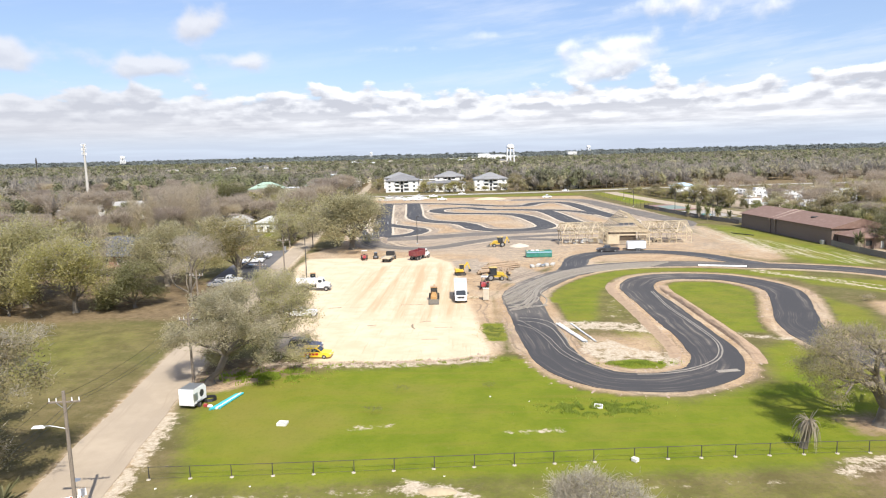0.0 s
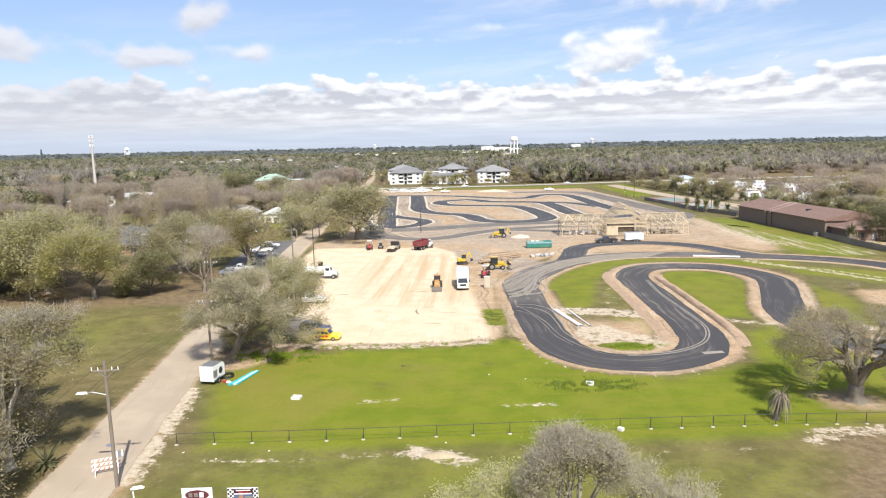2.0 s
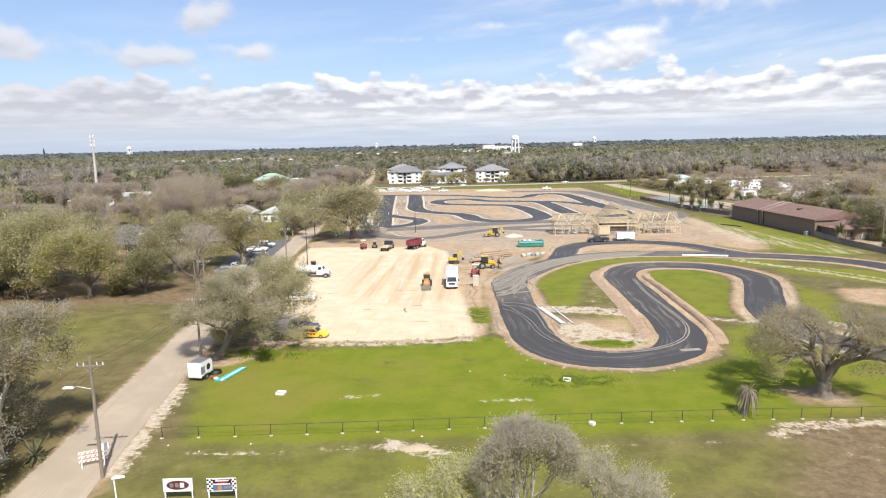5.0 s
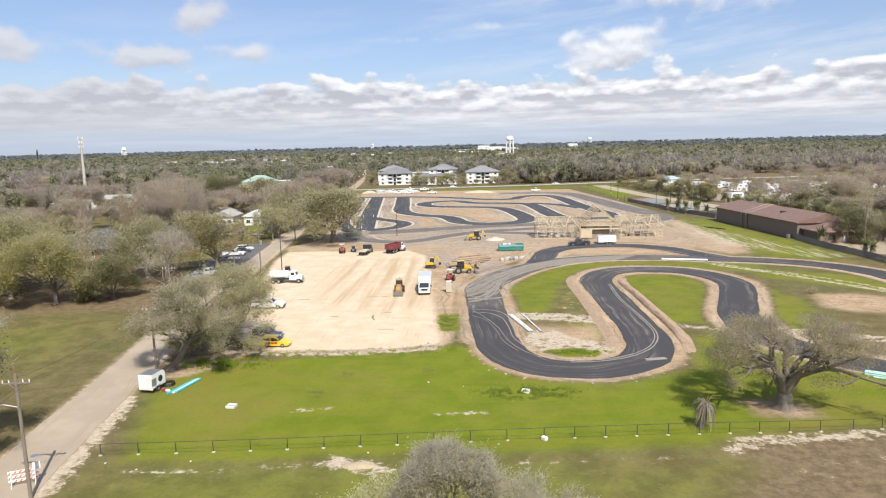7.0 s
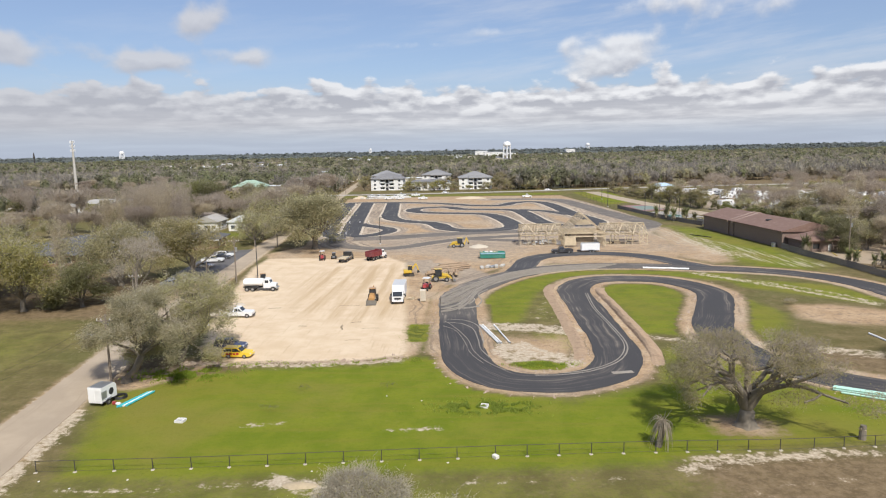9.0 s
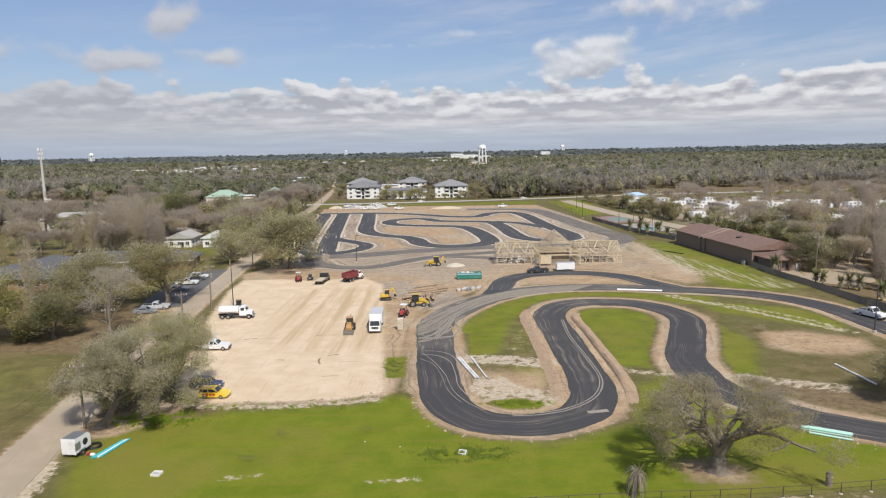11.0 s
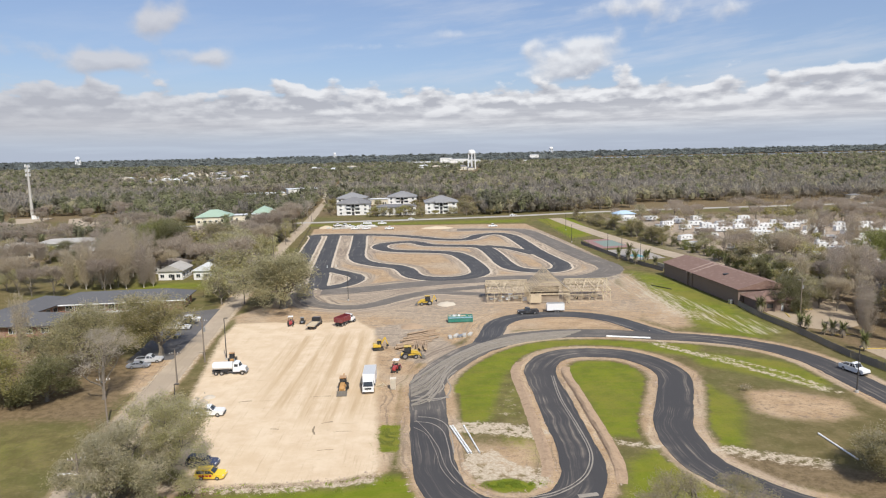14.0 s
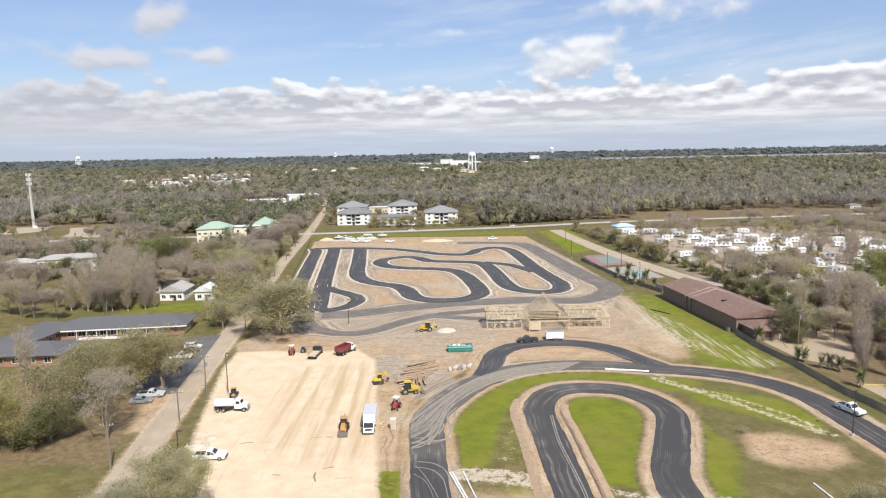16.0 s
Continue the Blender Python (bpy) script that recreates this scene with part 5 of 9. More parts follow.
spots = []
while len(spots) < 330:
    x, y = RNG.uniform(-300, -68), RNG.uniform(205, 440)
    if -220 < x < -120 and 250 < y < 318 and RNG.random() < 0.6:
        continue
    if open_ground(x, y) and x > -0.78 * y - 10:
        k, s = RNG.choices((0, 1, 2, 3, 4), (1.8, 0.5, 9, 3.5, 0.8))[0], RNG.uniform(0.55, 1.0)
        if k == 2:
            s *= 0.78
        # open lawns before the white house and the hall
        if (-178 < x < -104 and 330 < y < 425) or (-215 < x < -120 and 225 < y < 318):
            if RNG.random() < 0.75:
                continue
            s *= 0.7
        if y < 262 and x > -180:
            stand(k, x - (80 if x > -150 and y < 222 else 0), y, s)
        spots.append((k, x, y, s) if not (y < 262 and x > -180) else (4, x - 6, y + 150, s))
for i in range(30):
    stand(RNG.choices((0, 2, 3), (2, 2, 3))[0], np.interp(222 + i * 7, STREET[:, 1], STREET[:, 0]) - RNG.uniform(4, 8), 222 + i * 7, RNG.uniform(0.7, 1.05))
for i in range(26):
    stand(RNG.choices((2, 3, 4), (2, 2, 2))[0], 107 + RNG.uniform(-2, 16) + i * 0.15, 176 + i * 5.0, RNG.uniform(0.45, 0.75))
for i in range(330):
    x, y = (RNG.uniform(112, 330), RNG.uniform(205, 455)) if i < 210 else (RNG.uniform(215, 340), RNG.uniform(290, 478))
    spots.append((RNG.choices((0, 2, 3, 4), (1.0, 8, 3, 1.5))[0], x, y, RNG.uniform(0.4, 0.72)))
for i in range(23):
    stand(RNG.choices((0, 2, 3, 4), (3, 3, 3, 1))[0], RNG.uniform(106, 140), RNG.uniform(118, 270), RNG.uniform(0.7, 1.0))
for k, x, y, s in ((3, 106, 139, 0.75), (0, 110, 132, 0.7), (3, 118, 158, 0.85), (2, 120, 172, 0.9), (3, 104, 126, 0.7), (2, 113, 121, 0.9), (0, 122, 140, 0.9)):
    stand(k, x, y, s)
for i in range(18):
    stand(RNG.choices((1, 2, 3), (3, 3, 2))[0], RNG.uniform(128, 160), RNG.uniform(118, 200), RNG.uniform(0.7, 1.0))
for i in range(70):
    spots.append((RNG.choices((1, 2, 3, 4), (3, 5, 2, 2))[0], RNG.uniform(126, 195), RNG.uniform(95, 215), RNG.uniform(0.6, 0.9)))
for i in range(22):
    stand(RNG.choice((0, 4, 4)), 90 + i * 0.8 + RNG.uniform(-1, 3), 440 - i * 6.0, RNG.uniform(0.5, 0.8))
for i in range(16):
    stand(0, 98.5 + i * 1.15 + RNG.uniform(-1.5, 1.5), 408 - i * 10.0, RNG.uniform(0.24, 0.36), src=DARK_OAK)
for i in range(12):
    stand(RNG.choice((0, 4, 4, 3)), -52 + i * 8.0 + RNG.uniform(-2, 2), 478 + RNG.uniform(0, 6), RNG.uniform(0.5, 0.75))
# small trees planted round the apartment houses
for k, x, y, s in ((0, -49, 488, 0.6), (3, -42, 489, 0.62), (0, -30, 488, 0.55), (0, -22, 487, 0.65), (3, -14, 490, 0.6), (0, 18, 494, 0.75), (0, 30, 492, 0.8), (4, 24, 486, 0.8), (0, 42, 494, 0.7), (0, 52, 498, 0.8), (3, 72, 500, 0.8), (0, 84, 504, 0.85), (4, 92, 502, 0.9), (0, 100, 508, 0.8), (3, 112, 510, 0.8), (0, 124, 512, 0.8), (0, -47, 500, 0.6), (4, -40, 510, 0.5), (0, -33, 497, 0.55), (3, -24, 503, 0.6), (4, -18, 512, 0.55), (0, -84, 503, 0.6), (3, -88, 520, 0.7), (4, -46, 530, 0.6),
                   (0, -20, 530, 0.7), (3, -52, 556, 0.7), (0, -8, 560, 0.8), (4, -56, 590, 0.7), (0, 18, 520, 0.8), (3, 24, 500, 0.7), (0, 20, 545, 0.9), (0, -90, 548, 0.8), (3, 8, 494, 0.5)):
    stand(k, x, y, s)
# scattered trees on the yards along the highway
for k, x, y, s in ((2, -296, 490, 0.7), (2, -284, 470, 0.6), (3, -300, 462, 0.6), (2, -262, 492, 0.6), (0, -246, 470, 0.6), (2, -238, 500, 0.8), (2, -232, 486, 0.7), (0, -268, 440, 0.5), (2, -276, 400, 0.7),
                   (3, -234, 384, 0.6), (2, -252, 380, 0.6), (2, -226, 424, 0.6), (0, -228, 512, 0.8), (2, -320, 470, 0.8), (2, -336, 488, 0.8), (3, -344, 510, 0.8), (2, -306, 515, 0.7), (2, -250, 515, 0.8)):
    stand(k, x, y, s)
# yards and lawns that stay free of trees
YARDS = [(-300, 520, -222, 412), (-286, 414, -196, 372), (-172, 416, -134, 352), (-350, 525, -292, 455), (-150, 222, -78, 165)]


def in_yard(x, y):
    return any(x0 < x < x1 and y0 < y < y1 for x0, y1, x1, y0 in YARDS)


grove([q for q in spots if open_ground(q[1], q[2]) and not in_yard(q[1], q[2])])


# ---------------------------------------------------------------- the woods to the horizon
def woods():
    arr = np.random.default_rng(9)

    def template(kind, n):
        """Facets of one far tree of unit height, most of them facing outwards and up."""
        c = arr.normal(0, 1, (n, 3))
        c[:, 2] = np.abs(c[:, 2]) * 0.9 - 0.25
        c /= np.linalg.norm(c, axis=1)[:, None]
        lump = 0.72 + 0.4 * np.sin(c[:, :1] * 5 + arr.uniform(0, 6)) * np.sin(c[:, 1:2] * 6 + arr.uniform(0, 6))
        wide = {"green": (0.50, 0.50, 0.40), "pine": (0.30, 0.30, 0.45), "bare": (0.40, 0.40, 0.42)}[kind]
        q = c * lump * np.array(wide) * arr.uniform(0.75, 1.05, (n, 1)) + np.array((0, 0, 0.58))
        up = c * 0.7 + np.array((0, 0, 0.9)) + arr.normal(0, 0.35, (n, 3))
        up /= np.linalg.norm(up, axis=1)[:, None]
        a = np.cross(up, arr.normal(0, 1, (n, 3)))
        a /= np.linalg.norm(a, axis=1)[:, None]
        b = np.cross(up, a)
        size = 1.05 / math.sqrt(n)
        if kind == "bare":
            k = arr.random(n) < 0.5
            a = np.where(k[:, None], a * 1.0, a * 0.35)
            b = np.where(k[:, None], b * 0.8, b * 1.5)
            size *= 0.85
        if kind == "bare":
            # sprays of thin boughs rising from the stem, with gaps between them
            foot = np.column_stack((c[:, :2] * arr.uniform(0.0, 0.10, (n, 1)), arr.uniform(0.25, 0.62, n)))
            foot = foot + (q - foot) * arr.choice((0.0, 0.0, 0.45), n)[:, None]
            side = np.cross(q - foot, arr.normal(0, 1, (n, 3)))
            side /= np.linalg.norm(side, axis=1)[:, None]
            wide_b = 0.155 / math.sqrt(n) * arr.uniform(0.7, 1.5, (n, 1))
            fans = np.stack((q + side * wide_b, q - side * wide_b * 0.9 + arr.normal(0, 0.03, (n, 3)), foot), 1)
            stem = np.array([((-0.013, 0, 0), (0.013, 0, 0), (0.0, 0, 0.75)), ((0, -0.013, 0), (0, 0.013, 0), (0.0, 0, 0.75))])
            return np.concatenate((fans, stem))
        outer = np.stack((q + a * size * 0.62, q + b * size * 0.62, q - (a + b) * size * 0.44), 1)
        # the closed inner crown behind the outer sprays
        rings = []
        for z_, r_ in ((0.28, 0.48), (0.55, 0.56), (0.76, 0.32)):
            w_ = np.arange(5) * np.pi / 2.5 + arr.uniform(0, 1)
            rings.append(np.stack((np.cos(w_) * r_ * wide[0], np.sin(w_) * r_ * wide[1], np.full(5, z_)), 1) * arr.uniform(0.8, 1.1, (5, 1)))
        top = np.array((0, 0, 0.82))
        core = []
        for i in range(5):
            j = (i + 1) % 5
            for lo, hi in ((rings[0], rings[1]), (rings[1], rings[2])):
                core += [(lo[i], lo[j], hi[i]), (lo[j], hi[j], hi[i])]
            core.append((rings[2][i], rings[2][j], top))
        return np.concatenate((outer, np.array(core)))

    def allowed(P):
        x, y = P[:, 0], P[:, 1]
        ok = (np.abs(x) < 0.80 * y + 40)
        ok &= ~((x > -80) & (x < 92) & (y < 470)) & ~((x > -310) & (x <= -80) & (y < 300)) & ~((x >= 90) & (x < 310) & (y < 478))
        ok &= ~((x > -310) & (x <= -80) & (y < 445) & (arr.random(len(P)) < 0.6))
        for x0, y1, x1, y0 in CLEAR + YARDS:
            ok &= ~((x > x0) & (x < x1) & (y > y0) & (y < y1))
        ok &= np.abs(y - np.interp(x, HIGHWAY[:, 0], HIGHWAY[:, 1])) > 16
        ok &= np.abs(x - np.interp(y, STREET[:, 1], STREET[:, 0])) > np.where(y < 470, 9, np.where(y < 1080, 4.5, 0))
        ok &= ~((x > -100) & (x < 30) & (y > 440) & (y < 605))
        ok &= ~((np.abs(x + 310) < 55) & (np.abs(y - 505) < 35))
        ok &= ~((x > 150) & (x < 420) & (y > 478) & (y < 560))
        # the river far off to the east
        ok &= ~((x > 0.215 * y + 40) & (y > 2520) & (y < 3650))
        # glades, streets and blocks of the town
        g = np.sin(x * 0.011 + 1.0) * np.sin(y * 0.009 + 0.4) + 0.5 * np.sin(x * 0.031) * np.sin(y * 0.027)
        ok &= ~((g > 0.72) & (y > 560) & (arr.random(len(P)) < 0.8))
        ok &= ~((x < -0.28 * y) & (x > -0.47 * y) & (y > 1040) & (y < 1750) & (arr.random(len(P)) < 0.8))
        ok &= ~((np.abs(x - 0.0455 * y) < 26) & (y > 1230) & (y < 1775)) & ~((x > -235) & (x < -140) & (y > 640) & (y < 790))
        return ok

    for k, (y0, y1, gap, facets_, share, hgt) in enumerate((
            (150, 520, 7.0, 100, (0.22, 0.04, 0.74), 11.0), (440, 820, 5.4, 60, (0.12, 0.04, 0.84), 11.5), (820, 1500, 8.2, 34, (0.32, 0.12, 0.56), 12.0),
            (1500, 2600, 13.5, 20, (0.42, 0.22, 0.36), 13.0), (2600, 4800, 26.0, 10, (0.45, 0.30, 0.25), 16.0))):
        area = 0.80 * (y1 ** 2 - y0 ** 2)
        n = int(area / gap ** 2)
        y = np.sqrt(arr.uniform(y0 ** 2, y1 ** 2, n))
        x = arr.uniform(-0.80, 0.80, n) * y
        P = np.stack((x, y), 1)
        P = P[allowed(P)]
        kind = arr.choice(3, len(P), p=share)
        patch = np.sin(P[:, 0] * 0.006 + 2) + np.sin(P[:, 1] * 0.005 + P[:, 0] * 0.003)
        kind = np.where((patch > 0.9) & (arr.random(len(P)) < 0.35), 1, kind)
        lean = np.sin(P[:, 0] * 0.021 + 0.7) * np.sin(P[:, 1] * 0.017 + P[:, 0] * 0.006)
        kind = np.where((lean > 0.35) & (kind == 2) & (arr.random(len(P)) < 0.45), 0, np.where((lean < -0.2) & (kind == 0) & (arr.random(len(P)) < 0.5), 2, kind))
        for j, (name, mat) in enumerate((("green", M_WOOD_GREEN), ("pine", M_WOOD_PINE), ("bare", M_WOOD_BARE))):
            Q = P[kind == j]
            # the last band wears the haze-tinted colour whatever its kind of tree
            mat = M_WOOD_HAZE if y0 >= 2600 else mat
            if not len(Q):
                continue
            many = int(facets_ * (1.2 if name == "bare" else 1.6 if facets_ > 50 else 1.0))
            wide_up = 1.0 if gap < 12 else gap / 11.0
            temps = np.stack([template(name, many) for _ in range(6)])
            many = temps.shape[1]
            pick = arr.integers(0, 6, len(Q))
            T = temps[pick]
            h = hgt * arr.uniform(0.5, 1.0, len(Q)) ** 0.8 * arr.uniform(0.85, 1.35, len(Q)) * (1.25 if name == "pine" else 1.0)
            w_ = arr.uniform(0, 2 * np.pi, len(Q))
            c, s = np.cos(w_)[:, None, None], np.sin(w_)[:, None, None]
            X = T[..., 0] * c - T[..., 1] * s
            Y = T[..., 0] * s + T[..., 1] * c
            hh = h[:, None, None]
            far_lift = np.interp(Q[:, 1], (3700, 4800), (0, 19))[:, None, None]
            V = np.stack((X * hh * wide_up + Q[:, 0][:, None, None], Y * hh * wide_up + Q[:, 1][:, None, None], T[..., 2] * hh + far_lift), -1).reshape(-1, 3)
            F = np.arange(len(V)).reshape(-1, 3)
            tint = np.repeat(arr.random(len(Q)), many * 3)
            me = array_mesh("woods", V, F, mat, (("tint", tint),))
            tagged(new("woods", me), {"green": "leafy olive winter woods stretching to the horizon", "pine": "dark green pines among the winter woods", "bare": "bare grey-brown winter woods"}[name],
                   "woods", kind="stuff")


woods()
tagged(part("river", Shape().slab([(560, 2530), (2900, 2430), (2900, 3640), (860, 3660), (700, 3100)], -0.02, 0.3), material("river_water", (0.20, 0.22, 0.24), 0.25, vary=0.12, scale=0.01), None, "wide pale river beyond the woods"), category="river", kind="structure")

# ---------------------------------------------------------------- buildings
M_ROOF_GREY = material("grey_shingle", (0.17, 0.17, 0.175), 0.9, vary=0.2, scale=1.5, bump=0.02, dirt=(0.24, 0.23, 0.22))
M_ROOF_SLATE = material("slate_grey_shingle", (0.225, 0.225, 0.228), 0.9, vary=0.2, scale=1.5, bump=0.02)
M_ROOF_DARK = material("charcoal_shingle", (0.105, 0.105, 0.11), 0.9, vary=0.2, scale=1.5, bump=0.02)
M_ROOF_BROWN = material("brown_shingle", (0.185, 0.115, 0.090), 0.9, vary=0.2, scale=1.5, bump=0.02, dirt=(0.24, 0.165, 0.135))
M_ROOF_TAUPE = material("taupe_shingle", (0.20, 0.17, 0.145), 0.9, vary=0.2, scale=1.5)
M_ROOF_GREEN = material("green_metal_roof", (0.30, 0.40, 0.31), 0.5, vary=0.1, scale=0.8)
M_ROOF_WHITE = material("pale_metal_roof", (0.62, 0.64, 0.65), 0.5, vary=0.1, scale=0.8, dirt=(0.45, 0.43, 0.40))
M_ROOF_PALE = material("weathered_pale_roof", (0.37, 0.355, 0.33), 0.8, vary=0.15, scale=0.8, dirt=(0.27, 0.25, 0.22))
M_ROOF_BLUE = material("blue_metal_roof", (0.38, 0.50, 0.63), 0.5, vary=0.1, scale=0.8)
M_FIREWALL = material("pale_brown_coping", (0.36, 0.275, 0.23), 0.85, vary=0.15, scale=2.0)
M_WALL_BROWN = material("brown_block_wall", (0.205, 0.150, 0.122), 0.9, vary=0.18, scale=3.0, bump=0.01)
M_WALL_WHITE = material("white_siding", (0.74, 0.73, 0.70), 0.7, vary=0.07, scale=2.0, dirt=(0.55, 0.52, 0.47))
M_WALL_CREAM = material("cream_stucco", (0.66, 0.60, 0.47), 0.85, vary=0.08, scale=1.0)
M_BRICK = material("red_brick_wall", (0.33, 0.175, 0.130), 0.9, vary=0.25, scale=9.0, bump=0.01, dirt=(0.30, 0.17, 0.13))
M_TRIM = material("white_trim", (0.76, 0.76, 0.74), 0.6, vary=0.05)
M_FENCE_WOOD = material("weathered_fence_board", (0.185, 0.165, 0.145), 0.9, vary=0.3, scale=3.0)
M_TAN = material("tan_block", (0.45, 0.40, 0.32), 0.9, vary=0.15, scale=2.0)


def hip_roof(s, w, d, z, rise, over=0.6, gable=False):
    """A roof over a w by d plan with its ridge along the longer side, with eaves of some thickness."""
    a, b = w / 2 + over, d / 2 + over
    k = 0.0 if gable else min(a, b)
    if w >= d:
        r = [(-(a - k), 0), (a - k, 0)]
    else:
        r = [(0, -(b - k)), (0, b - k)]
    t = 0.22
    vs = [(-a, -b, z), (a, -b, z), (a, b, z), (-a, b, z), (-a, -b, z + t), (a, -b, z + t), (a, b, z + t), (-a, b, z + t),
          (r[0][0], r[0][1], z + t + rise), (r[1][0], r[1][1], z + t + rise)]
    fs = [(3, 2, 1, 0), (0, 1, 5, 4), (1, 2, 6, 5), (2, 3, 7, 6), (3, 0, 4, 7)]
    if w >= d:
        fs += [(4, 5, 9, 8), (6, 7, 8, 9), (5, 6, 9), (7, 4, 8)]
    else:
        fs += [(5, 6, 9, 8), (7, 4, 8, 9), (4, 5, 8), (6, 7, 9)]
    return s.add(vs, fs)


def walls(s, w, d, h, t=0.25, z=0.0):
    """Four walls with thickness, butted end to end, on a low plinth."""
    s.box(w, t, h, 0, -d / 2 + t / 2, z, 0.02)
    s.box(w, t, h, 0, d / 2 - t / 2, z, 0.02)
    s.box(t, d - 2 * t, h, -w / 2 + t / 2, 0, z, 0.02)
    return s.box(t, d - 2 * t, h, w / 2 - t / 2, 0, z, 0.02)


def add_window(parent, x, y, z, w, h, face, glass_mat=None):
    """A framed window on a wall; face: s, n, e or w."""
    turn = {"s": 0, "e": 90, "n": 180, "w": -90}[face]
    fr = Shape()
    fr.box(w + 0.2, 0.12, 0.1, 0, -0.03, h, 0.01).box(w + 0.2, 0.14, 0.1, 0, -0.04, -0.1, 0.01)
    fr.box(0.1, 0.12, h, -w / 2 - 0.05, -0.03, 0, 0.01).box(0.1, 0.12, h, w / 2 + 0.05, -0.03, 0, 0.01).box(0.06, 0.1, h, 0, -0.03, 0, 0.01)
    o = part("window", fr, M_TRIM, parent, "", pose(x, y, z, 0, 0, turn))
    part("pane", Shape().box(w, 0.04, h, 0, -0.02, 0, 0.005), M_GLASS, o, "dark glass pane")
    return o


def house(label, w, d, h, rise, wall, roof, at, wins=3, floors=1, gable=False, door=True, faces="s", category="house"):
    ob = thing("house", label, category, at)
    part("wall", walls(Shape(), w, d, h), wall, ob)
    part("roof", hip_roof(Shape(), w, d, h, rise, 0.6, gable), roof, ob)
    for f in faces:
        span = w if f in "sn" else d
        for fl in range(floors):
            z = fl * (h / floors) + 0.9
            for i in range(wins):
                u = (i + 0.5) / wins * span - span / 2
                x, y = {"s": (u, -d / 2), "n": (u, d / 2), "e": (w / 2, u), "w": (-w / 2, u)}[f]
                add_window(ob, x, y, z, min(1.4, span / wins * 0.45), min(1.3, h / floors * 0.45), f)
    if door:
        o = part("door", Shape().box(1.0, 0.1, 2.05, w * 0.12, -d / 2 - 0.04, 0.05, 0.01), M_BLACK, ob, "dark panelled front door")
    return ob


# brown block storage building along the eastern boundary
def storage_building():
    ob = thing("storage_building", "long brown block building with a shingled roof", "building", pose(92.4, 215.2, 0, 0, 0, 6.2))
    # local x runs across, y along; its western wall faces the track
    s = Shape()
    walls(s, 16.5, 48.5, 4.6, 0.3)
    part("wall", s, M_WALL_BROWN, ob, "dark brown block wall")
    part("roof", hip_roof(Shape(), 16.5, 48.5, 4.6, 2.4, 0.5, True), M_ROOF_BROWN, ob)
    for sy in (-1, 1):
        part("gable", Shape().add([(-8.2, sy * 24.1, 4.6), (8.2, sy * 24.1, 4.6), (0, sy * 24.1, 6.8), (-8.2, sy * 23.9, 4.6), (8.2, sy * 23.9, 4.6), (0, sy * 23.9, 6.8)],
                                  [(0, 1, 2), (5, 4, 3), (0, 3, 4, 1), (1, 4, 5, 2), (2, 5, 3, 0)]), M_WALL_BROWN, ob)
    for y in (3.2, 6.2):
        f = Shape()
        f.add([(-8.9, y - 0.2, 4.75), (0, y - 0.2, 7.45), (8.9, y - 0.2, 4.75), (-8.9, y + 0.2, 4.75), (0, y + 0.2, 7.45), (8.9, y + 0.2, 4.75),
               (-8.9, y - 0.2, 4.3), (8.9, y - 0.2, 4.3), (-8.9, y + 0.2, 4.3), (8.9, y + 0.2, 4.3)],
              [(6, 7, 2, 1, 0), (3, 4, 5, 9, 8), (0, 1, 4, 3), (1, 2, 5, 4), (6, 0, 3, 8), (2, 7, 9, 5)])
        part("fire_wall", f, M_FIREWALL, ob, "raised paler firewall crossing the roof")
    part("roof_vent", Shape().box(1.6, 1.2, 0.5, -3.5, -9, 6.0, 0.05), M_BLACK, ob)
    for y in (3.2, 6.2):
        part("pilaster", Shape().box(0.35, 0.6, 4.4, -8.45, y, 0, 0.03), M_WALL_BROWN, ob)
    part("meter_box", Shape().box(0.9, 1.2, 1.2, -8.9, -21.5, 0, 0.05), M_STEEL, ob, "grey steel equipment box")
    # lower office wing at the near end
    part("office_wall", Shape().box(10, 8, 3.0, -1.5, -28.4, 0, 0.04), M_WALL_BROWN, ob)
    r = Shape()
    hip_roof(r, 11, 9, 3.0, 1.9, 0.5)
    r.v = [(p[0] - 1.5, p[1] - 28.4, p[2]) for p in r.v]
    part("office_roof", r, M_ROOF_BROWN, ob)
    for x in (-5.0, -2.5, 0.5, 3.0):
        part("porch_post", Shape().box(0.25, 0.25, 2.9, x, -33.1, 0, 0.03), M_WALL_BROWN, ob)
    part("office_window", Shape().box(1.8, 0.12, 1.3, -3.5, -32.45, 0.9, 0.02), M_GLASS, ob, "dark office window")
    part("office_door", Shape().box(1.0, 0.12, 2.05, 0.4, -32.45, 0.02, 0.02), M_TRIM, ob, "pale office door")
    return ob


storage_building()


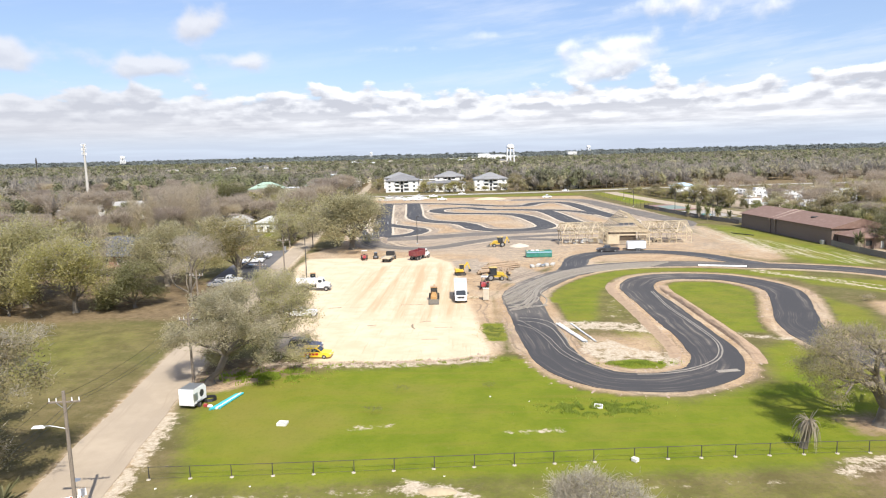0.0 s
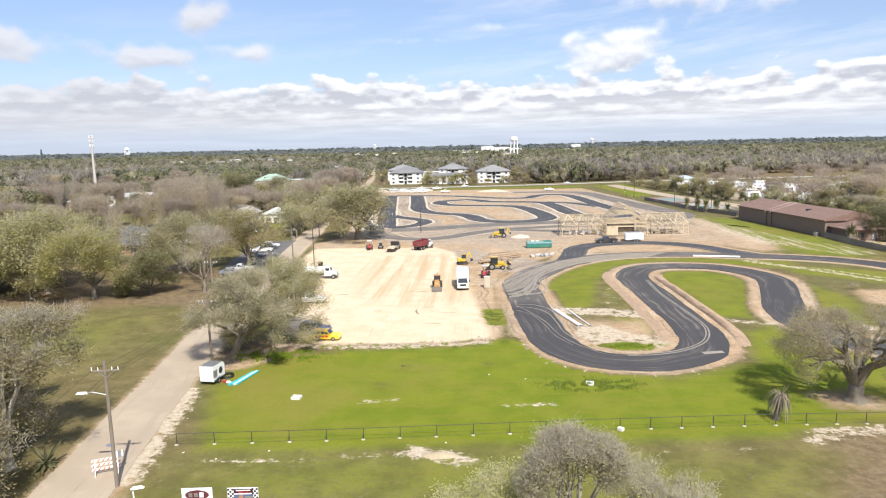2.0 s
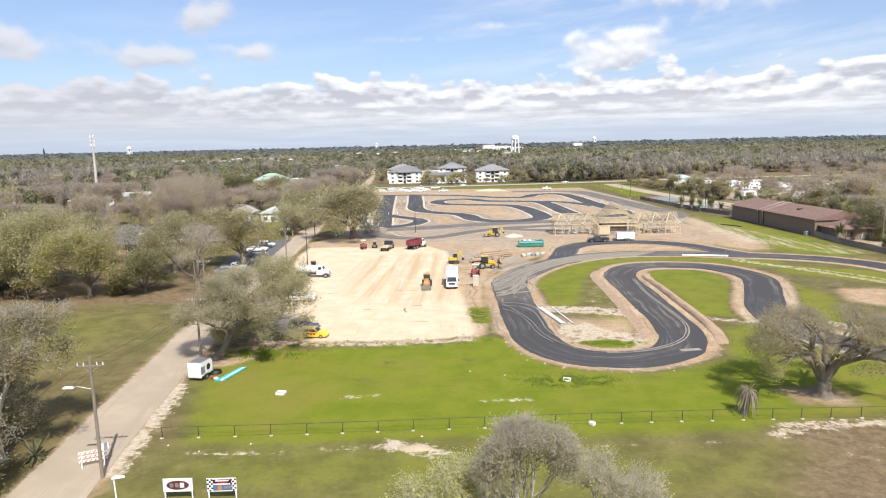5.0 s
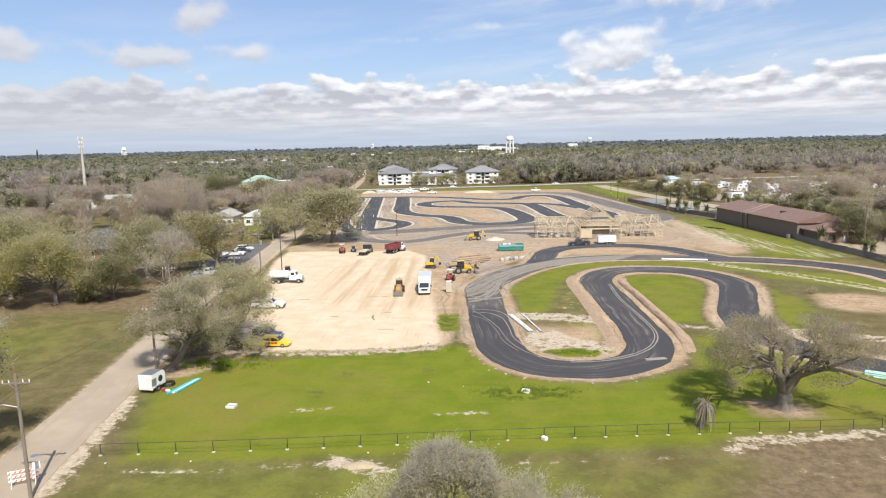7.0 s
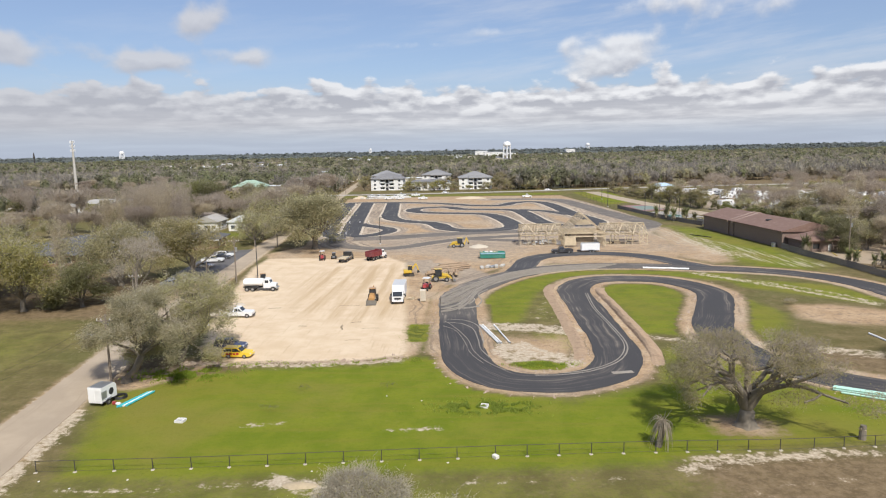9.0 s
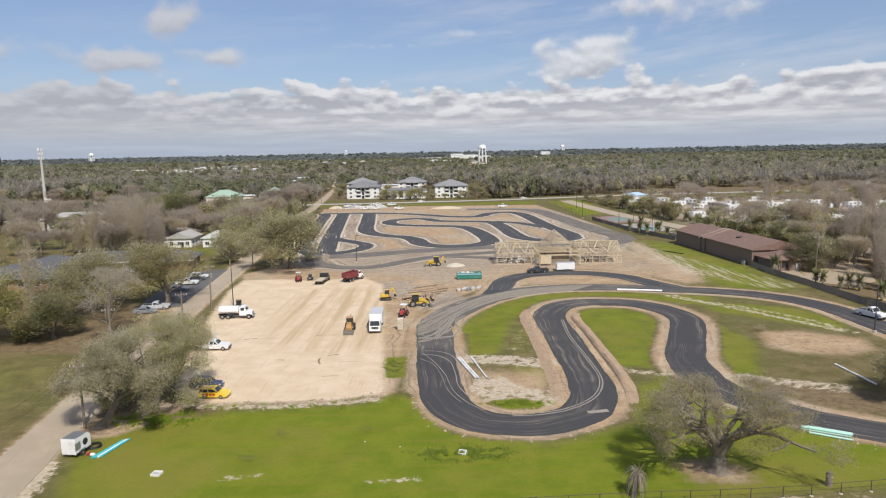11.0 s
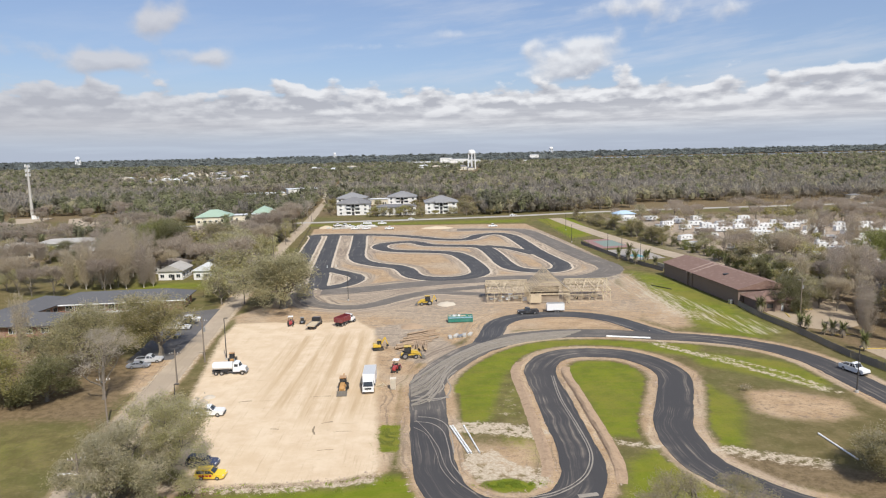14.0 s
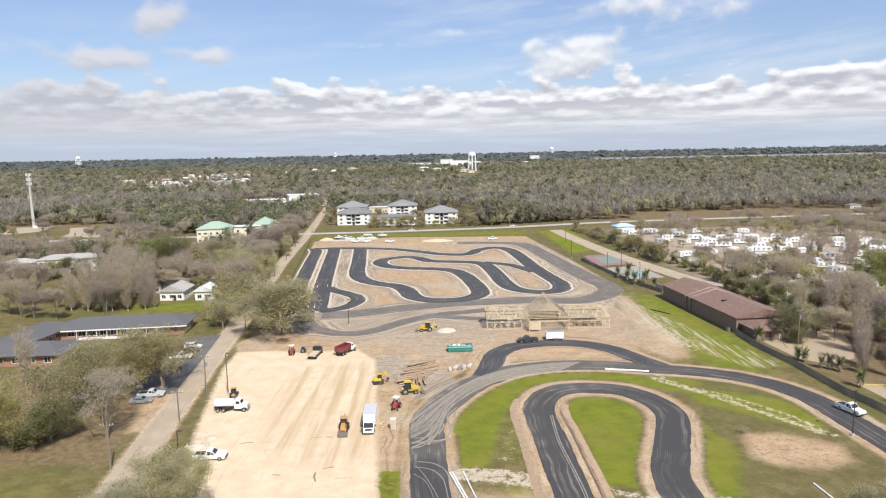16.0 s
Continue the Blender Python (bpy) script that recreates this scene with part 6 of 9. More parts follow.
# school with two low wings
def school():
    ob = thing("school", "low brick school with grey hip roofs and a walkway", "school")
    a = Shape()
    walls(a, 37, 11, 3.1, 0.3)
    m1 = pose(-98.5, 204.5, 0, 0, 0, 6.5)
    w1 = part("east_wing", a, M_BRICK, ob, "red brick wing", m1)
    part("roof", hip_roof(Shape(), 37, 11, 3.1, 2.3, 1.4), M_ROOF_DARK, w1)
    for i in range(9):
        part("walkway_post", Shape().box(0.18, 0.18, 3.0, -12.5 + i * 2.9, -6.6, 0, 0.02), M_TRIM, w1)
    part("fascia", Shape().box(39.6, 0.14, 0.35, 0, -6.95, 2.85, 0.02), M_TRIM, w1, "white eaves board")
    for i in range(8):
        add_window(w1, -14.5 + i * 3.1, -5.5, 1.0, 1.9, 1.5, "s")
    part("balustrade", Shape().box(20, 0.12, 0.8, -2, -6.7, 0, 0.02), M_TRIM, w1, "low white walkway wall")
    for u in (-2.5, 1.5):
        add_window(w1, 18.5, u, 1.0, 1.2, 1.4, "e")
    b = Shape()
    walls(b, 10.5, 30, 3.1, 0.3)
    w2 = part("west_wing", b, M_BRICK, ob, "red brick wing", pose(-121.5, 190.5, 0, 0, 0, -6))
    part("roof", hip_roof(Shape(), 10.5, 30, 3.1, 2.0, 1.2), M_ROOF_DARK, w2)
    for i in range(3):
        add_window(w2, -3.2 + 3.2 * i, -15, 1.0, 1.6, 1.4, "s")
    for i in range(7):
        add_window(w2, 5.25, -9 + 3.0 * i, 1.0, 1.6, 1.4, "e")
    w3 = part("south_wing", walls(Shape(), 31, 11, 3.0, 0.3), M_BRICK, ob, "red brick wing", pose(-117.5, 177.5, 0, 0, 0, 2))
    part("roof", hip_roof(Shape(), 31, 11, 3.0, 2.2, 1.2), M_ROOF_DARK, w3)
    for i in range(7):
        add_window(w3, -12.6 + 4.2 * i, -5.5, 1.0, 1.8, 1.4, "s")
    return ob


school()
house("small white clapboard house with a porch", 7, 8, 3.4, 1.9, M_WALL_WHITE, M_ROOF_WHITE, pose(-90.5, 253, 0, 0, 0, 4), 2, gable=True)
house("white clapboard house with a pale roof", 9, 11, 3.4, 2.2, M_WALL_WHITE, M_ROOF_PALE, pose(-103, 255, 0, 0, 0, 2), 3, gable=True, faces="se")
house("grey-roofed house behind the white ones", 14, 9, 3.4, 2.2, M_WALL_WHITE, M_ROOF_TAUPE, pose(-110, 268, 0, 0, 0, 5), 3)
house("pale bungalow with a grey roof", 10, 8, 3.2, 2.0, M_WALL_WHITE, M_ROOF_GREY, pose(-92, 278, 0, 0, 0, 5), 3)
house("two-storey white house with a pale metal roof", 27, 11, 6.4, 1.8, M_WALL_WHITE, M_ROOF_PALE, pose(-181, 322, 0, 0, 0, 14), 7, 2, faces="se")
house("tan house with a pale metal roof", 16, 9, 5.0, 1.8, M_TAN, M_ROOF_PALE, pose(-205, 318, 0, 0, 0, 20), 4)
house("long low shed with a blue metal roof", 34, 14, 4.2, 1.6, M_WALL_WHITE, M_ROOF_BLUE, pose(-284, 372, 0, 0, 0, 12), 5, gable=True, category="shed")
house("cream two-storey hall with a green hip roof", 21, 16, 8.5, 4.0, M_WALL_CREAM, M_ROOF_GREEN, pose(-144.5, 424, 0, 0, 0, 10), 6, 2, faces="se", category="hall")
house("cream hall wing with a green gable roof", 14, 18, 8.5, 4.2, M_WALL_CREAM, M_ROOF_GREEN, pose(-118.5, 446, 0, 0, 0, 10), 3, 2, faces="se", category="hall")
house("cream flat-roofed hall joining two green roofs", 17, 10, 8.2, 0.4, M_WALL_CREAM, M_ROOF_WHITE, pose(-127.2, 434.5, 0, 0, 0, 10), 3, 2, faces="s", door=False, category="hall")
RNG2 = random.Random(3)


def apartment(at, label, w=24.5, d=22, h=8.6, roof=None):
    ob = thing("apartment_house", label, "apartment house", at, "apartment houses behind the highway")
    part("wall", walls(Shape(), w, d, h, 0.3), M_WALL_WHITE, ob, "white rendered wall")
    part("roof", hip_roof(Shape(), w, d, h, 4.4, 0.9), roof or M_ROOF_GREY, ob)
    r = Shape()
    hip_roof(r, 9, 5, 0, 2.2, 0.5, True)
    r.v = [(p[0], p[1] - d / 2 + 0.6, p[2] + h - 0.2) for p in r.v]
    part("front_gable", r, roof or M_ROOF_GREY, ob)
    for fl in range(3):
        z = fl * 2.85
        # no opening is cut: the passage's shade is a black panel on the wall
        part("breezeway", Shape().box(1.9, 0.1, 2.3, 0.0, -d / 2 - 0.02, z + 0.15, 0.01), M_BLACK, ob, "black panel standing for the shaded breezeway")
        for x in (-3.4, 3.4):
            b = part("balcony", Shape().box(3.6, 0.9, 0.16, x, -d / 2 - 0.45, z + 0.05, 0.02).box(3.6, 0.06, 0.9, x, -d / 2 - 0.88, z + 0.2, 0.01), M_TRIM, ob, "white balcony")
            part("opening", Shape().box(3.2, 0.08, 2.0, x, -d / 2 - 0.02, z + 0.3, 0.01), M_GLASS, b, "dark glass balcony door")
        for x in (-9.3, 9.3):
            add_window(ob, x, -d / 2, z + 0.9, 1.6, 1.3, "s")
        for y in (-6, 0, 6):
            add_window(ob, w / 2, y, z + 0.9, 1.5, 1.3, "e")
    return ob


apartment(pose(-66.5, 512, 0, 0, 0, 2), "white three-storey apartment house with a grey hip roof")
apartment(pose(0.5, 509, 0, 0, 0, 2), "white three-storey apartment house behind trees", roof=M_ROOF_SLATE)
apartment(pose(-76, 572, 0, 0, 0, 2), "white apartment house with a slate-grey roof", roof=M_ROOF_SLATE)
apartment(pose(-33, 578, 0, 0, 0, 2), "white apartment house with a slate-grey hip roof", roof=M_ROOF_SLATE)
house("low cream clubhouse with a flat front", 22, 10, 5.0, 0.6, M_WALL_CREAM, M_ROOF_WHITE, pose(-54, 603, 0), 5)
house("long white shop row with a flat roof", 42, 22, 6.0, 0.4, M_WALL_CREAM, M_ROOF_WHITE, pose(-190, 716, 0, 0, 0, 18), 6, category="shop")
house("white flat-roofed shop block", 34, 30, 7.5, 0.4, M_WALL_WHITE, M_ROOF_WHITE, pose(-160, 768, 0, 0, 0, 18), 5, category="shop")
house("low white clubhouse among the apartment houses", 30, 12, 6.2, 1.6, M_WALL_WHITE, M_ROOF_GREY, pose(-33.5, 500, 0, 0, 0, 2), 6, 2)
house("small pale house across the highway", 15, 8, 3.6, 1.6, M_WALL_CREAM, M_ROOF_WHITE, pose(64, 505, 0, 0, 0, 3), 3)
house("small pale house by the highway trees", 12, 8, 3.6, 1.6, M_WALL_CREAM, M_ROOF_WHITE, pose(38, 503, 0, 0, 0, 3), 3)

# far roofs of the town, scattered among the woods
FAR_TOWN = [(-520, 1400, 300, 560, 46), (-430, 1180, 130, 260, 22), (-150, 1700, 500, 260, 24), (120, 2300, 700, 300, 20), (-120, 690, 140, 60, 7), (-620, 640, 200, 150, 8), (20, 820, 120, 90, 4), (410, 548, 150, 40, 5)]
town_src = house("far pale low building among the trees", 16, 9, 4.2, 1.4, M_WALL_WHITE, M_ROOF_WHITE, pose(-260, 620, 0, 0, 0, 10), 4)
town_kinds = [town_src, house("far tan low building among the trees", 15, 9, 4.2, 1.4, M_WALL_CREAM, M_TAN, pose(-300, 660, 0, 0, 0, 10), 4), house("far grey-roofed low building among the trees", 15, 10, 4.0, 1.8, M_WALL_CREAM, M_ROOF_GREY, pose(-352, 700, 0, 0, 0, -8), 4)]
for cx, cy, wx, wy, n in FAR_TOWN:
    for i in range(n):
        o = copy_thing(RNG2.choice(town_kinds), pose(cx + RNG2.uniform(-0.5, 0.5) * wx, cy + RNG2.uniform(-0.5, 0.5) * wy, RNG2.uniform(0, 3) if cy > 1000 else 0, 0, 0, RNG2.uniform(-20, 40)))
        k = RNG2.uniform(0.55, 1.0) * (1.5 if cy > 1500 else 1.0)
        o.scale = (k * RNG2.uniform(0.8, 1.5), k, k * (1.5 if cy > 1000 else 1.0))
        o["group"] = "far roofs of the town"
for x, y, w_, d_, h_ in ((60, 2150, 60, 25, 22), (20, 2180, 40, 25, 26), (110, 2200, 45, 25, 18), (-60, 2250, 90, 30, 14), (410, 2900, 40, 25, 26)):
    house("far white hospital block above the trees", w_, d_, h_, 1.0, M_WALL_WHITE, M_ROOF_WHITE, pose(x, y, 0, 0, 0, 3), 8, 4, door=False, category="block")


# ---------------------------------------------------------------- towers
def water_tower(x, y, h, r, label):
    ob = thing("water_tower", label, "water tower", pose(x, y, 0))
    s = Shape()
    n = 20
    prof = [(0.0, h), (r * 0.55, h - 0.10 * r), (r * 0.9, h - 0.45 * r), (r, h - 0.85 * r), (r * 0.95, h - 1.05 * r), (r * 0.6, h - 1.25 * r), (0.25 * r, h - 1.35 * r)]
    vs = [(p[0] * math.cos(2 * math.pi * i / n), p[0] * math.sin(2 * math.pi * i / n), p[1]) for p in prof for i in range(n)]
    s.add(vs, [(a * n + i, (a + 1) * n + i, (a + 1) * n + (i + 1) % n, a * n + (i + 1) % n) for a in range(len(prof) - 1) for i in range(n)])
    part("tank", s, M_WHITE, ob, "white rounded steel tank")
    for i in range(6):
        a = 2 * math.pi * (i + 0.5) / 6
        part("leg", Shape().tube((r * 1.05 * math.cos(a), r * 1.05 * math.sin(a), 0), (r * 0.88 * math.cos(a), r * 0.88 * math.sin(a), h - r), 0.9 * r / 6, 0.8 * r / 6), M_WHITE, ob)
    part("riser", Shape().tube((0, 0, 0), (0, 0, h - 1.3 * r), 0.2 * r), M_WHITE, ob)
    for zz in (0.3, 0.6):
        ring = Shape()
        for i in range(6):
            a, b = 2 * math.pi * (i + 0.5) / 6, 2 * math.pi * (i + 1.5) / 6
            ring.tube((r * math.cos(a), r * math.sin(a), h * zz), (r * math.cos(b), r * math.sin(b), h * zz), 0.14)
        part("brace", ring, M_WHITE, ob)
    return ob


water_tower(84, 1758, 51, 10.6, "white six-legged water tower above the woods")
water_tower(-1940, 3560, 62, 13, "far pale water tower on the horizon")
water_tower(770, 4600, 66, 14, "far pale water tower beyond the woods")
water_tower(-720, 4550, 56, 9, "small far water tower on the skyline")


def cell_tower():
    ob = thing("cell_tower", "tall grey monopole cell tower with antenna racks", "cell tower", pose(-326, 528, 0))
    part("mast", Shape().tube((0, 0, 0), (0, 0, 42.5), 1.25, 0.7, 12), M_CONC, ob)
    for z in (42.0, 38.5, 35.0):
        rack = Shape()
        for i in range(3):
            a = 2 * math.pi * i / 3
            c, s_ = math.cos(a), math.sin(a)
            rack.tube((0, 0, z), (1.3 * c, 1.3 * s_, z), 0.12, n=5)
            rack.tube((1.3 * c - 0.9 * s_, 1.3 * s_ + 0.9 * c, z), (1.3 * c + 0.9 * s_, 1.3 * s_ - 0.9 * c, z), 0.1, n=5)
        r = part("antenna_rack", rack, M_STEEL, ob)
        for i in range(3):
            a = 2 * math.pi * i / 3
            for k in (-0.8, 0.8):
                part("antenna", Shape().box(0.4, 0.4, 2.2, 1.35 * math.cos(a) - k * math.sin(a), 1.35 * math.sin(a) + k * math.cos(a), z - 1.1, 0.04), M_WHITE, r)
    part("equipment_shelter", Shape().box(4, 3, 3, 4, -3, 0, 0.05), M_WALL_WHITE, ob)
    return ob


cell_tower()
ob = thing("radio_tower", "dark slender tower far beyond the woods", "radio tower", pose(-1335, 1950, 0))
part("mast", Shape().tube((0, 0, 0), (0, 0, 40), 1.6, 1.2), M_DARKPOLE, ob)
part("head", Shape().tube((0, 0, 30), (0, 0, 47), 3.2, 1.2), M_DARKPOLE, ob, "dark antenna cluster")


# ---------------------------------------------------------------- poles, wires and fences
def utility_pole(x, y, h, label, lean=0.0, arm=True, lamp=False, box=False, turn=0):
    ob = thing("utility_pole", label, "utility pole", pose(x, y, 0, 0, lean, turn))
    part("pole", Shape().tube((0, 0, -0.2), (0, 0, h), 0.17, 0.12, 10), M_POLE, ob)
    if arm:
        part("crossarm", Shape().box(2.3, 0.12, 0.14, 0, 0, h - 0.9, 0.02), M_POLE, ob)
        for dx in (-1.05, -0.55, 0.55, 1.05):
            part("insulator", Shape().tube((dx, 0, h - 0.76), (dx, 0, h - 0.5), 0.05, 0.035, 6), M_WHITE, ob)
        part("brace", Shape().beam((-0.7, 0.1, h - 0.85), (0, 0.12, h - 1.5), 0.04, 0.04).beam((0.7, 0.1, h - 0.85), (0, 0.12, h - 1.5), 0.04, 0.04), M_STEEL, ob)
    if lamp:
        part("lamp_arm", Shape().tube((0, 0, h - 2.9), (-1.2, 0, h - 2.6), 0.04, n=6).tube((-1.2, 0, h - 2.6), (-1.6, 0, h - 2.62), 0.04, n=6), M_STEEL, ob)
        part("lamp_head", Shape().box(0.95, 0.34, 0.2, -2.0, 0, h - 2.75, 0.06, top=(0.8, 0.7)), M_WHITE, ob, "pale cobra-head street lamp")
    if box:
        part("transformer", Shape().tube((0.35, 0, h - 3.2), (0.35, 0, h - 2.2), 0.26, n=12), M_STEEL, ob, "grey drum transformer")
    return ob


utility_pole(-41.5, 50.4, 11.0, "weathered wooden pole with a crossarm and street lamp", lamp=True, turn=8)
utility_pole(-46.5, 82.6, 9.0, "weathered wooden pole with a crossarm beside the street", lamp=True, turn=8)
utility_pole(-53.6, 147.4, 10.4, "pale wooden pole with a crossarm and transformer", box=True, turn=8)
utility_pole(-54.4, 133.5, 7.2, "grey wooden pole beside the street", turn=8)
utility_pole(-58.5, 113.0, 9.0, "weathered wooden pole behind the oaks", turn=8)
utility_pole(-61.5, 205, 10, "weathered wooden pole by the school", turn=8)
utility_pole(98.5, 178, 10.5, "wooden pole by the storage building", box=True, turn=10)
utility_pole(119, 186, 10.0, "wooden pole in the gravel yard", box=True, turn=10)
for i in range(7):
    utility_pole(-70 - i * 5.2, 250 + i * 46, 10.0, "weathered wooden pole along the street", turn=8)
for i, x in enumerate((-180, -90, -20, 50, 120, 190, 260)):
    utility_pole(x, float(np.interp(x, HIGHWAY[:, 0], HIGHWAY[:, 1])) + 9, 11, "wooden pole along the highway", turn=0)


def light_pole(x, y, h, label, turn=0):
    ob = thing("light_pole", label, "light pole", pose(x, y, 0, 0, 0, turn))
    part("shaft", Shape().tube((0, 0, 0.3), (0, 0, h), 0.12, 0.08, 10), M_DARKPOLE, ob)
    part("base", Shape().tube((0, 0, -0.1), (0, 0, 0.45), 0.32, 0.32, 12), M_CONC, ob, "round concrete base")
    part("lamp_head", Shape().box(0.8, 0.34, 0.16, 0.45, 0, h - 0.05, 0.03), M_DARKPOLE, ob)
    return ob


light_pole(-49.1, 148.8, 9.8, "dark steel light pole on a concrete base")
light_pole(-45.0, 110.0, 8.2, "dark steel light pole under the oak")
light_pole(-29.3, 207.6, 8.6, "dark steel light pole on bare earth")
light_pole(77.9, 120.6, 8.8, "dark steel light pole beside the track", 40)
for x, y, h in ((72.5, 380, 9), (66, 330, 9), (80, 262, 9), (83, 300, 9), (74, 290, 9)):
    light_pole(x, y, h, "slim dark light pole by the court", 90)
# lamp by the front signs
ob = thing("street_lamp", "slender pale pole with a white lamp head", "street lamp", pose(-34.6, 41.2, 0, 0, 0, 20))
part("shaft", Shape().tube((0, 0, 0), (-0.15, 0, 4.9), 0.07, 0.05, 8), M_WHITE, ob)
part("lamp_head", Shape().box(0.9, 0.36, 0.22, 0.15, 0, 4.9, 0.07, top=(0.75, 0.6)), M_WHITE, ob)


def wires():
    """Wires along the street, sagging between poles."""
    tops = [(-36.5, 8, 10.3), (-41.5, 50.4, 10.25), (-46.5, 82.6, 8.3), (-54.4, 133.5, 8.2), (-61.5, 205, 9.2), (-70, 250, 9.2)]
    ob = thing("power_line", "thin dark wires strung along the street", "power line")
    for k in (-1.05, 0.55, 1.05):
        s = Shape()
        for (x0, y0, z0), (x1, y1, z1) in zip(tops[:-1], tops[1:]):
            n = 10
            for i in range(n):
                a, b = i / n, (i + 1) / n
                P = [(x0 + (x1 - x0) * q + k, y0 + (y1 - y0) * q, z0 + (z1 - z0) * q - 3.2 * q * (1 - q)) for q in (a, b)]
                s.tube(P[0], P[1], 0.014, n=3, caps=False)
        part("wire", s, M_BLACK, ob)


wires()


def chain_fence(name, pts, h, gap, label, feet=True):
    """Posts, rails and tension wires of a chain-link fence along a line."""
    ob = thing(name, label, "fence", kind="structure")
    line = spline(pts, gap)
    post = Shape().tube((0, 0, -0.05), (0, 0, h), 0.045, 0.04, 6).data("post", M_DARKPOLE)
    foot = Shape().tube((0, 0, -0.1), (0, 0, 0.05), 0.23, 0.17, 9).data("footing", M_TAN)
    for i, (x, y) in enumerate(line):
        p = same("post", post, ob, pose(x, y, 0))
        if feet:
            same("footing", foot, p, pose(0.06 * math.sin(i * 7), -0.1, 0), "pale concrete footing" if i == 0 else "")
    for z, r in ((h - 0.03, 0.028), (h * 0.5, 0.006), (0.1, 0.012)):
        s = Shape()
        for a, b in zip(line[:-1], line[1:]):
            s.tube((*a, z), (*b, z), r, n=5, caps=False)
        part("rail" if r > 0.02 else "tension_wire", s, M_DARKPOLE, ob)
    return ob


chain_fence("front_fence", [(-40.0, 58.3), (-25.7, 59.3), (-11.6, 60.6), (2.7, 61.9), (18, 63), (33.1, 63.8), (52, 66)], 1.15, 2.95, "low black chain-link fence with pale footings")
chain_fence("site_fence", [(-58.5, 222), (-66, 290), (-76, 370), (-82, 416)], 1.6, 3.4, "dark chain-link fence along the street side", False)
chain_fence("court_fence", [(66, 420), (65, 350), (70, 310)], 3.0, 5.0, "tall dark chain-link fence by the court", False)


def board_fence():
    ob = thing("board_fence", "weathered grey board fence along the boundary", "fence", kind="structure")
    near_line = spline([(95, 96), (91.3, 128), (89.2, 141), (88.3, 160), (86.5, 176), (86.6, 190)], 0.32)
    board = Shape().box(0.28, 0.03, 1.7, 0, 0, 0.05, 0.006).data("board", M_FENCE_WOOD)
    for i, (x, y) in enumerate(near_line[:140]):
        j = min(i + 1, len(near_line) - 1)
        d = near_line[j] - near_line[max(j - 2, 0)]
        o = same("board", board, ob, pose(x, y, 0, 0, RNG2.gauss(0, 0.6), math.degrees(math.atan2(d[1], d[0]))))
        o.scale = (1, 1, 1 + RNG2.gauss(0, 0.03))
    rest = Shape()
    far_line = spline([(83.6, 246), (79, 262), (75.5, 278), (71.5, 305), (69, 322)], 0.32)
    for (x, y), (x1, y1) in [*zip(near_line[140:-1], near_line[141:]), *zip(far_line[:-1], far_line[1:])]:
        d = (x1 - x, y1 - y)
        rest.box(0.28, 0.03, 1.6 + RNG2.gauss(0, 0.04), 0, 0, 0.05, 0.006, m=pose(x, y, 0, 0, 0, math.degrees(math.atan2(d[1], d[0]))))
    tagged(part("far_board", rest, M_FENCE_WOOD, ob), kind="stuff")
    for k in (0.4, 1.3):
        s = Shape()
        for line in (near_line[::6], far_line[::6]):
            for a, b in zip(line[:-1], line[1:]):
                s.beam((a[0] + 0.05, a[1], k), (b[0] + 0.05, b[1], k), 0.05, 0.09)
        part("rail", s, M_FENCE_WOOD, ob)


board_fence()
part("block_wall", Shape().box(0.3, 14, 1.9, 0, 0, 0, 0.03), M_TAN, label="low tan block wall behind the storage building", m=pose(86.5, 249, 0, 0, 0, 15))
tagged(bpy.data.objects["block_wall"], category="wall", kind="structure")


# ---------------------------------------------------------------- timber frame under construction
# a darker, greyer lumber than that of the wings
M_GREY_LUMBER = material("grey_lumber", (0.27, 0.235, 0.19), 0.9, vary=0.3, scale=5.0)
# dark brown for clutter and for the panels that darken the hall's inside
M_DARK_BOARD = material("dark_inside_board", (0.12, 0.092, 0.065), 0.9, vary=0.35, scale=3.0)


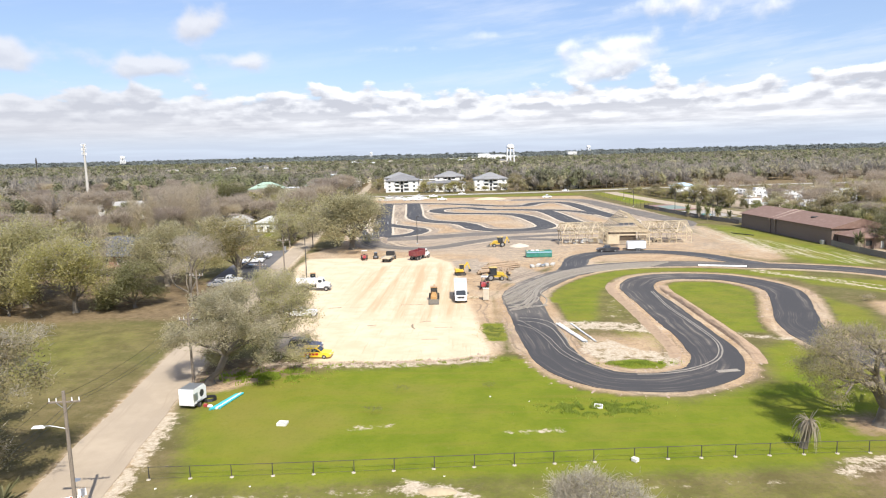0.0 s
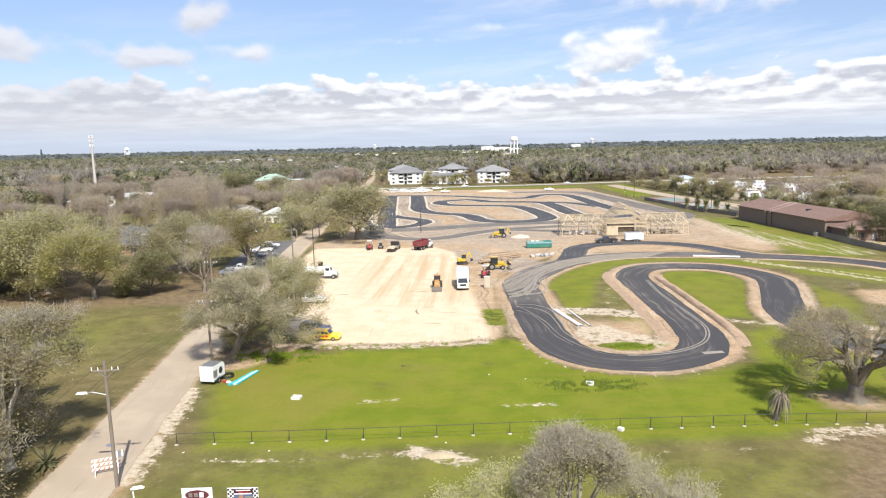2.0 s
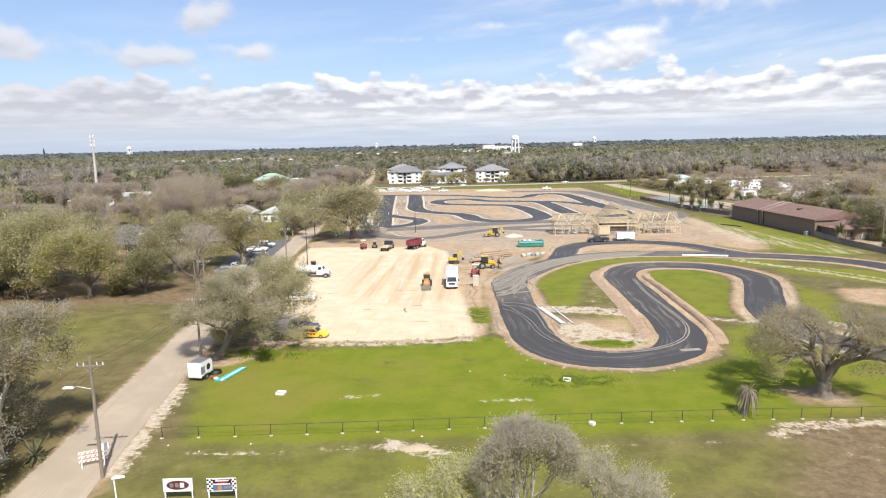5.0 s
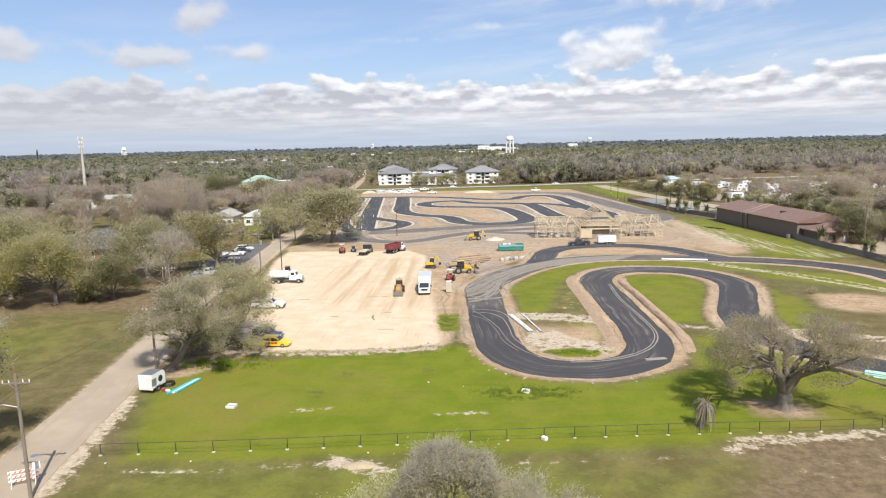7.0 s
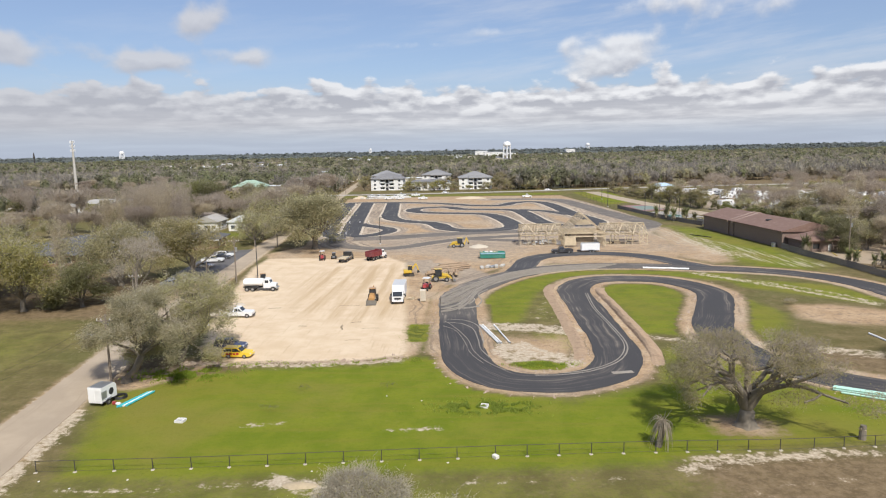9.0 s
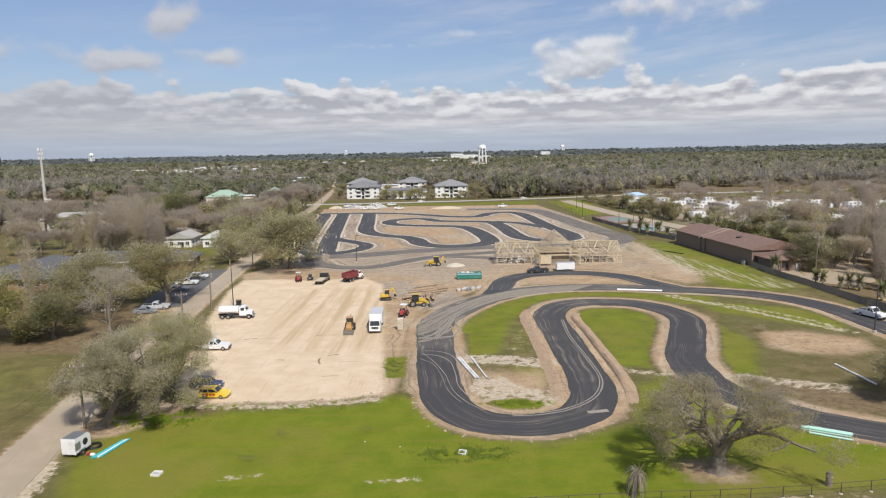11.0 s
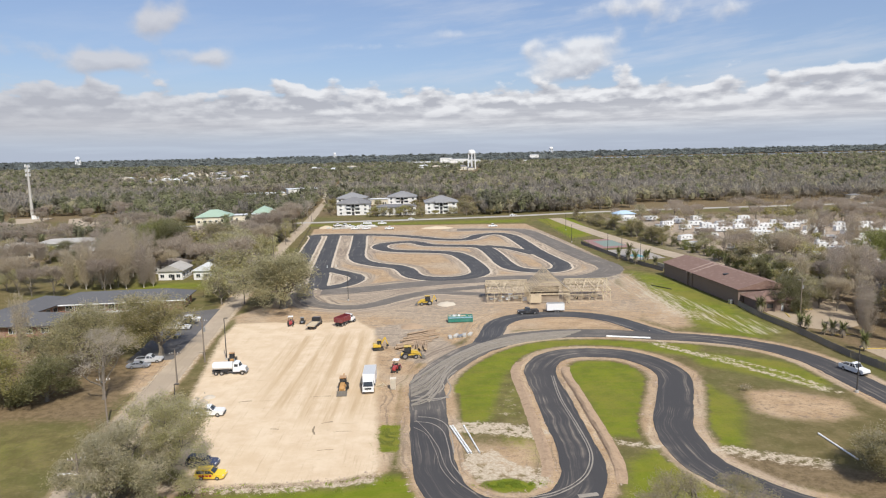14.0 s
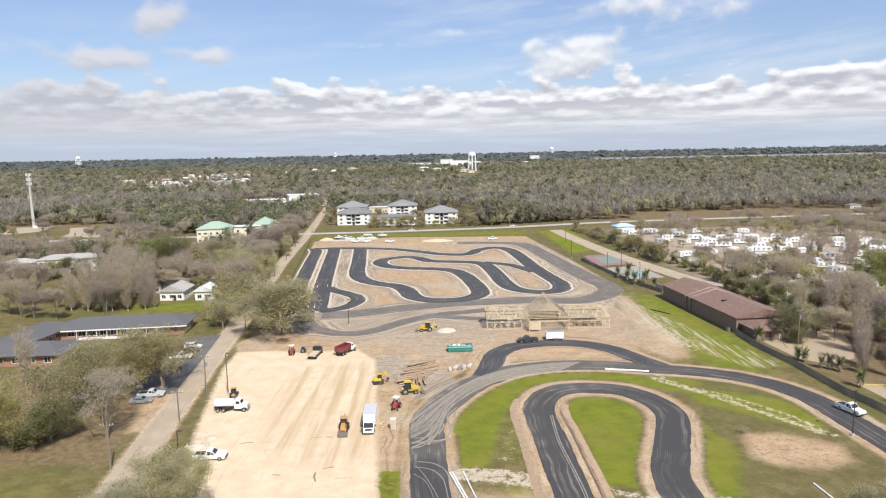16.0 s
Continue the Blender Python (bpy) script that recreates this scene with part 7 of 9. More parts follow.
def timber_frame():
    ob = thing("timber_frame", "unfinished building of raw timber posts and trusses", "building frame", pose(33.0, 204.0, 0, 0, 0, 0))
    part("floor_slab", Shape().box(39, 11.5, 0.25, 0, 0.8, -0.15, 0.03), material("dusty_slab", (0.40, 0.312, 0.22), 0.95, vary=0.3, scale=1.5), ob, "dust-covered floor slab")

    def stick(name, p0, p1, w_=0.14, h_=0.2, label=""):
        return part(name, Shape().beam(p0, p1, w_ * 1.0, h_ * 0.95), M_LUMBER, ob, label)

    zE, zR = 3.3, 6.1
    for side in (-1, 1):
        x0, x1 = (-18.5, -6) if side < 0 else (6, 19)
        n = 6
        for i in range(n + 1):
            x = x0 + (x1 - x0) * i / n
            for y in (-4.2, 5.5):
                stick("post", (x, y, 0.2), (x, y, zE), 0.16, 0.16)
            if i % 2 == 0:
                stick("post", (x, 0.6, 0.2), (x, 0.6, zR - 0.2), 0.16, 0.16)
        for y in (-4.2, 5.5):
            stick("top_plate", (x0 - 0.3, y, zE), (x1, y, zE), 0.16, 0.3)
            stick("girt", (x0, y, 2.2), (x1, y, 2.2), 0.08, 0.16)
        stick("ridge_beam", (x0 - 0.4, 0.6, zR), (x1, 0.6, zR), 0.12, 0.3)
        m = 14
        for i in range(m + 1):
            x = x0 - 0.3 + (x1 - x0 + 0.3) * i / m
            stick("rafter", (x, -5.0, zE - 0.15), (x, 0.6, zR + 0.1), 0.06, 0.2)
            stick("rafter", (x, 6.2, zE - 0.15), (x, 0.6, zR + 0.1), 0.06, 0.2)
        for i in range(12):
            k = (i + 0.5) / 12
            stick("purlin", (x0 - 0.3, -5.0 + 5.6 * k, zE + 0.02 + 2.95 * k), (x1, -5.0 + 5.6 * k, zE + 0.02 + 2.95 * k), 0.26, 0.05)
            stick("purlin", (x0 - 0.3, 6.2 - 5.6 * k, zE + 0.02 + 2.95 * k), (x1, 6.2 - 5.6 * k, zE + 0.02 + 2.95 * k), 0.26, 0.05)
        # diagonal bracing nailed over the roof, and ties between the posts
        for i in range(3):
            xa, xb = x0 + (x1 - x0) * i / 3, x0 + (x1 - x0) * (i + 1) / 3
            xm = (xa + xb) / 2
            stick("brace", (xa, -4.9, zE + 0.14), (xm, 0.3, zR + 0.12), 0.22, 0.06)
            stick("brace", (xm, 0.3, zR + 0.12), (xb, -4.9, zE + 0.14), 0.22, 0.06)
            stick("joist", (xm, -4.2, zE - 0.2), (xm, 5.5, zE - 0.2), 0.1, 0.24)
            stick("joist", (xa + 0.2, -4.2, zE - 0.2), (xa + 0.2, 5.5, zE - 0.2), 0.1, 0.24)
        for i in range(3):
            x = x0 + (x1 - x0) * (i + 0.5) / 3
            stick("brace", (x, -4.2, 0.3), (x + 1.6, -4.2, zE), 0.05, 0.14)
    # steep middle hall with open trusses
    for i in range(8):
        y = -7.4 + i * 1.75
        for x in (-6, 6):
            stick("post", (x, y, 0.0), (x, y, 4.1), 0.2, 0.2)
        stick("truss_leg", (-6.8, y, 3.3), (0, y, 9.4), 0.08, 0.18)
        stick("truss_leg", (6.8, y, 3.3), (0, y, 9.4), 0.08, 0.18)
        stick("tie_beam", (-6, y, 4.1), (6, y, 4.1), 0.1, 0.2)
        stick("collar_beam", (-2.9, y, 6.8), (2.9, y, 6.8), 0.08, 0.2)
        if i in (0, 7):
            for k in (-4.5, -3, -1.5, 0, 1.5, 3, 4.5):
                stick("stud", (k, y, 4.1), (k, y, 9.3 - abs(k) * 0.90), 0.06, 0.1)
    for i in range(13):
        k = (i + 0.4) / 13.4
        for sx in (-1, 1):
            part("purlin", Shape().beam((sx * (6.8 - 6.8 * k), -7.8, 3.4 + 6.1 * k), (sx * (6.8 - 6.8 * k), 5.2, 3.4 + 6.1 * k), 0.07, 0.14), M_GREY_LUMBER, ob, "grey-brown roof batten" if i == 0 else "")
    # stacked boards, and dark panels added to stand for the hall's shaded, cluttered inside
    part("partition", Shape().box(9.5, 0.12, 3.3, 0, 3.6, 0.1, 0.02), M_DARK_BOARD, ob, "dark back panel for the shaded, cluttered inside")
    part("partition", Shape().box(0.12, 6.0, 2.8, -3.6, 0.4, 0.1, 0.02), M_DARK_BOARD, ob, "dark side panel for the shaded, cluttered inside")
    for i in range(7):
        part("board_stack", Shape().box(RNG2.uniform(1.2, 2.6), RNG2.uniform(0.6, 1.2), RNG2.uniform(0.3, 1.0), 7.5 + i * 1.6, RNG2.uniform(-3, 3), 0.1, 0.03), RNG2.choice((M_LUMBER, M_GREY_LUMBER, M_DARK_BOARD)), ob)
    for x in (-5, -3.8, -2.6, 2.6, 3.8, 5):
        stick("stud", (x, -7.4, 0.0), (x, -7.4, 4.1), 0.06, 0.12)
    stick("lintel", (-6, -7.5, 3.2), (6, -7.5, 3.2), 0.12, 0.4)
    part("sheathing", Shape().box(3.2, 0.05, 2.4, -4.2, -7.62, 0.6, 0.01), M_LUMBER, ob, "pale plywood sheet")
    for i in range(9):
        part("material_bundle", Shape().box(RNG2.uniform(0.8, 1.6), RNG2.uniform(0.5, 1.0), RNG2.uniform(0.4, 1.2), -17 + i * 1.25, RNG2.uniform(-3, 3), 0.2, 0.04), RNG2.choice((M_WHITE, M_CONC, M_LUMBER)), ob)
    return ob


timber_frame()

# ---------------------------------------------------------------- vehicles
def paint(name, rgb):
    return material(name, rgb, 0.35, vary=0.05, coat=0.3, dirt=tuple(c * 0.75 + 0.08 for c in rgb))


P_WHITE, P_BLACK, P_YELLOW = paint("white_car_paint", (0.76, 0.76, 0.75)), paint("black_car_paint", (0.03, 0.03, 0.034)), paint("yellow_car_paint", (0.80, 0.55, 0.02))
P_NAVY, P_GREY, P_SILVER = paint("navy_car_paint", (0.03, 0.04, 0.09)), paint("grey_car_paint", (0.22, 0.23, 0.25)), paint("silver_car_paint", (0.5, 0.51, 0.52))
P_RED, P_CATY, P_ORANGE = paint("dark_red_paint", (0.185, 0.038, 0.042)), paint("machine_yellow", (0.58, 0.39, 0.05)), paint("machine_orange", (0.45, 0.25, 0.09))
P_GREEN, P_TRACTOR = paint("dumpster_green", (0.03, 0.20, 0.15)), paint("tractor_red", (0.34, 0.045, 0.045))
M_LAMP_R = material("red_tail_lamp", (0.35, 0.02, 0.02), 0.3)
M_LAMP_W = material("clear_head_lamp", (0.7, 0.7, 0.68), 0.2)


def wheel(parent, x, y, r, w_=0.24):
    s = Shape()
    n = 16
    prof = [(r * 0.55, -w_ / 2), (r * 0.9, -w_ / 2), (r, -w_ * 0.32), (r, w_ * 0.32), (r * 0.9, w_ / 2), (r * 0.55, w_ / 2)]
    vs = [(p[0] * math.cos(2 * math.pi * i / n), p[1], p[0] * math.sin(2 * math.pi * i / n)) for p in prof for i in range(n)]
    s.add(vs, [(a * n + i, a * n + (i + 1) % n, (a + 1) * n + (i + 1) % n, (a + 1) * n + i) for a in range(5) for i in range(n)])
    o = part("wheel", s, M_TYRE, parent, "", pose(x, y, r))
    part("rim", Shape().tube((0, -w_ * 0.40, 0), (0, w_ * 0.40, 0), r * 0.56, r * 0.56, 12), M_RIM, o, "grey steel rim")
    return o


def wheels(ob, xs, track, r, w_=0.24):
    for x in xs:
        for s in (-1, 1):
            wheel(ob, x, s * track / 2, r, w_)


def car(label, mat, at, kind="sedan", group=""):
    """A passenger car or pickup; it faces along +x."""
    ob = thing({"pickup": "pickup_truck"}.get(kind, "car"), label, "pickup truck" if kind == "pickup" else "car", at, group)
    L, W = {"sedan": (4.7, 1.82), "suv": (4.6, 1.85), "pickup": (5.8, 2.0)}[kind]
    h0, hb = 0.28, {"sedan": 0.92, "suv": 1.0, "pickup": 1.12}[kind]
    a = L / 2
    body = Shape()
    hood = {"sedan": 0.84, "suv": 0.96, "pickup": 1.10}[kind]
    if kind == "pickup":
        pts = [(-a, 0.5), (-a, hb), (-0.55, hb), (-0.5, hb + 0.02), (1.1, hb + 0.02), (1.3, hood + 0.04), (a - 0.25, hood - 0.04), (a, hood - 0.2), (a + 0.03, 0.45), (a - 0.3, h0 + 0.1), (-a + 0.3, h0 + 0.1)]
        roof = [(-0.55, hb), (-0.45, 1.78), (-0.2, 1.88), (0.55, 1.86), (1.25, hb)]
        cab = (-0.55, 1.25)
    elif kind == "suv":
        pts = [(-a, 0.45), (-a, hb), (0.9, hb), (1.05, hood), (a - 0.25, hood - 0.08), (a, hood - 0.28), (a + 0.02, 0.42), (a - 0.3, h0), (-a + 0.3, h0)]
        roof = [(-a + 0.03, hb), (-a + 0.25, 1.60), (-a + 0.5, 1.68), (0.25, 1.66), (1.0, hb)]
    else:
        pts = [(-a, 0.45), (-a, 0.88), (-1.6, hb), (0.9, hb), (1.05, hood), (a - 0.25, hood - 0.10), (a, hood - 0.28), (a + 0.02, 0.40), (a - 0.3, h0), (-a + 0.3, h0)]
        roof = [(-1.75, hb), (-0.95, 1.40), (-0.6, 1.45), (0.2, 1.43), (1.05, hb)]
    body.profile(pts, W)
    part("body", body, mat, ob)
    part("cabin", Shape().profile(roof, W - 0.1, inset=0.16, zin=hb + 0.1), mat, ob)
    # glass, standing just proud of the cabin
    zt, zb = roof[1][1] - 0.10, hb + 0.06
    for s in (-1, 1):
        yb, yt = s * (W / 2 - 0.045), s * (W / 2 - 0.155)
        xr, xf = roof[0][0] + 0.22, roof[-1][0] - 0.22
        xrt, xft = roof[1][0] + 0.18, roof[-2][0] - 0.05
        xm = (xr + xf) / 2
        for q0, q1, t0, t1 in ((xr, xm - 0.05, xrt, xm - 0.05), (xm + 0.05, xf, xm + 0.05, xft)):
            vs = [(q0, yb, zb), (q1, yb, zb), (t1, yt, zt), (t0, yt, zt)]
            vs += [(v[0], v[1] - s * 0.03, v[2]) for v in vs]
            part("side_window", Shape().add(vs, [(0, 1, 2, 3), (7, 6, 5, 4), (0, 4, 5, 1), (1, 5, 6, 2), (2, 6, 7, 3), (3, 7, 4, 0)]), M_GLASS, ob)
    for nm, lo, hi, dx in (("windshield", roof[-1], roof[-2], 0.02), ("rear_window", roof[0], roof[1], -0.02)):
        k0, k1 = 0.12, 0.88
        p = [(lo[0] + (hi[0] - lo[0]) * k + dx, lo[1] + (hi[1] - lo[1]) * k + 0.012) for k in (k0, k1)]
        w0, w1 = W / 2 - 0.16, W / 2 - 0.26
        vs = [(p[0][0], -w0, p[0][1]), (p[0][0], w0, p[0][1]), (p[1][0], w1, p[1][1]), (p[1][0], -w1, p[1][1])]
        vs += [(v[0] - dx * 1.5, v[1], v[2] - 0.02) for v in vs]
        part(nm, Shape().add(vs, [(0, 1, 2, 3), (7, 6, 5, 4), (0, 4, 5, 1), (1, 5, 6, 2), (2, 6, 7, 3), (3, 7, 4, 0)]), M_GLASS, ob)
    part("front_bumper", Shape().box(0.16, W * 0.98, 0.22, a + 0.02, 0, 0.38, 0.05), M_BLACK if kind == "pickup" else mat, ob)
    part("rear_bumper", Shape().box(0.16, W * 0.98, 0.22, -a - 0.02, 0, 0.42, 0.05), M_STEEL if kind == "pickup" else mat, ob)
    for s in (-1, 1):
        part("head_lamp", Shape().box(0.1, 0.42, 0.16, a - 0.02, s * (W / 2 - 0.3), hood - 0.30, 0.02), M_LAMP_W, ob)
        part("tail_lamp", Shape().box(0.08, 0.2, 0.3, -a - 0.01, s * (W / 2 - 0.14), 0.62, 0.02), M_LAMP_R, ob)
        part("mirror", Shape().box(0.12, 0.2, 0.14, roof[-1][0] - 0.25, s * (W / 2 + 0.08), hb + 0.05, 0.03), M_BLACK, ob)
    if kind == "pickup":
        part("bed", Shape().box(1.95, W - 0.3, 0.02, -1.75, 0, hb + 0.004, 0.004), M_BLACK, ob, "dark bed liner")
        for s in (-1, 1):
            part("bed_rail", Shape().box(2.2, 0.1, 0.08, -1.75, s * (W / 2 - 0.06), hb + 0.0, 0.02), mat, ob)
    r = 0.39 if kind == "pickup" else 0.33
    wheels(ob, (-a + 1.15, a - 0.95), W - 0.18, r)
    return ob


def front(ob, mat, x, w_, z0, z1, lean=0.25):
    """A truck's cab face: windshield, grille, lamps."""
    zm = z0 + (z1 - z0) * 0.5
    vs = [(x + 0.02, -w_ / 2 + 0.15, zm), (x + 0.02, w_ / 2 - 0.15, zm), (x - lean, w_ / 2 - 0.22, z1 - 0.15), (x - lean, -w_ / 2 + 0.22, z1 - 0.15)]
    vs += [(v[0] - 0.05, v[1], v[2]) for v in vs]
    part("windshield", Shape().add(vs, [(0, 1, 2, 3), (7, 6, 5, 4), (0, 4, 5, 1), (1, 5, 6, 2), (2, 6, 7, 3), (3, 7, 4, 0)]), M_GLASS, ob)


def box_truck(at):
    ob = thing("box_truck", "white box truck parked on the sand lot", "box truck", at)
    part("chassis", Shape().box(8.0, 0.9, 0.25, 0, 0, 0.6, 0.03), M_BLACK, ob)
    part("cargo_box", Shape().box(5.9, 2.45, 2.35, -1.1, 0, 0.95, 0.06), M_WHITE, ob, "white cargo box with a grey roof")
    part("box_roof", Shape().box(5.8, 2.35, 0.04, -1.1, 0, 3.30, 0.015), material("grey_fibreglass", (0.45, 0.46, 0.47), 0.6), ob)
    part("cab", Shape().profile([(1.95, 0.55), (1.95, 2.55), (2.3, 2.6), (3.5, 2.45), (3.95, 1.55), (4.0, 0.55)], 2.15, inset=0.1, zin=1.7), P_WHITE, ob)
    vs = [(3.99, -0.95, 1.56), (3.99, 0.95, 1.56), (3.57, 0.86, 2.38), (3.57, -0.86, 2.38)]
    vs += [(v[0] - 0.06, v[1], v[2] - 0.02) for v in vs]
    part("windshield", Shape().add(vs, [(0, 1, 2, 3), (7, 6, 5, 4), (0, 4, 5, 1), (1, 5, 6, 2), (2, 6, 7, 3), (3, 7, 4, 0)]), M_GLASS, ob)
    part("grille", Shape().box(0.06, 1.3, 0.35, 4.0, 0, 0.95, 0.02), M_BLACK, ob)
    part("bumper", Shape().box(0.2, 2.2, 0.3, 4.08, 0, 0.5, 0.05), P_WHITE, ob)
    for s in (-1, 1):
        part("head_lamp", Shape().box(0.06, 0.3, 0.2, 4.0, s * 0.85, 0.98, 0.02), M_LAMP_W, ob)
        part("side_window", Shape().box(0.9, 0.04, 0.6, 2.9, s * 1.06, 1.65, 0.01), M_GLASS, ob)
        part("mirror", Shape().box(0.1, 0.25, 0.4, 3.5, s * 1.3, 1.6, 0.03), M_BLACK, ob)
    wheels(ob, (-2.4, 3.0), 1.95, 0.45, 0.32)
    return ob


def tanker(at):
    ob = thing("water_truck", "white water tank truck on the sand lot", "tank truck", at)
    part("chassis", Shape().box(7.2, 0.9, 0.25, 0, 0, 0.7, 0.03), M_BLACK, ob)
    t = Shape()
    n = 18
    for x, k in ((-3.4, 0.0), (-3.35, 0.9), (-3.1, 1.0), (0.6, 1.0), (0.8, 0.9), (0.85, 0.0)):
        t.v += [(x, 1.15 * k * math.cos(2 * math.pi * i / n), 1.85 + 0.82 * k * math.sin(2 * math.pi * i / n)) for i in range(n)]
    t.f += [(a * n + i, (a + 1) * n + i, (a + 1) * n + (i + 1) % n, a * n + (i + 1) % n) for a in range(5) for i in range(n)]
    part("tank", t, P_WHITE, ob, "white oval water tank")
    part("cab", Shape().profile([(1.0, 0.75), (1.0, 2.55), (1.2, 2.68), (2.1, 2.62), (2.45, 1.75), (2.5, 0.75)], 2.2, inset=0.12, zin=1.9), P_WHITE, ob)
    part("hood", Shape().profile([(2.45, 0.75), (2.45, 1.72), (3.55, 1.52), (3.65, 0.75)], 1.7), P_WHITE, ob)
    part("grille", Shape().box(0.06, 1.2, 0.6, 3.66, 0, 0.85, 0.02), M_STEEL, ob)
    part("bumper", Shape().box(0.2, 2.2, 0.3, 3.75, 0, 0.5, 0.04), M_STEEL, ob)
    for s in (-1, 1):
        part("side_window", Shape().box(0.8, 0.04, 0.6, 1.7, s * 1.06, 1.8, 0.01), M_GLASS, ob)
        part("fender", Shape().box(1.1, 0.35, 0.2, 3.0, s * 1.0, 1.0, 0.06), P_WHITE, ob)
        part("exhaust_pipe", Shape().tube((0.95, s * 0.9, 0.8), (0.95, s * 0.9, 3.0), 0.07), M_STEEL, ob)
    front(ob, P_WHITE, 2.46, 2.0, 1.0, 2.6, 0.3)
    part("toolbox", Shape().box(1.6, 2.1, 0.35, -0.8, 0, 0.75, 0.03), M_BLACK, ob)
    wheels(ob, (-2.6, -1.4, 2.95), 1.95, 0.48, 0.34)
    return ob


def dump_truck(at):
    ob = thing("dump_truck", "dark red dump truck with a white cab", "dump truck", at)
    part("chassis", Shape().box(7.0, 0.9, 0.25, 0, 0, 0.75, 0.03), M_BLACK, ob)
    b = Shape()
    b.box(4.4, 2.4, 0.15, -1.1, 0, 1.15, 0.03).box(4.4, 0.12, 1.25, -1.1, -1.15, 1.3, 0.03).box(4.4, 0.12, 1.25, -1.1, 1.15, 1.3, 0.03)
    b.box(0.12, 2.2, 1.45, 1.05, 0, 1.3, 0.03).box(0.12, 2.2, 1.2, -3.25, 0, 1.3, 0.03)
    bed = part("dump_bed", b, P_RED, ob, "dark red steel dump bed")
    for i in range(5):
        for s in (-1, 1):
            part("rib", Shape().box(0.12, 0.1, 1.2, -3.0 + i * 0.95, s * 1.26, 1.3, 0.02), P_RED, bed)
    part("cab", Shape().profile([(1.25, 0.75), (1.25, 2.5), (1.45, 2.6), (2.2, 2.55), (2.5, 1.75), (2.55, 0.75)], 2.1, inset=0.12, zin=1.9), P_WHITE, ob)
    part("hood", Shape().profile([(2.5, 0.75), (2.5, 1.7), (3.5, 1.5), (3.6, 0.75)], 1.6), P_WHITE, ob)
    front(ob, P_WHITE, 2.5, 1.9, 1.0, 2.5, 0.25)
    for s in (-1, 1):
        part("side_window", Shape().box(0.7, 0.04, 0.55, 1.85, s * 1.02, 1.8, 0.01), M_GLASS, ob)
    wheels(ob, (-2.4, -1.2, 2.9), 1.9, 0.5, 0.36)
    return ob


def flatbed(at):
    ob = thing("flatbed_truck", "dark flatbed truck with a tan wooden bed", "flatbed truck", at)
    part("chassis", Shape().box(7.4, 0.8, 0.22, 0, 0, 0.7, 0.03), M_BLACK, ob)
    part("deck", Shape().box(5.0, 2.4, 0.16, -1.3, 0, 1.0, 0.03), M_LUMBER, ob, "tan plank deck")
    for s in (-1, 1):
        part("side_rail", Shape().box(5.0, 0.1, 0.25, -1.3, s * 1.2, 1.1, 0.02), M_STEEL, ob)
    part("headboard", Shape().box(0.12, 2.3, 1.2, 1.2, 0, 1.1, 0.03), M_BLACK, ob)
    part("cab", Shape().profile([(1.4, 0.7), (1.4, 2.2), (1.6, 2.3), (2.4, 2.25), (2.7, 1.55), (2.75, 0.7)], 2.1, inset=0.12, zin=1.7), P_BLACK, ob)
    part("hood", Shape().profile([(2.7, 0.7), (2.7, 1.5), (3.6, 1.35), (3.7, 0.7)], 1.8), P_BLACK, ob)
    front(ob, P_BLACK, 2.7, 1.9, 0.9, 2.2, 0.25)
    wheels(ob, (-2.4, 2.9), 1.9, 0.45, 0.32)
    return ob


def loader(at, mat, label, backhoe=True, name="backhoe_loader"):
    """A wheeled loader: bucket ahead on two arms, cab with roof posts, big rear wheels."""
    ob = thing(name, label, "loader", at)
    part("frame", Shape().box(4.0, 1.1, 0.6, 0, 0, 0.7, 0.08), mat, ob)
    part("hood", Shape().profile([(0.3, 1.2), (0.3, 1.95), (1.7, 1.75), (1.9, 1.2)], 1.0), mat, ob)
    part("cab_floor", Shape().box(1.5, 1.5, 0.15, -0.5, 0, 1.25, 0.03), M_BLACK, ob)
    for x in (-1.15, 0.2):
        for y in (-0.68, 0.68):
            part("cab_post", Shape().box(0.1, 0.1, 1.4, x, y, 1.4, 0.02), M_BLACK, ob)
    part("cab_glass", Shape().box(1.25, 1.25, 1.2, -0.48, 0, 1.45, 0.03), M_GLASS, ob, "dark cab glass")
    part("cab_roof", Shape().box(1.7, 1.6, 0.12, -0.48, 0, 2.8, 0.04), mat, ob)
    for y in (-0.62, 0.62):
        part("lift_arm", Shape().beam((0.2, y, 1.5), (1.9, y, 1.2), 0.12, 0.24).beam((1.9, y, 1.2), (2.7, y, 0.5), 0.12, 0.22), mat, ob)
    bk = Shape().profile([(2.65, 0.1), (2.6, 0.9), (2.72, 0.95), (2.85, 0.3), (3.45, 0.12), (3.45, 0.04)], 2.3)
    part("bucket", bk, material("worn_steel", (0.20, 0.18, 0.15), 0.6, 0.5, vary=0.3), ob, "worn steel bucket")
    if backhoe:
        part("boom", Shape().beam((-1.9, 0, 1.0), (-2.5, 0, 2.9), 0.24, 0.3), mat, ob)
        part("dipper", Shape().beam((-2.5, 0, 2.9), (-3.1, 0, 1.4), 0.2, 0.26), mat, ob)
        part("digging_bucket", Shape().profile([(-3.3, 0.9), (-3.3, 1.5), (-3.0, 1.5), (-2.8, 1.1)], 0.6), M_BLACK, ob)
    wheels(ob, (-1.1,), 1.85, 0.75, 0.45)
    wheels(ob, (1.35,), 1.75, 0.5, 0.36)
    return ob


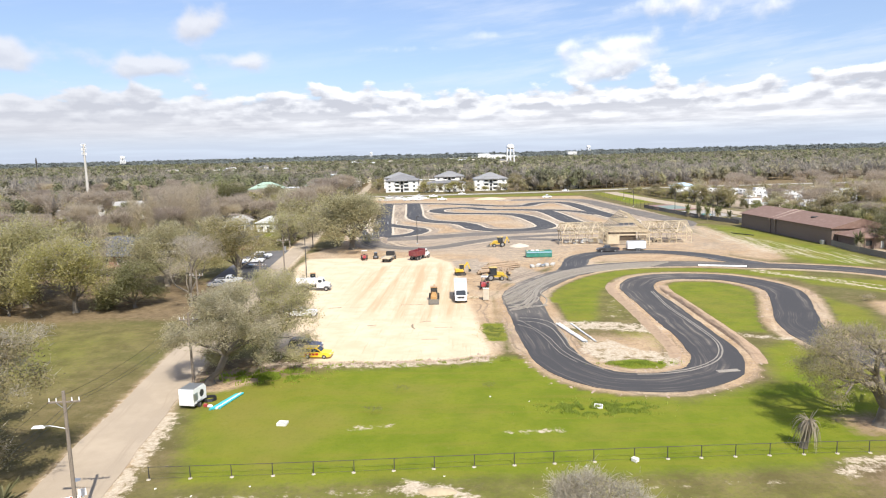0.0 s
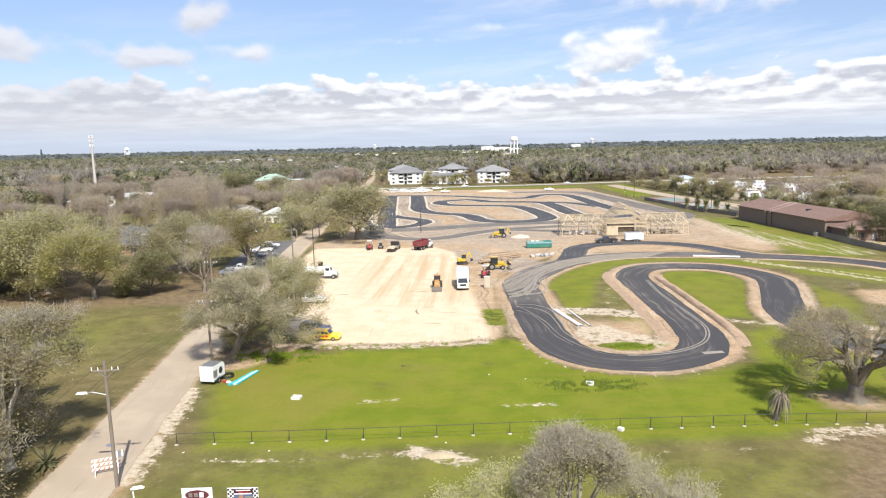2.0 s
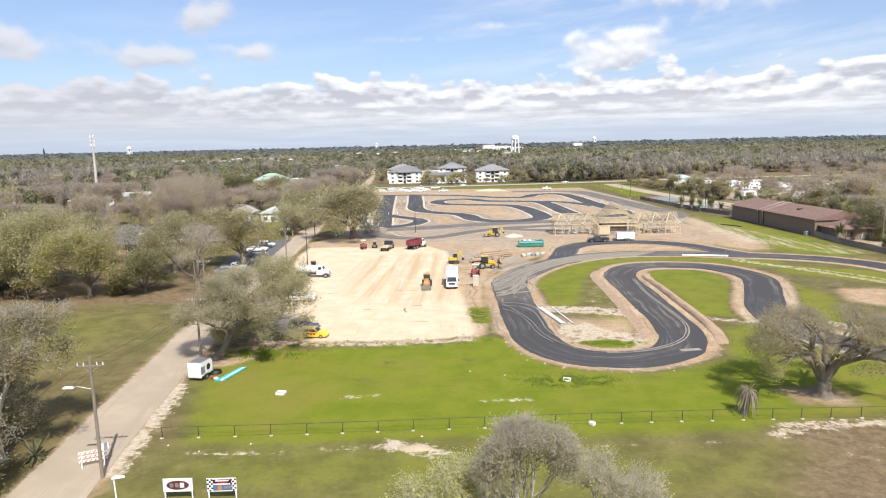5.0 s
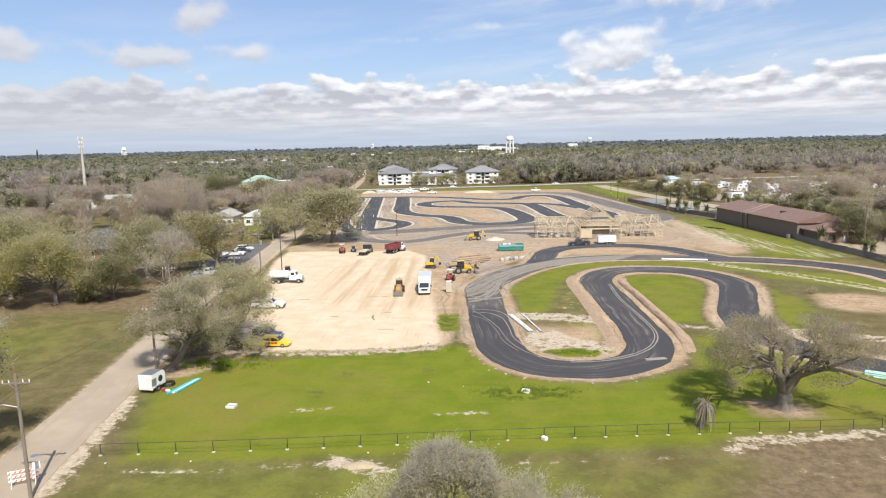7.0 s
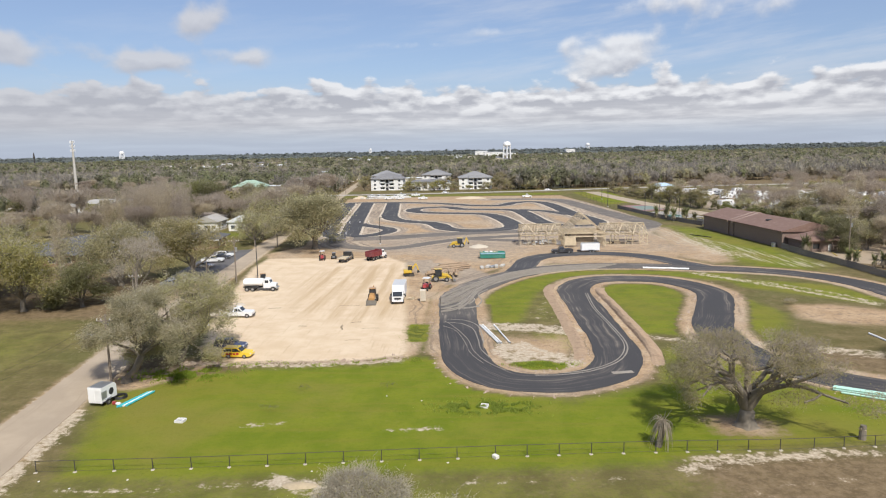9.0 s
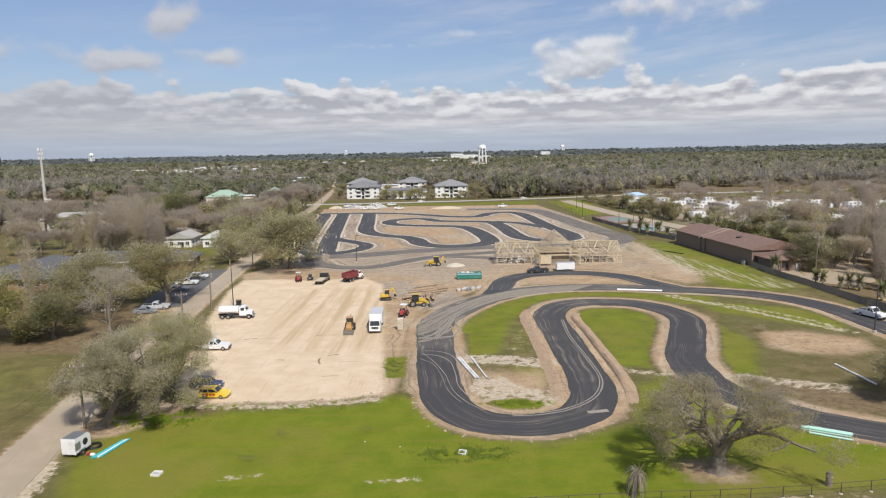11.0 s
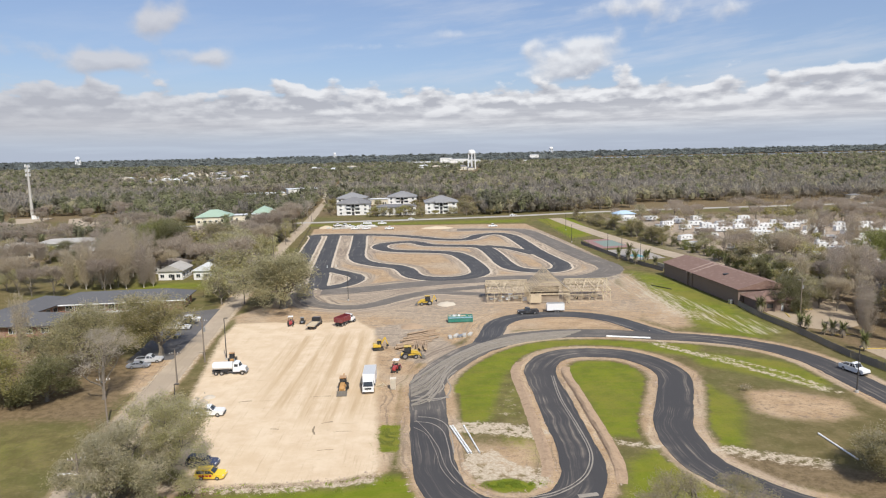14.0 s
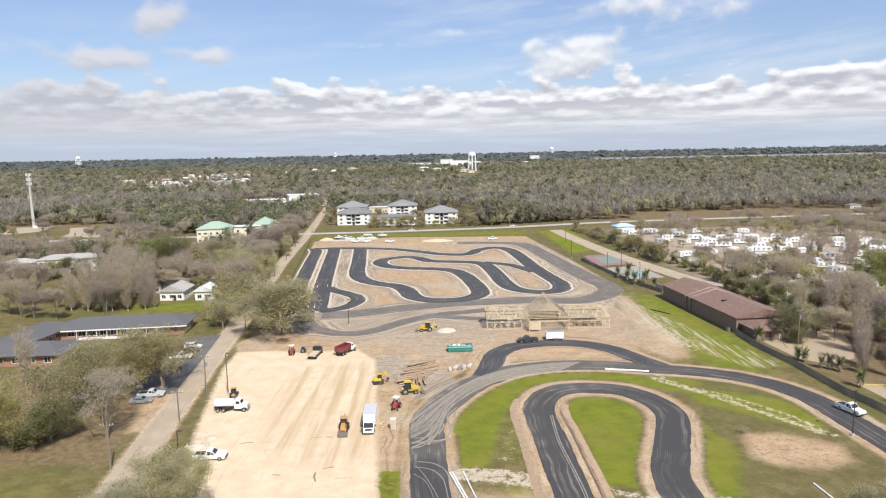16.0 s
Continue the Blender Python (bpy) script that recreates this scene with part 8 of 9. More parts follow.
def excavator(at):
    ob = thing("excavator", "small yellow tracked excavator with a folded arm", "excavator", at)
    for y in (-0.75, 0.75):
        part("track", Shape().profile([(-1.2, 0.15), (-1.3, 0.35), (-1.1, 0.6), (1.1, 0.6), (1.3, 0.35), (1.2, 0.15), (1.0, 0.0), (-1.0, 0.0)], 0.42, y), M_TYRE, ob)
    part("house", Shape().box(1.9, 1.7, 0.85, -0.3, 0, 0.75, 0.12), P_CATY, ob)
    part("cab", Shape().box(1.0, 0.85, 1.25, 0.25, -0.4, 1.2, 0.08), M_GLASS, ob, "dark glazed cab")
    part("cab_roof", Shape().box(1.05, 0.9, 0.1, 0.25, -0.4, 2.45, 0.03), P_CATY, ob)
    part("boom", Shape().beam((0.6, 0.3, 1.2), (1.7, 0.3, 2.9), 0.24, 0.34), P_CATY, ob)
    part("stick", Shape().beam((1.7, 0.3, 2.9), (2.3, 0.3, 1.2), 0.2, 0.26), P_CATY, ob)
    part("bucket", Shape().profile([(2.0, 0.6), (2.0, 1.25), (2.4, 1.3), (2.6, 0.8)], 0.6, 0.3), M_BLACK, ob)
    return ob


def tractor(at):
    ob = thing("tractor", "small red tractor with a white canopy", "tractor", at)
    part("hood", Shape().profile([(0.1, 0.7), (0.1, 1.45), (1.4, 1.3), (1.5, 0.7)], 0.7), P_TRACTOR, ob)
    part("seat_deck", Shape().box(1.2, 0.9, 0.5, -0.5, 0, 0.6, 0.06), P_TRACTOR, ob)
    part("seat", Shape().box(0.45, 0.5, 0.5, -0.6, 0, 1.1, 0.08), M_BLACK, ob)
    for x in (-1.0, 0.0):
        for y in (-0.5, 0.5):
            part("canopy_post", Shape().box(0.06, 0.06, 1.3, x, y, 1.1, 0.01), M_BLACK, ob)
    part("canopy", Shape().box(1.5, 1.4, 0.1, -0.5, 0, 2.4, 0.04), P_WHITE, ob, "white flat canopy")
    part("fender", Shape().box(0.9, 0.3, 0.12, -0.7, -0.75, 1.25, 0.04).box(0.9, 0.3, 0.12, -0.7, 0.75, 1.25, 0.04), P_TRACTOR, ob)
    part("mower_deck", Shape().box(1.0, 1.6, 0.3, -1.9, 0, 0.15, 0.05), P_TRACTOR, ob)
    wheels(ob, (-0.7,), 1.45, 0.62, 0.34)
    wheels(ob, (1.1,), 1.2, 0.38, 0.22)
    return ob


def enclosed_trailer(at, L, W, H, label, axles=2, mat=None, logo=False):
    ob = thing("enclosed_trailer", label, "trailer", at)
    part("box", Shape().profile([(-L / 2, 0.45), (-L / 2, H), (L / 2 - 0.35, H), (L / 2, H - 0.35), (L / 2, 0.45)], W), mat or P_WHITE, ob)
    part("roof_cap", Shape().box(L - 0.5, W - 0.1, 0.05, -0.15, 0, H - 0.005, 0.02), M_STEEL, ob)
    part("tongue", Shape().beam((L / 2, -0.5, 0.5), (L / 2 + 1.1, 0, 0.5), 0.08, 0.1).beam((L / 2, 0.5, 0.5), (L / 2 + 1.1, 0, 0.5), 0.08, 0.1), M_BLACK, ob)
    part("jack", Shape().tube((L / 2 + 0.8, 0, 0.0), (L / 2 + 0.8, 0, 0.8), 0.05), M_BLACK, ob)
    for s in (-1, 1):
        part("fender", Shape().box(0.75 * axles + 0.2, 0.22, 0.08, -0.3, s * (W / 2 + 0.08), 0.72, 0.03), M_STEEL, ob)
        part("skirt", Shape().box(L - 0.1, 0.03, 0.12, 0, s * (W / 2 + 0.002), 0.46, 0.005), M_BLACK, ob)
    for k, z0 in ((-0.48, 0.6), (0.48, 0.6)):
        part("rear_door", Shape().box(0.04, W * 0.44, H - 0.85, -L / 2 - 0.012, k * W / 2 * 0.98, z0, 0.008), mat or P_WHITE, ob, "white rear door")
    if logo:
        part("logo", Shape().tube((0.35, -W / 2 - 0.004, H * 0.62), (0.35, -W / 2 - 0.014, H * 0.62), 0.42, 0.42, 20), M_BLACK, ob, "round dark emblem")
        part("front_panel", Shape().box(0.9, 0.02, 0.9, -0.9, -W / 2 - 0.012, 0.9, 0.004), M_STEEL, ob)
    wheels(ob, (-0.3,) if axles == 1 else (-0.7, 0.1), W + 0.12, 0.34, 0.2)
    return ob


car("bright yellow hatchback with red lettering on its side", P_YELLOW, pose(-33.5, 93.0, 0, 0, 0, -2), "suv").scale = (0.92, 0.95, 0.92)
yc = bpy.data.objects["car"]
for i in range(4):
    part("decal", Shape().box(0.42, 0.012, 0.30 + 0.06 * (i % 2), -1.35 + i * 0.55, -0.932, 0.56, 0.003), M_LAMP_R, yc, "red lettering shown as a bar")
car("dark navy car parked behind the yellow one", P_NAVY, pose(-36.0, 96.8, 0, 0, 0, -4), "suv")
car("white pickup truck half hidden by the oak", P_WHITE, pose(-42.0, 116.3, 0, 0, 0, 2), "pickup")
box_truck(pose(-14.2, 129.0, 0, 0, 0, -88))
tanker(pose(-45.3, 139.0, 0, 0, 0, 2))
loader(pose(-19.2, 127.2, 0, 0, 0, -88), P_ORANGE, "faded orange loader facing the field", True).scale = (0.9, 0.85, 0.95)
dump_truck(pose(-26.2, 178.5, 0, 0, 0, 60))
flatbed(pose(-34.1, 176.5, 0, 0, 0, 83))
loader(pose(-4.4, 199.5, 0, 0, 0, 184), P_CATY, "yellow wheel loader on bare earth", True)
loader(pose(-7.0, 147.2, 0, 0, 0, 6), P_CATY, "yellow backhoe beside the log pile", False)
excavator(pose(-14.8, 154.0, 0, 0, 0, 10))
tractor(pose(-9.6, 138.2, 0, 0, 0, -100))
tractor(pose(-41.0, 178.2, 0, 0, 0, -80))
loader(pose(-38.2, 180.2, 0, 0, 0, 95), P_GREY, "grey compact loader by the oak's shade", False, "compact_loader").scale = (0.55, 0.6, 0.62)
car("black crew-cab pickup on the asphalt spur", P_BLACK, pose(25.0, 185.8, 0, 0, 0, 184), "pickup")
enclosed_trailer(pose(33.0, 187.6, 0, 0, 0, 181), 5.0, 2.1, 2.55, "white enclosed tandem trailer by the timber frame")
enclosed_trailer(pose(-43.4, 75.4, 0, 0, 0, 82), 2.6, 1.8, 2.3, "small white enclosed trailer with a round emblem", 1, logo=True)
white_pickup = car("white pickup truck parked on the track", P_WHITE, pose(84.2, 131.5, 0, 0, 0, -72), "pickup")
white_pickup.scale = (0.96, 1.0, 1.16)
car("white sport utility car in the school lot", P_WHITE, pose(-71.0, 186.0, 0, 0, 0, 6), "suv")
car("black car in the school lot", P_BLACK, pose(-70.6, 182.6, 0, 0, 0, 6), "sedan")
car("white pickup truck in the school lot", P_WHITE, pose(-70.8, 176.6, 0, 0, 0, 6), "pickup")
car("dark car in the school lot under trees", P_GREY, pose(-70.0, 168.6, 0, 0, 0, 6), "sedan")
car("grey sedan parked beside the street", P_GREY, pose(-67.4, 144.6, 0, 0, 0, 8), "sedan")
car("silver pickup truck beside the street", P_SILVER, pose(-66.6, 148.2, 0, 0, 0, 8), "pickup")
car("white car passing on the highway", P_WHITE, pose(52, 470, 0.05, 0, 0, 8), "sedan")
car("white car on the far highway lane", P_WHITE, pose(-20, 457, 0.05, 0, 0, 6), "sedan")
for i, (x, y, a) in enumerate(((-52, 404, 5), (-45.5, 403.5, 10), (-57, 416, 0), (-50, 417, 5), (-44, 418, 5), (-31, 401, 4), (32, 403.5, 8), (-61, 421, 60), (-66, 424, 40), (-38, 431, 0), (-48, 434, 5))):
    copy_thing(white_pickup, pose(x, y, 0, 0, 0, a))["label"] = "white pickup truck at the site's far edge"
for i, (x, y, a) in enumerate(((-87, 318, 80), (-85, 309, 75), (-88, 331, 80), (-90, 343, 85))):
    copy_thing(bpy.data.objects["car.002" if "car.002" in bpy.data.objects else "car"], pose(x, y, 0, 0, 0, a))["label"] = "car parked along the street"


# rows of pale machines waiting at the far edge
def drum(at):
    ob = thing("barrier_block", "pale concrete barrier block at the far edge", "barrier", at, "barriers at the far edge")
    part("block", Shape().box(2.6, 1.0, 1.1, 0, 0, 0, 0.15, top=(0.9, 0.5)), M_CONC, ob)
    return ob


d0_ = drum(pose(-70, 412, 0))
for i in range(13):
    copy_thing(d0_, pose(-66 + i * 2.1, 409 + i * 0.5 + RNG2.uniform(-0.6, 0.6), 0, 0, 0, RNG2.uniform(-30, 40)))


# ---------------------------------------------------------------- camping ground
def camper(at, L=8.5, label="white camping trailer under bare trees"):
    ob = thing("camper", label, "camper", at, "campers in the camping ground")
    part("body", Shape().profile([(-L / 2, 0.6), (-L / 2 + 0.1, 3.0), (L / 2 - 0.8, 3.05), (L / 2, 2.0), (L / 2 - 0.3, 0.6)], 2.45), P_WHITE, ob)
    part("roof", Shape().box(L - 1.2, 2.3, 0.06, -0.3, 0, 3.03, 0.02), M_ROOF_WHITE, ob)
    part("air_conditioner", Shape().box(0.9, 0.7, 0.3, 0, 0, 3.08, 0.08), M_WHITE, ob)
    part("stripe", Shape().box(L * 0.85, 0.02, 0.22, -0.2, -1.232, 1.2, 0.004), P_GREY, ob)
    for x in (-L * 0.3, 0.0, L * 0.25):
        part("window", Shape().box(0.9, 0.04, 0.6, x, -1.235, 1.75, 0.01), M_GLASS, ob)
    part("door", Shape().box(0.65, 0.04, 1.8, L * 0.12, -1.24, 0.75, 0.01), M_TRIM, ob)
    wheels(ob, (-0.5, 0.35), 2.2, 0.36, 0.22)
    part("tongue", Shape().beam((L / 2 - 0.3, -0.5, 0.6), (L / 2 + 0.9, 0, 0.55), 0.08, 0.1), M_BLACK, ob)
    return ob


cam0 = camper(pose(121, 411, 0, 0, 0, 10))
for x, y, a in ((134, 389, 8), (141, 354, 5), (154, 357, 0), (122, 327, 20), (117, 303, 15), (166, 337, 0), (171, 290, -10), (150, 266, -40), (168, 277, 20), (128, 277, 10), (126, 262, 30), (121, 228, 40),
                (145, 402, 0), (126, 372, 6), (152, 376, 6), (136, 332, 14), (182, 330, 15), (158, 300, 10), (146, 296, 8), (175, 390, 4), (190, 412, 0), (128, 236, 60), (139, 226, 50), (132, 205, 60),
                (140, 196, 30), (150, 205, 10)):
    copy_thing(cam0, pose(x, y, 0, 0, 0, a + RNG2.uniform(-12, 12))).scale = (RNG2.uniform(0.75, 1.15), 1.0, RNG2.uniform(0.9, 1.05))
# the crowded rows farther back
for y0, x0, x1 in ((250, 134, 172), (263, 172, 200), (282, 184, 212), (299, 134, 216), (316, 142, 240), (336, 150, 262), (353, 170, 262), (369, 138, 246), (386, 150, 215), (420, 118, 175)):
    x = x0
    while x < x1:
        copy_thing(cam0, pose(x, y0 + RNG2.uniform(-3, 3), 0, 0, 0, RNG2.uniform(-10, 25))).scale = (RNG2.uniform(0.75, 1.15), 1.0, RNG2.uniform(0.9, 1.05))
        x += RNG2.uniform(11, 17)
house("pale blue-grey office in the camping ground", 12, 8, 4.5, 1.8, M_WALL_WHITE, M_ROOF_BLUE, pose(118, 424, 0, 0, 0, 10), 3, category="office")
tagged(part("pool_deck", Shape().slab([(74, 300), (92, 304), (95, 276), (79, 272)], -0.02, 0.06), material("stained_paving", (0.29, 0.265, 0.235), 0.9, vary=0.25, scale=0.8)), "stained concrete pool deck", "paving", kind="structure")
part("pool_water", Shape().slab([(81.5, 287), (87, 288), (87.6, 280), (82.6, 279)], 0.0, 0.075), material("pool_water", (0.10, 0.36, 0.38), 0.08, vary=0.05), label="blue-green swimming pool")
tagged(bpy.data.objects["pool_water"], category="pool", kind="structure")
tagged(part("tennis_court", Shape().slab([(73, 336), (90, 340), (93, 310), (74.5, 306)], -0.02, 0.05), material("court_red", (0.255, 0.150, 0.140), 0.9, vary=0.12)), "faded red tennis court", "court", kind="structure")
tagged(part("court_green", Shape().slab([(77, 331), (87, 333.5), (89, 315), (78, 312)], 0.0, 0.062), material("court_green", (0.19, 0.245, 0.215), 0.9, vary=0.12)), "green playing area of the court", "court", kind="structure")
tagged(part("gravel_yard", Shape().slab([(90.5, 182), (97, 189), (112, 200), (119, 192), (113, 178), (107, 166), (98, 161), (92.5, 166)], -0.02, 0.045), material("pale_gravel", (0.36, 0.285, 0.20), 0.95, vary=0.3, scale=0.7, dirt=(0.25, 0.19, 0.13))),
       "pale gravel yard beside the office", "yard", kind="structure")
tagged(part("gravel_drive", Shape().slab([(95.5, 148), (106, 146), (110, 118), (97.5, 116)], -0.02, 0.042), bpy.data.materials["pale_gravel"]), "pale gravel drive behind the fence", "yard", kind="structure")
M_KERB = material("yellow_kerb", (0.52, 0.38, 0.09), 0.8, vary=0.25, dirt=(0.35, 0.29, 0.18))
for x, y, L, a in ((101.6, 183.2, 7, 8), (95, 178, 5, 75), (99, 146.5, 8, 0), (98.5, 158, 5, 5)):
    tagged(part("kerb", Shape().box(L, 0.25, 0.18, 0, 0, 0, 0.03), M_KERB, None, "yellow painted concrete kerb", pose(x, y, 0.04, 0, 0, a)), category="kerb", kind="structure")


# ---------------------------------------------------------------- palms
def frond_fan(rng, n, length, droop, width, z, up=0.6):
    s = Shape()
    for i in range(n):
        a = 2 * math.pi * (i + rng.random()) / n
        tilt = rng.uniform(-0.3, up)
        d = Vector((math.cos(a), math.sin(a), 0))
        side = Vector((-math.sin(a), math.cos(a), 0))
        p = Vector((0, 0, z))
        reach = length * rng.uniform(0.6, 1.1)
        k = 5
        pts = []
        for j in range(k + 1):
            u = j / k
            pts.append(p + d * (reach * u * (1 - 0.25 * u * droop)) + Vector((0, 0, reach * (tilt * u - droop * u * u))))
        vs, fs = [], []
        for j, q in enumerate(pts):
            w_ = width * math.sin(math.pi * min(1, 0.15 + 0.85 * j / k)) * 0.5
            vs += [q + side * w_ - Vector((0, 0, w_ * 0.6)), q, q - side * w_ - Vector((0, 0, w_ * 0.6))]
            if j:
                b = 3 * j
                fs += [(b - 3, b - 2, b + 1, b), (b - 2, b - 1, b + 2, b + 1)]
        s.add(vs, fs)
    return s


def palm(label, at, h, seed=1, n=64, length=1.35):
    rng = random.Random(seed)
    ob = thing("palm", label, "palm", at)
    t = Shape()
    for i in range(6):
        t.tube((0.05 * math.sin(i), 0, h * i / 6 - 0.1), (0.05 * math.sin(i + 1), 0, h * (i + 1) / 6), 0.22 - 0.012 * i, 0.18 - 0.012 * i, 8, caps=False)
    part("trunk", t, M_BARK, ob)
    tagged(part("crown", frond_fan(rng, n, length * 1.15, 0.45, 0.26, h, 1.9), M_FROND, ob), kind="stuff")
    tagged(part("skirt", frond_fan(rng, n // 2, length * 0.8, 1.2, 0.5, h - 0.1, -0.2), M_STRAW, ob, "dead straw-coloured fronds"), kind="stuff")
    return ob


palm0 = palm("green cabbage palm behind the board fence", pose(91.6, 165.4, 0), 2.1)
for x, y, s in ((92.4, 163.6, 0.95), (95.2, 157.6, 0.85), (96.6, 155.8, 0.9), (93.8, 158.6, 0.7), (95.0, 145.2, 1.0), (97, 134, 1.0), (97.5, 122, 1.0), (88.4, 180.2, 1.15), (89.6, 181.6, 0.95), (78, 262, 1.2),
                (77, 269, 1.1), (84, 256, 1.0), (75, 276, 1.1), (81, 281, 1.2), (86, 272, 1.1), (83, 266, 1.0), (112, 240, 1.1), (110, 252, 1.2), (113, 262, 1.0), (109, 230, 1.1), (111, 218, 1.2), (108, 246, 1.1)):
    o = copy_thing(palm0, pose(x, y, 0, 0, 0, RNG2.uniform(0, 360)))
    o.scale = (s * 1.1, s * 1.1, s * RNG2.uniform(1.0, 1.3))
ob = palm("low green palmetto under the oak", pose(-49.8, 53.6, 0), 0.5, 4, 46, 1.5)
dead = thing("dead_palm", "withered palm with hanging straw fronds", "palm", pose(18.6, 64.3, 0, 0, 8, 0))
part("trunk", Shape().tube((0, 0, -0.1), (0.1, 0, 2.4), 0.34, 0.28, 10), M_BARK, dead)
tagged(part("crown", frond_fan(random.Random(7), 90, 2.2, 1.35, 0.09, 2.6, 1.0), M_STRAW, dead, "hanging dry fronds"), kind="stuff")
tagged(part("spear", frond_fan(random.Random(8), 9, 1.2, 0.35, 0.09, 2.5, 2.2), M_STRAW, dead), kind="stuff")
stump = thing("palm_stump", "short shaggy palm stump by the fence", "palm stump", pose(38.8, 66.0, 0))
part("trunk", Shape().tube((0, 0, -0.1), (0.05, 0, 1.45), 0.36, 0.28, 10), M_BARK, stump)
tagged(part("boots", frond_fan(random.Random(9), 26, 0.5, 0.3, 0.2, 1.2, 0.8), M_STRAW, stump, "cut frond stubs"), kind="stuff")

# ---------------------------------------------------------------- small things
dump = thing("dumpster", "long green steel dumpster heaped with rubble", "dumpster", pose(5.4, 178.6, 0, 0, 0, 3))
part("bin", Shape().box(6.8, 0.1, 1.6, 0, -1.1, 0.15, 0.02).box(6.8, 0.1, 1.6, 0, 1.1, 0.15, 0.02).box(0.1, 2.1, 1.6, -3.35, 0, 0.15, 0.02).box(0.1, 2.1, 1.6, 3.35, 0, 0.15, 0.02).box(6.7, 2.1, 0.1, 0, 0, 0.15, 0.02), P_GREEN, dump)
for i in range(9):
    part("rib", Shape().box(0.12, 0.1, 1.45, -3.2 + i * 0.8, -1.2, 0.2, 0.02), P_GREEN, dump)
part("band", Shape().box(6.6, 0.02, 0.35, 0, -1.262, 1.25, 0.004), material("pale_blue_paint", (0.25, 0.42, 0.50), 0.5), dump, "pale blue painted band")
for i in range(14):
    part("rubble", Shape().box(RNG2.uniform(0.4, 1.1), RNG2.uniform(0.3, 0.8), RNG2.uniform(0.2, 0.7), -3 + i * 0.45, RNG2.uniform(-0.6, 0.6), 1.3, 0.05, m=pose(0, 0, 0, 0, 0, RNG2.uniform(-10, 10))),
         RNG2.choice((M_WHITE, M_CONC, M_LUMBER)), dump)
for i, (x, y) in enumerate(((2.4, 162.6), (3.9, 163.4), (5.0, 163.2), (6.0, 163.9), (7.5, 164.9))):
    ob = thing("bundle", "pale wrapped bundle of building material", "bundle", pose(x, y, 0, 0, 0, RNG2.uniform(60, 100)), "bundles by the dumpster")
    part("wrap", Shape().box(2.2, 0.9, 0.5 + 0.1 * (i % 2), 0, 0, 0.1, 0.1), M_CONC if i != 2 else M_STEEL, ob)
    part("pallet", Shape().box(2.1, 0.8, 0.1, 0, 0, 0, 0.01), M_LUMBER, ob)
# heap of felled logs
M_LOG = material("log_bark", (0.33, 0.24, 0.16), 0.95, vary=0.35, scale=2.0, bump=0.03)
M_LOGEND = material("sawn_log_end", (0.50, 0.37, 0.22), 0.9, vary=0.15, scale=4.0)
for i in range(30):
    r = RNG2.uniform(0.16, 0.32)
    front_row = i < 8
    a = RNG2.uniform(86, 100) if front_row else RNG2.uniform(18, 34)
    L = RNG2.uniform(5.2, 6.6) if front_row else RNG2.uniform(5.5, 9.5)
    f = (i - 8) / 21
    x = -6.2 + i * 0.42 if front_row else -11.4 + 3.2 * f + RNG2.uniform(-0.4, 1.6) + L / 2 * math.cos(math.radians(a))
    y = 154.9 + RNG2.uniform(-0.4, 0.4) if front_row else 152.6 + 13.6 * f + L / 2 * math.sin(math.radians(a))
    ob = thing("log", "felled tree trunk lying in a heap", "log", pose(x, y, r + (0.5 if front_row else 0.0 if i % 3 else 0.4), 0, 0, a), "logs in the heap")
    part("stem", Shape().tube((-L / 2, 0, 0), (L / 2, 0, 0.0), r, r * 0.75, 9, caps=False), M_LOG, ob)
    for q, rr in ((-1, r), (1, r * 0.75)):
        part("cut_end", Shape().tube((q * L / 2 - q * 0.02, 0, 0), (q * (L / 2 + 0.004), 0, 0), rr * 0.97, rr * 0.97, 9), M_LOGEND, ob, "pale sawn end" if q < 0 else "")


def mound(name, label, x, y, r, h, mat, seed, squash=1.0):
    rng = random.Random(seed)
    s = Shape()
    n, k = 22, 6
    vs = [(0, 0, h)]
    for j in range(1, k + 1):
        for i in range(n):
            a = 2 * math.pi * i / n
            q = r * j / k * (1 + 0.22 * noise.noise((math.cos(a) * 2 + seed, math.sin(a) * 2, j * 0.5)))
            vs.append((q * math.cos(a), q * math.sin(a) * squash, h * (1 - (j / k) ** 1.4) * (1 + 0.25 * noise.noise((i * 0.6, j * 0.9, seed))) - (0.06 if j == k else 0)))
    fs = [(0, 1 + i, 1 + (i + 1) % n) for i in range(n)]
    fs += [(1 + (j - 1) * n + i, 1 + j * n + i, 1 + j * n + (i + 1) % n, 1 + (j - 1) * n + (i + 1) % n) for j in range(1, k) for i in range(n)]
    s.add(vs, fs)
    me = s.data(name, mat)
    for p in me.polygons:
        p.use_smooth = True
    o = new(name, me)
    o.matrix_basis = pose(x, y, 0)
    return tagged(o, label, "mound")


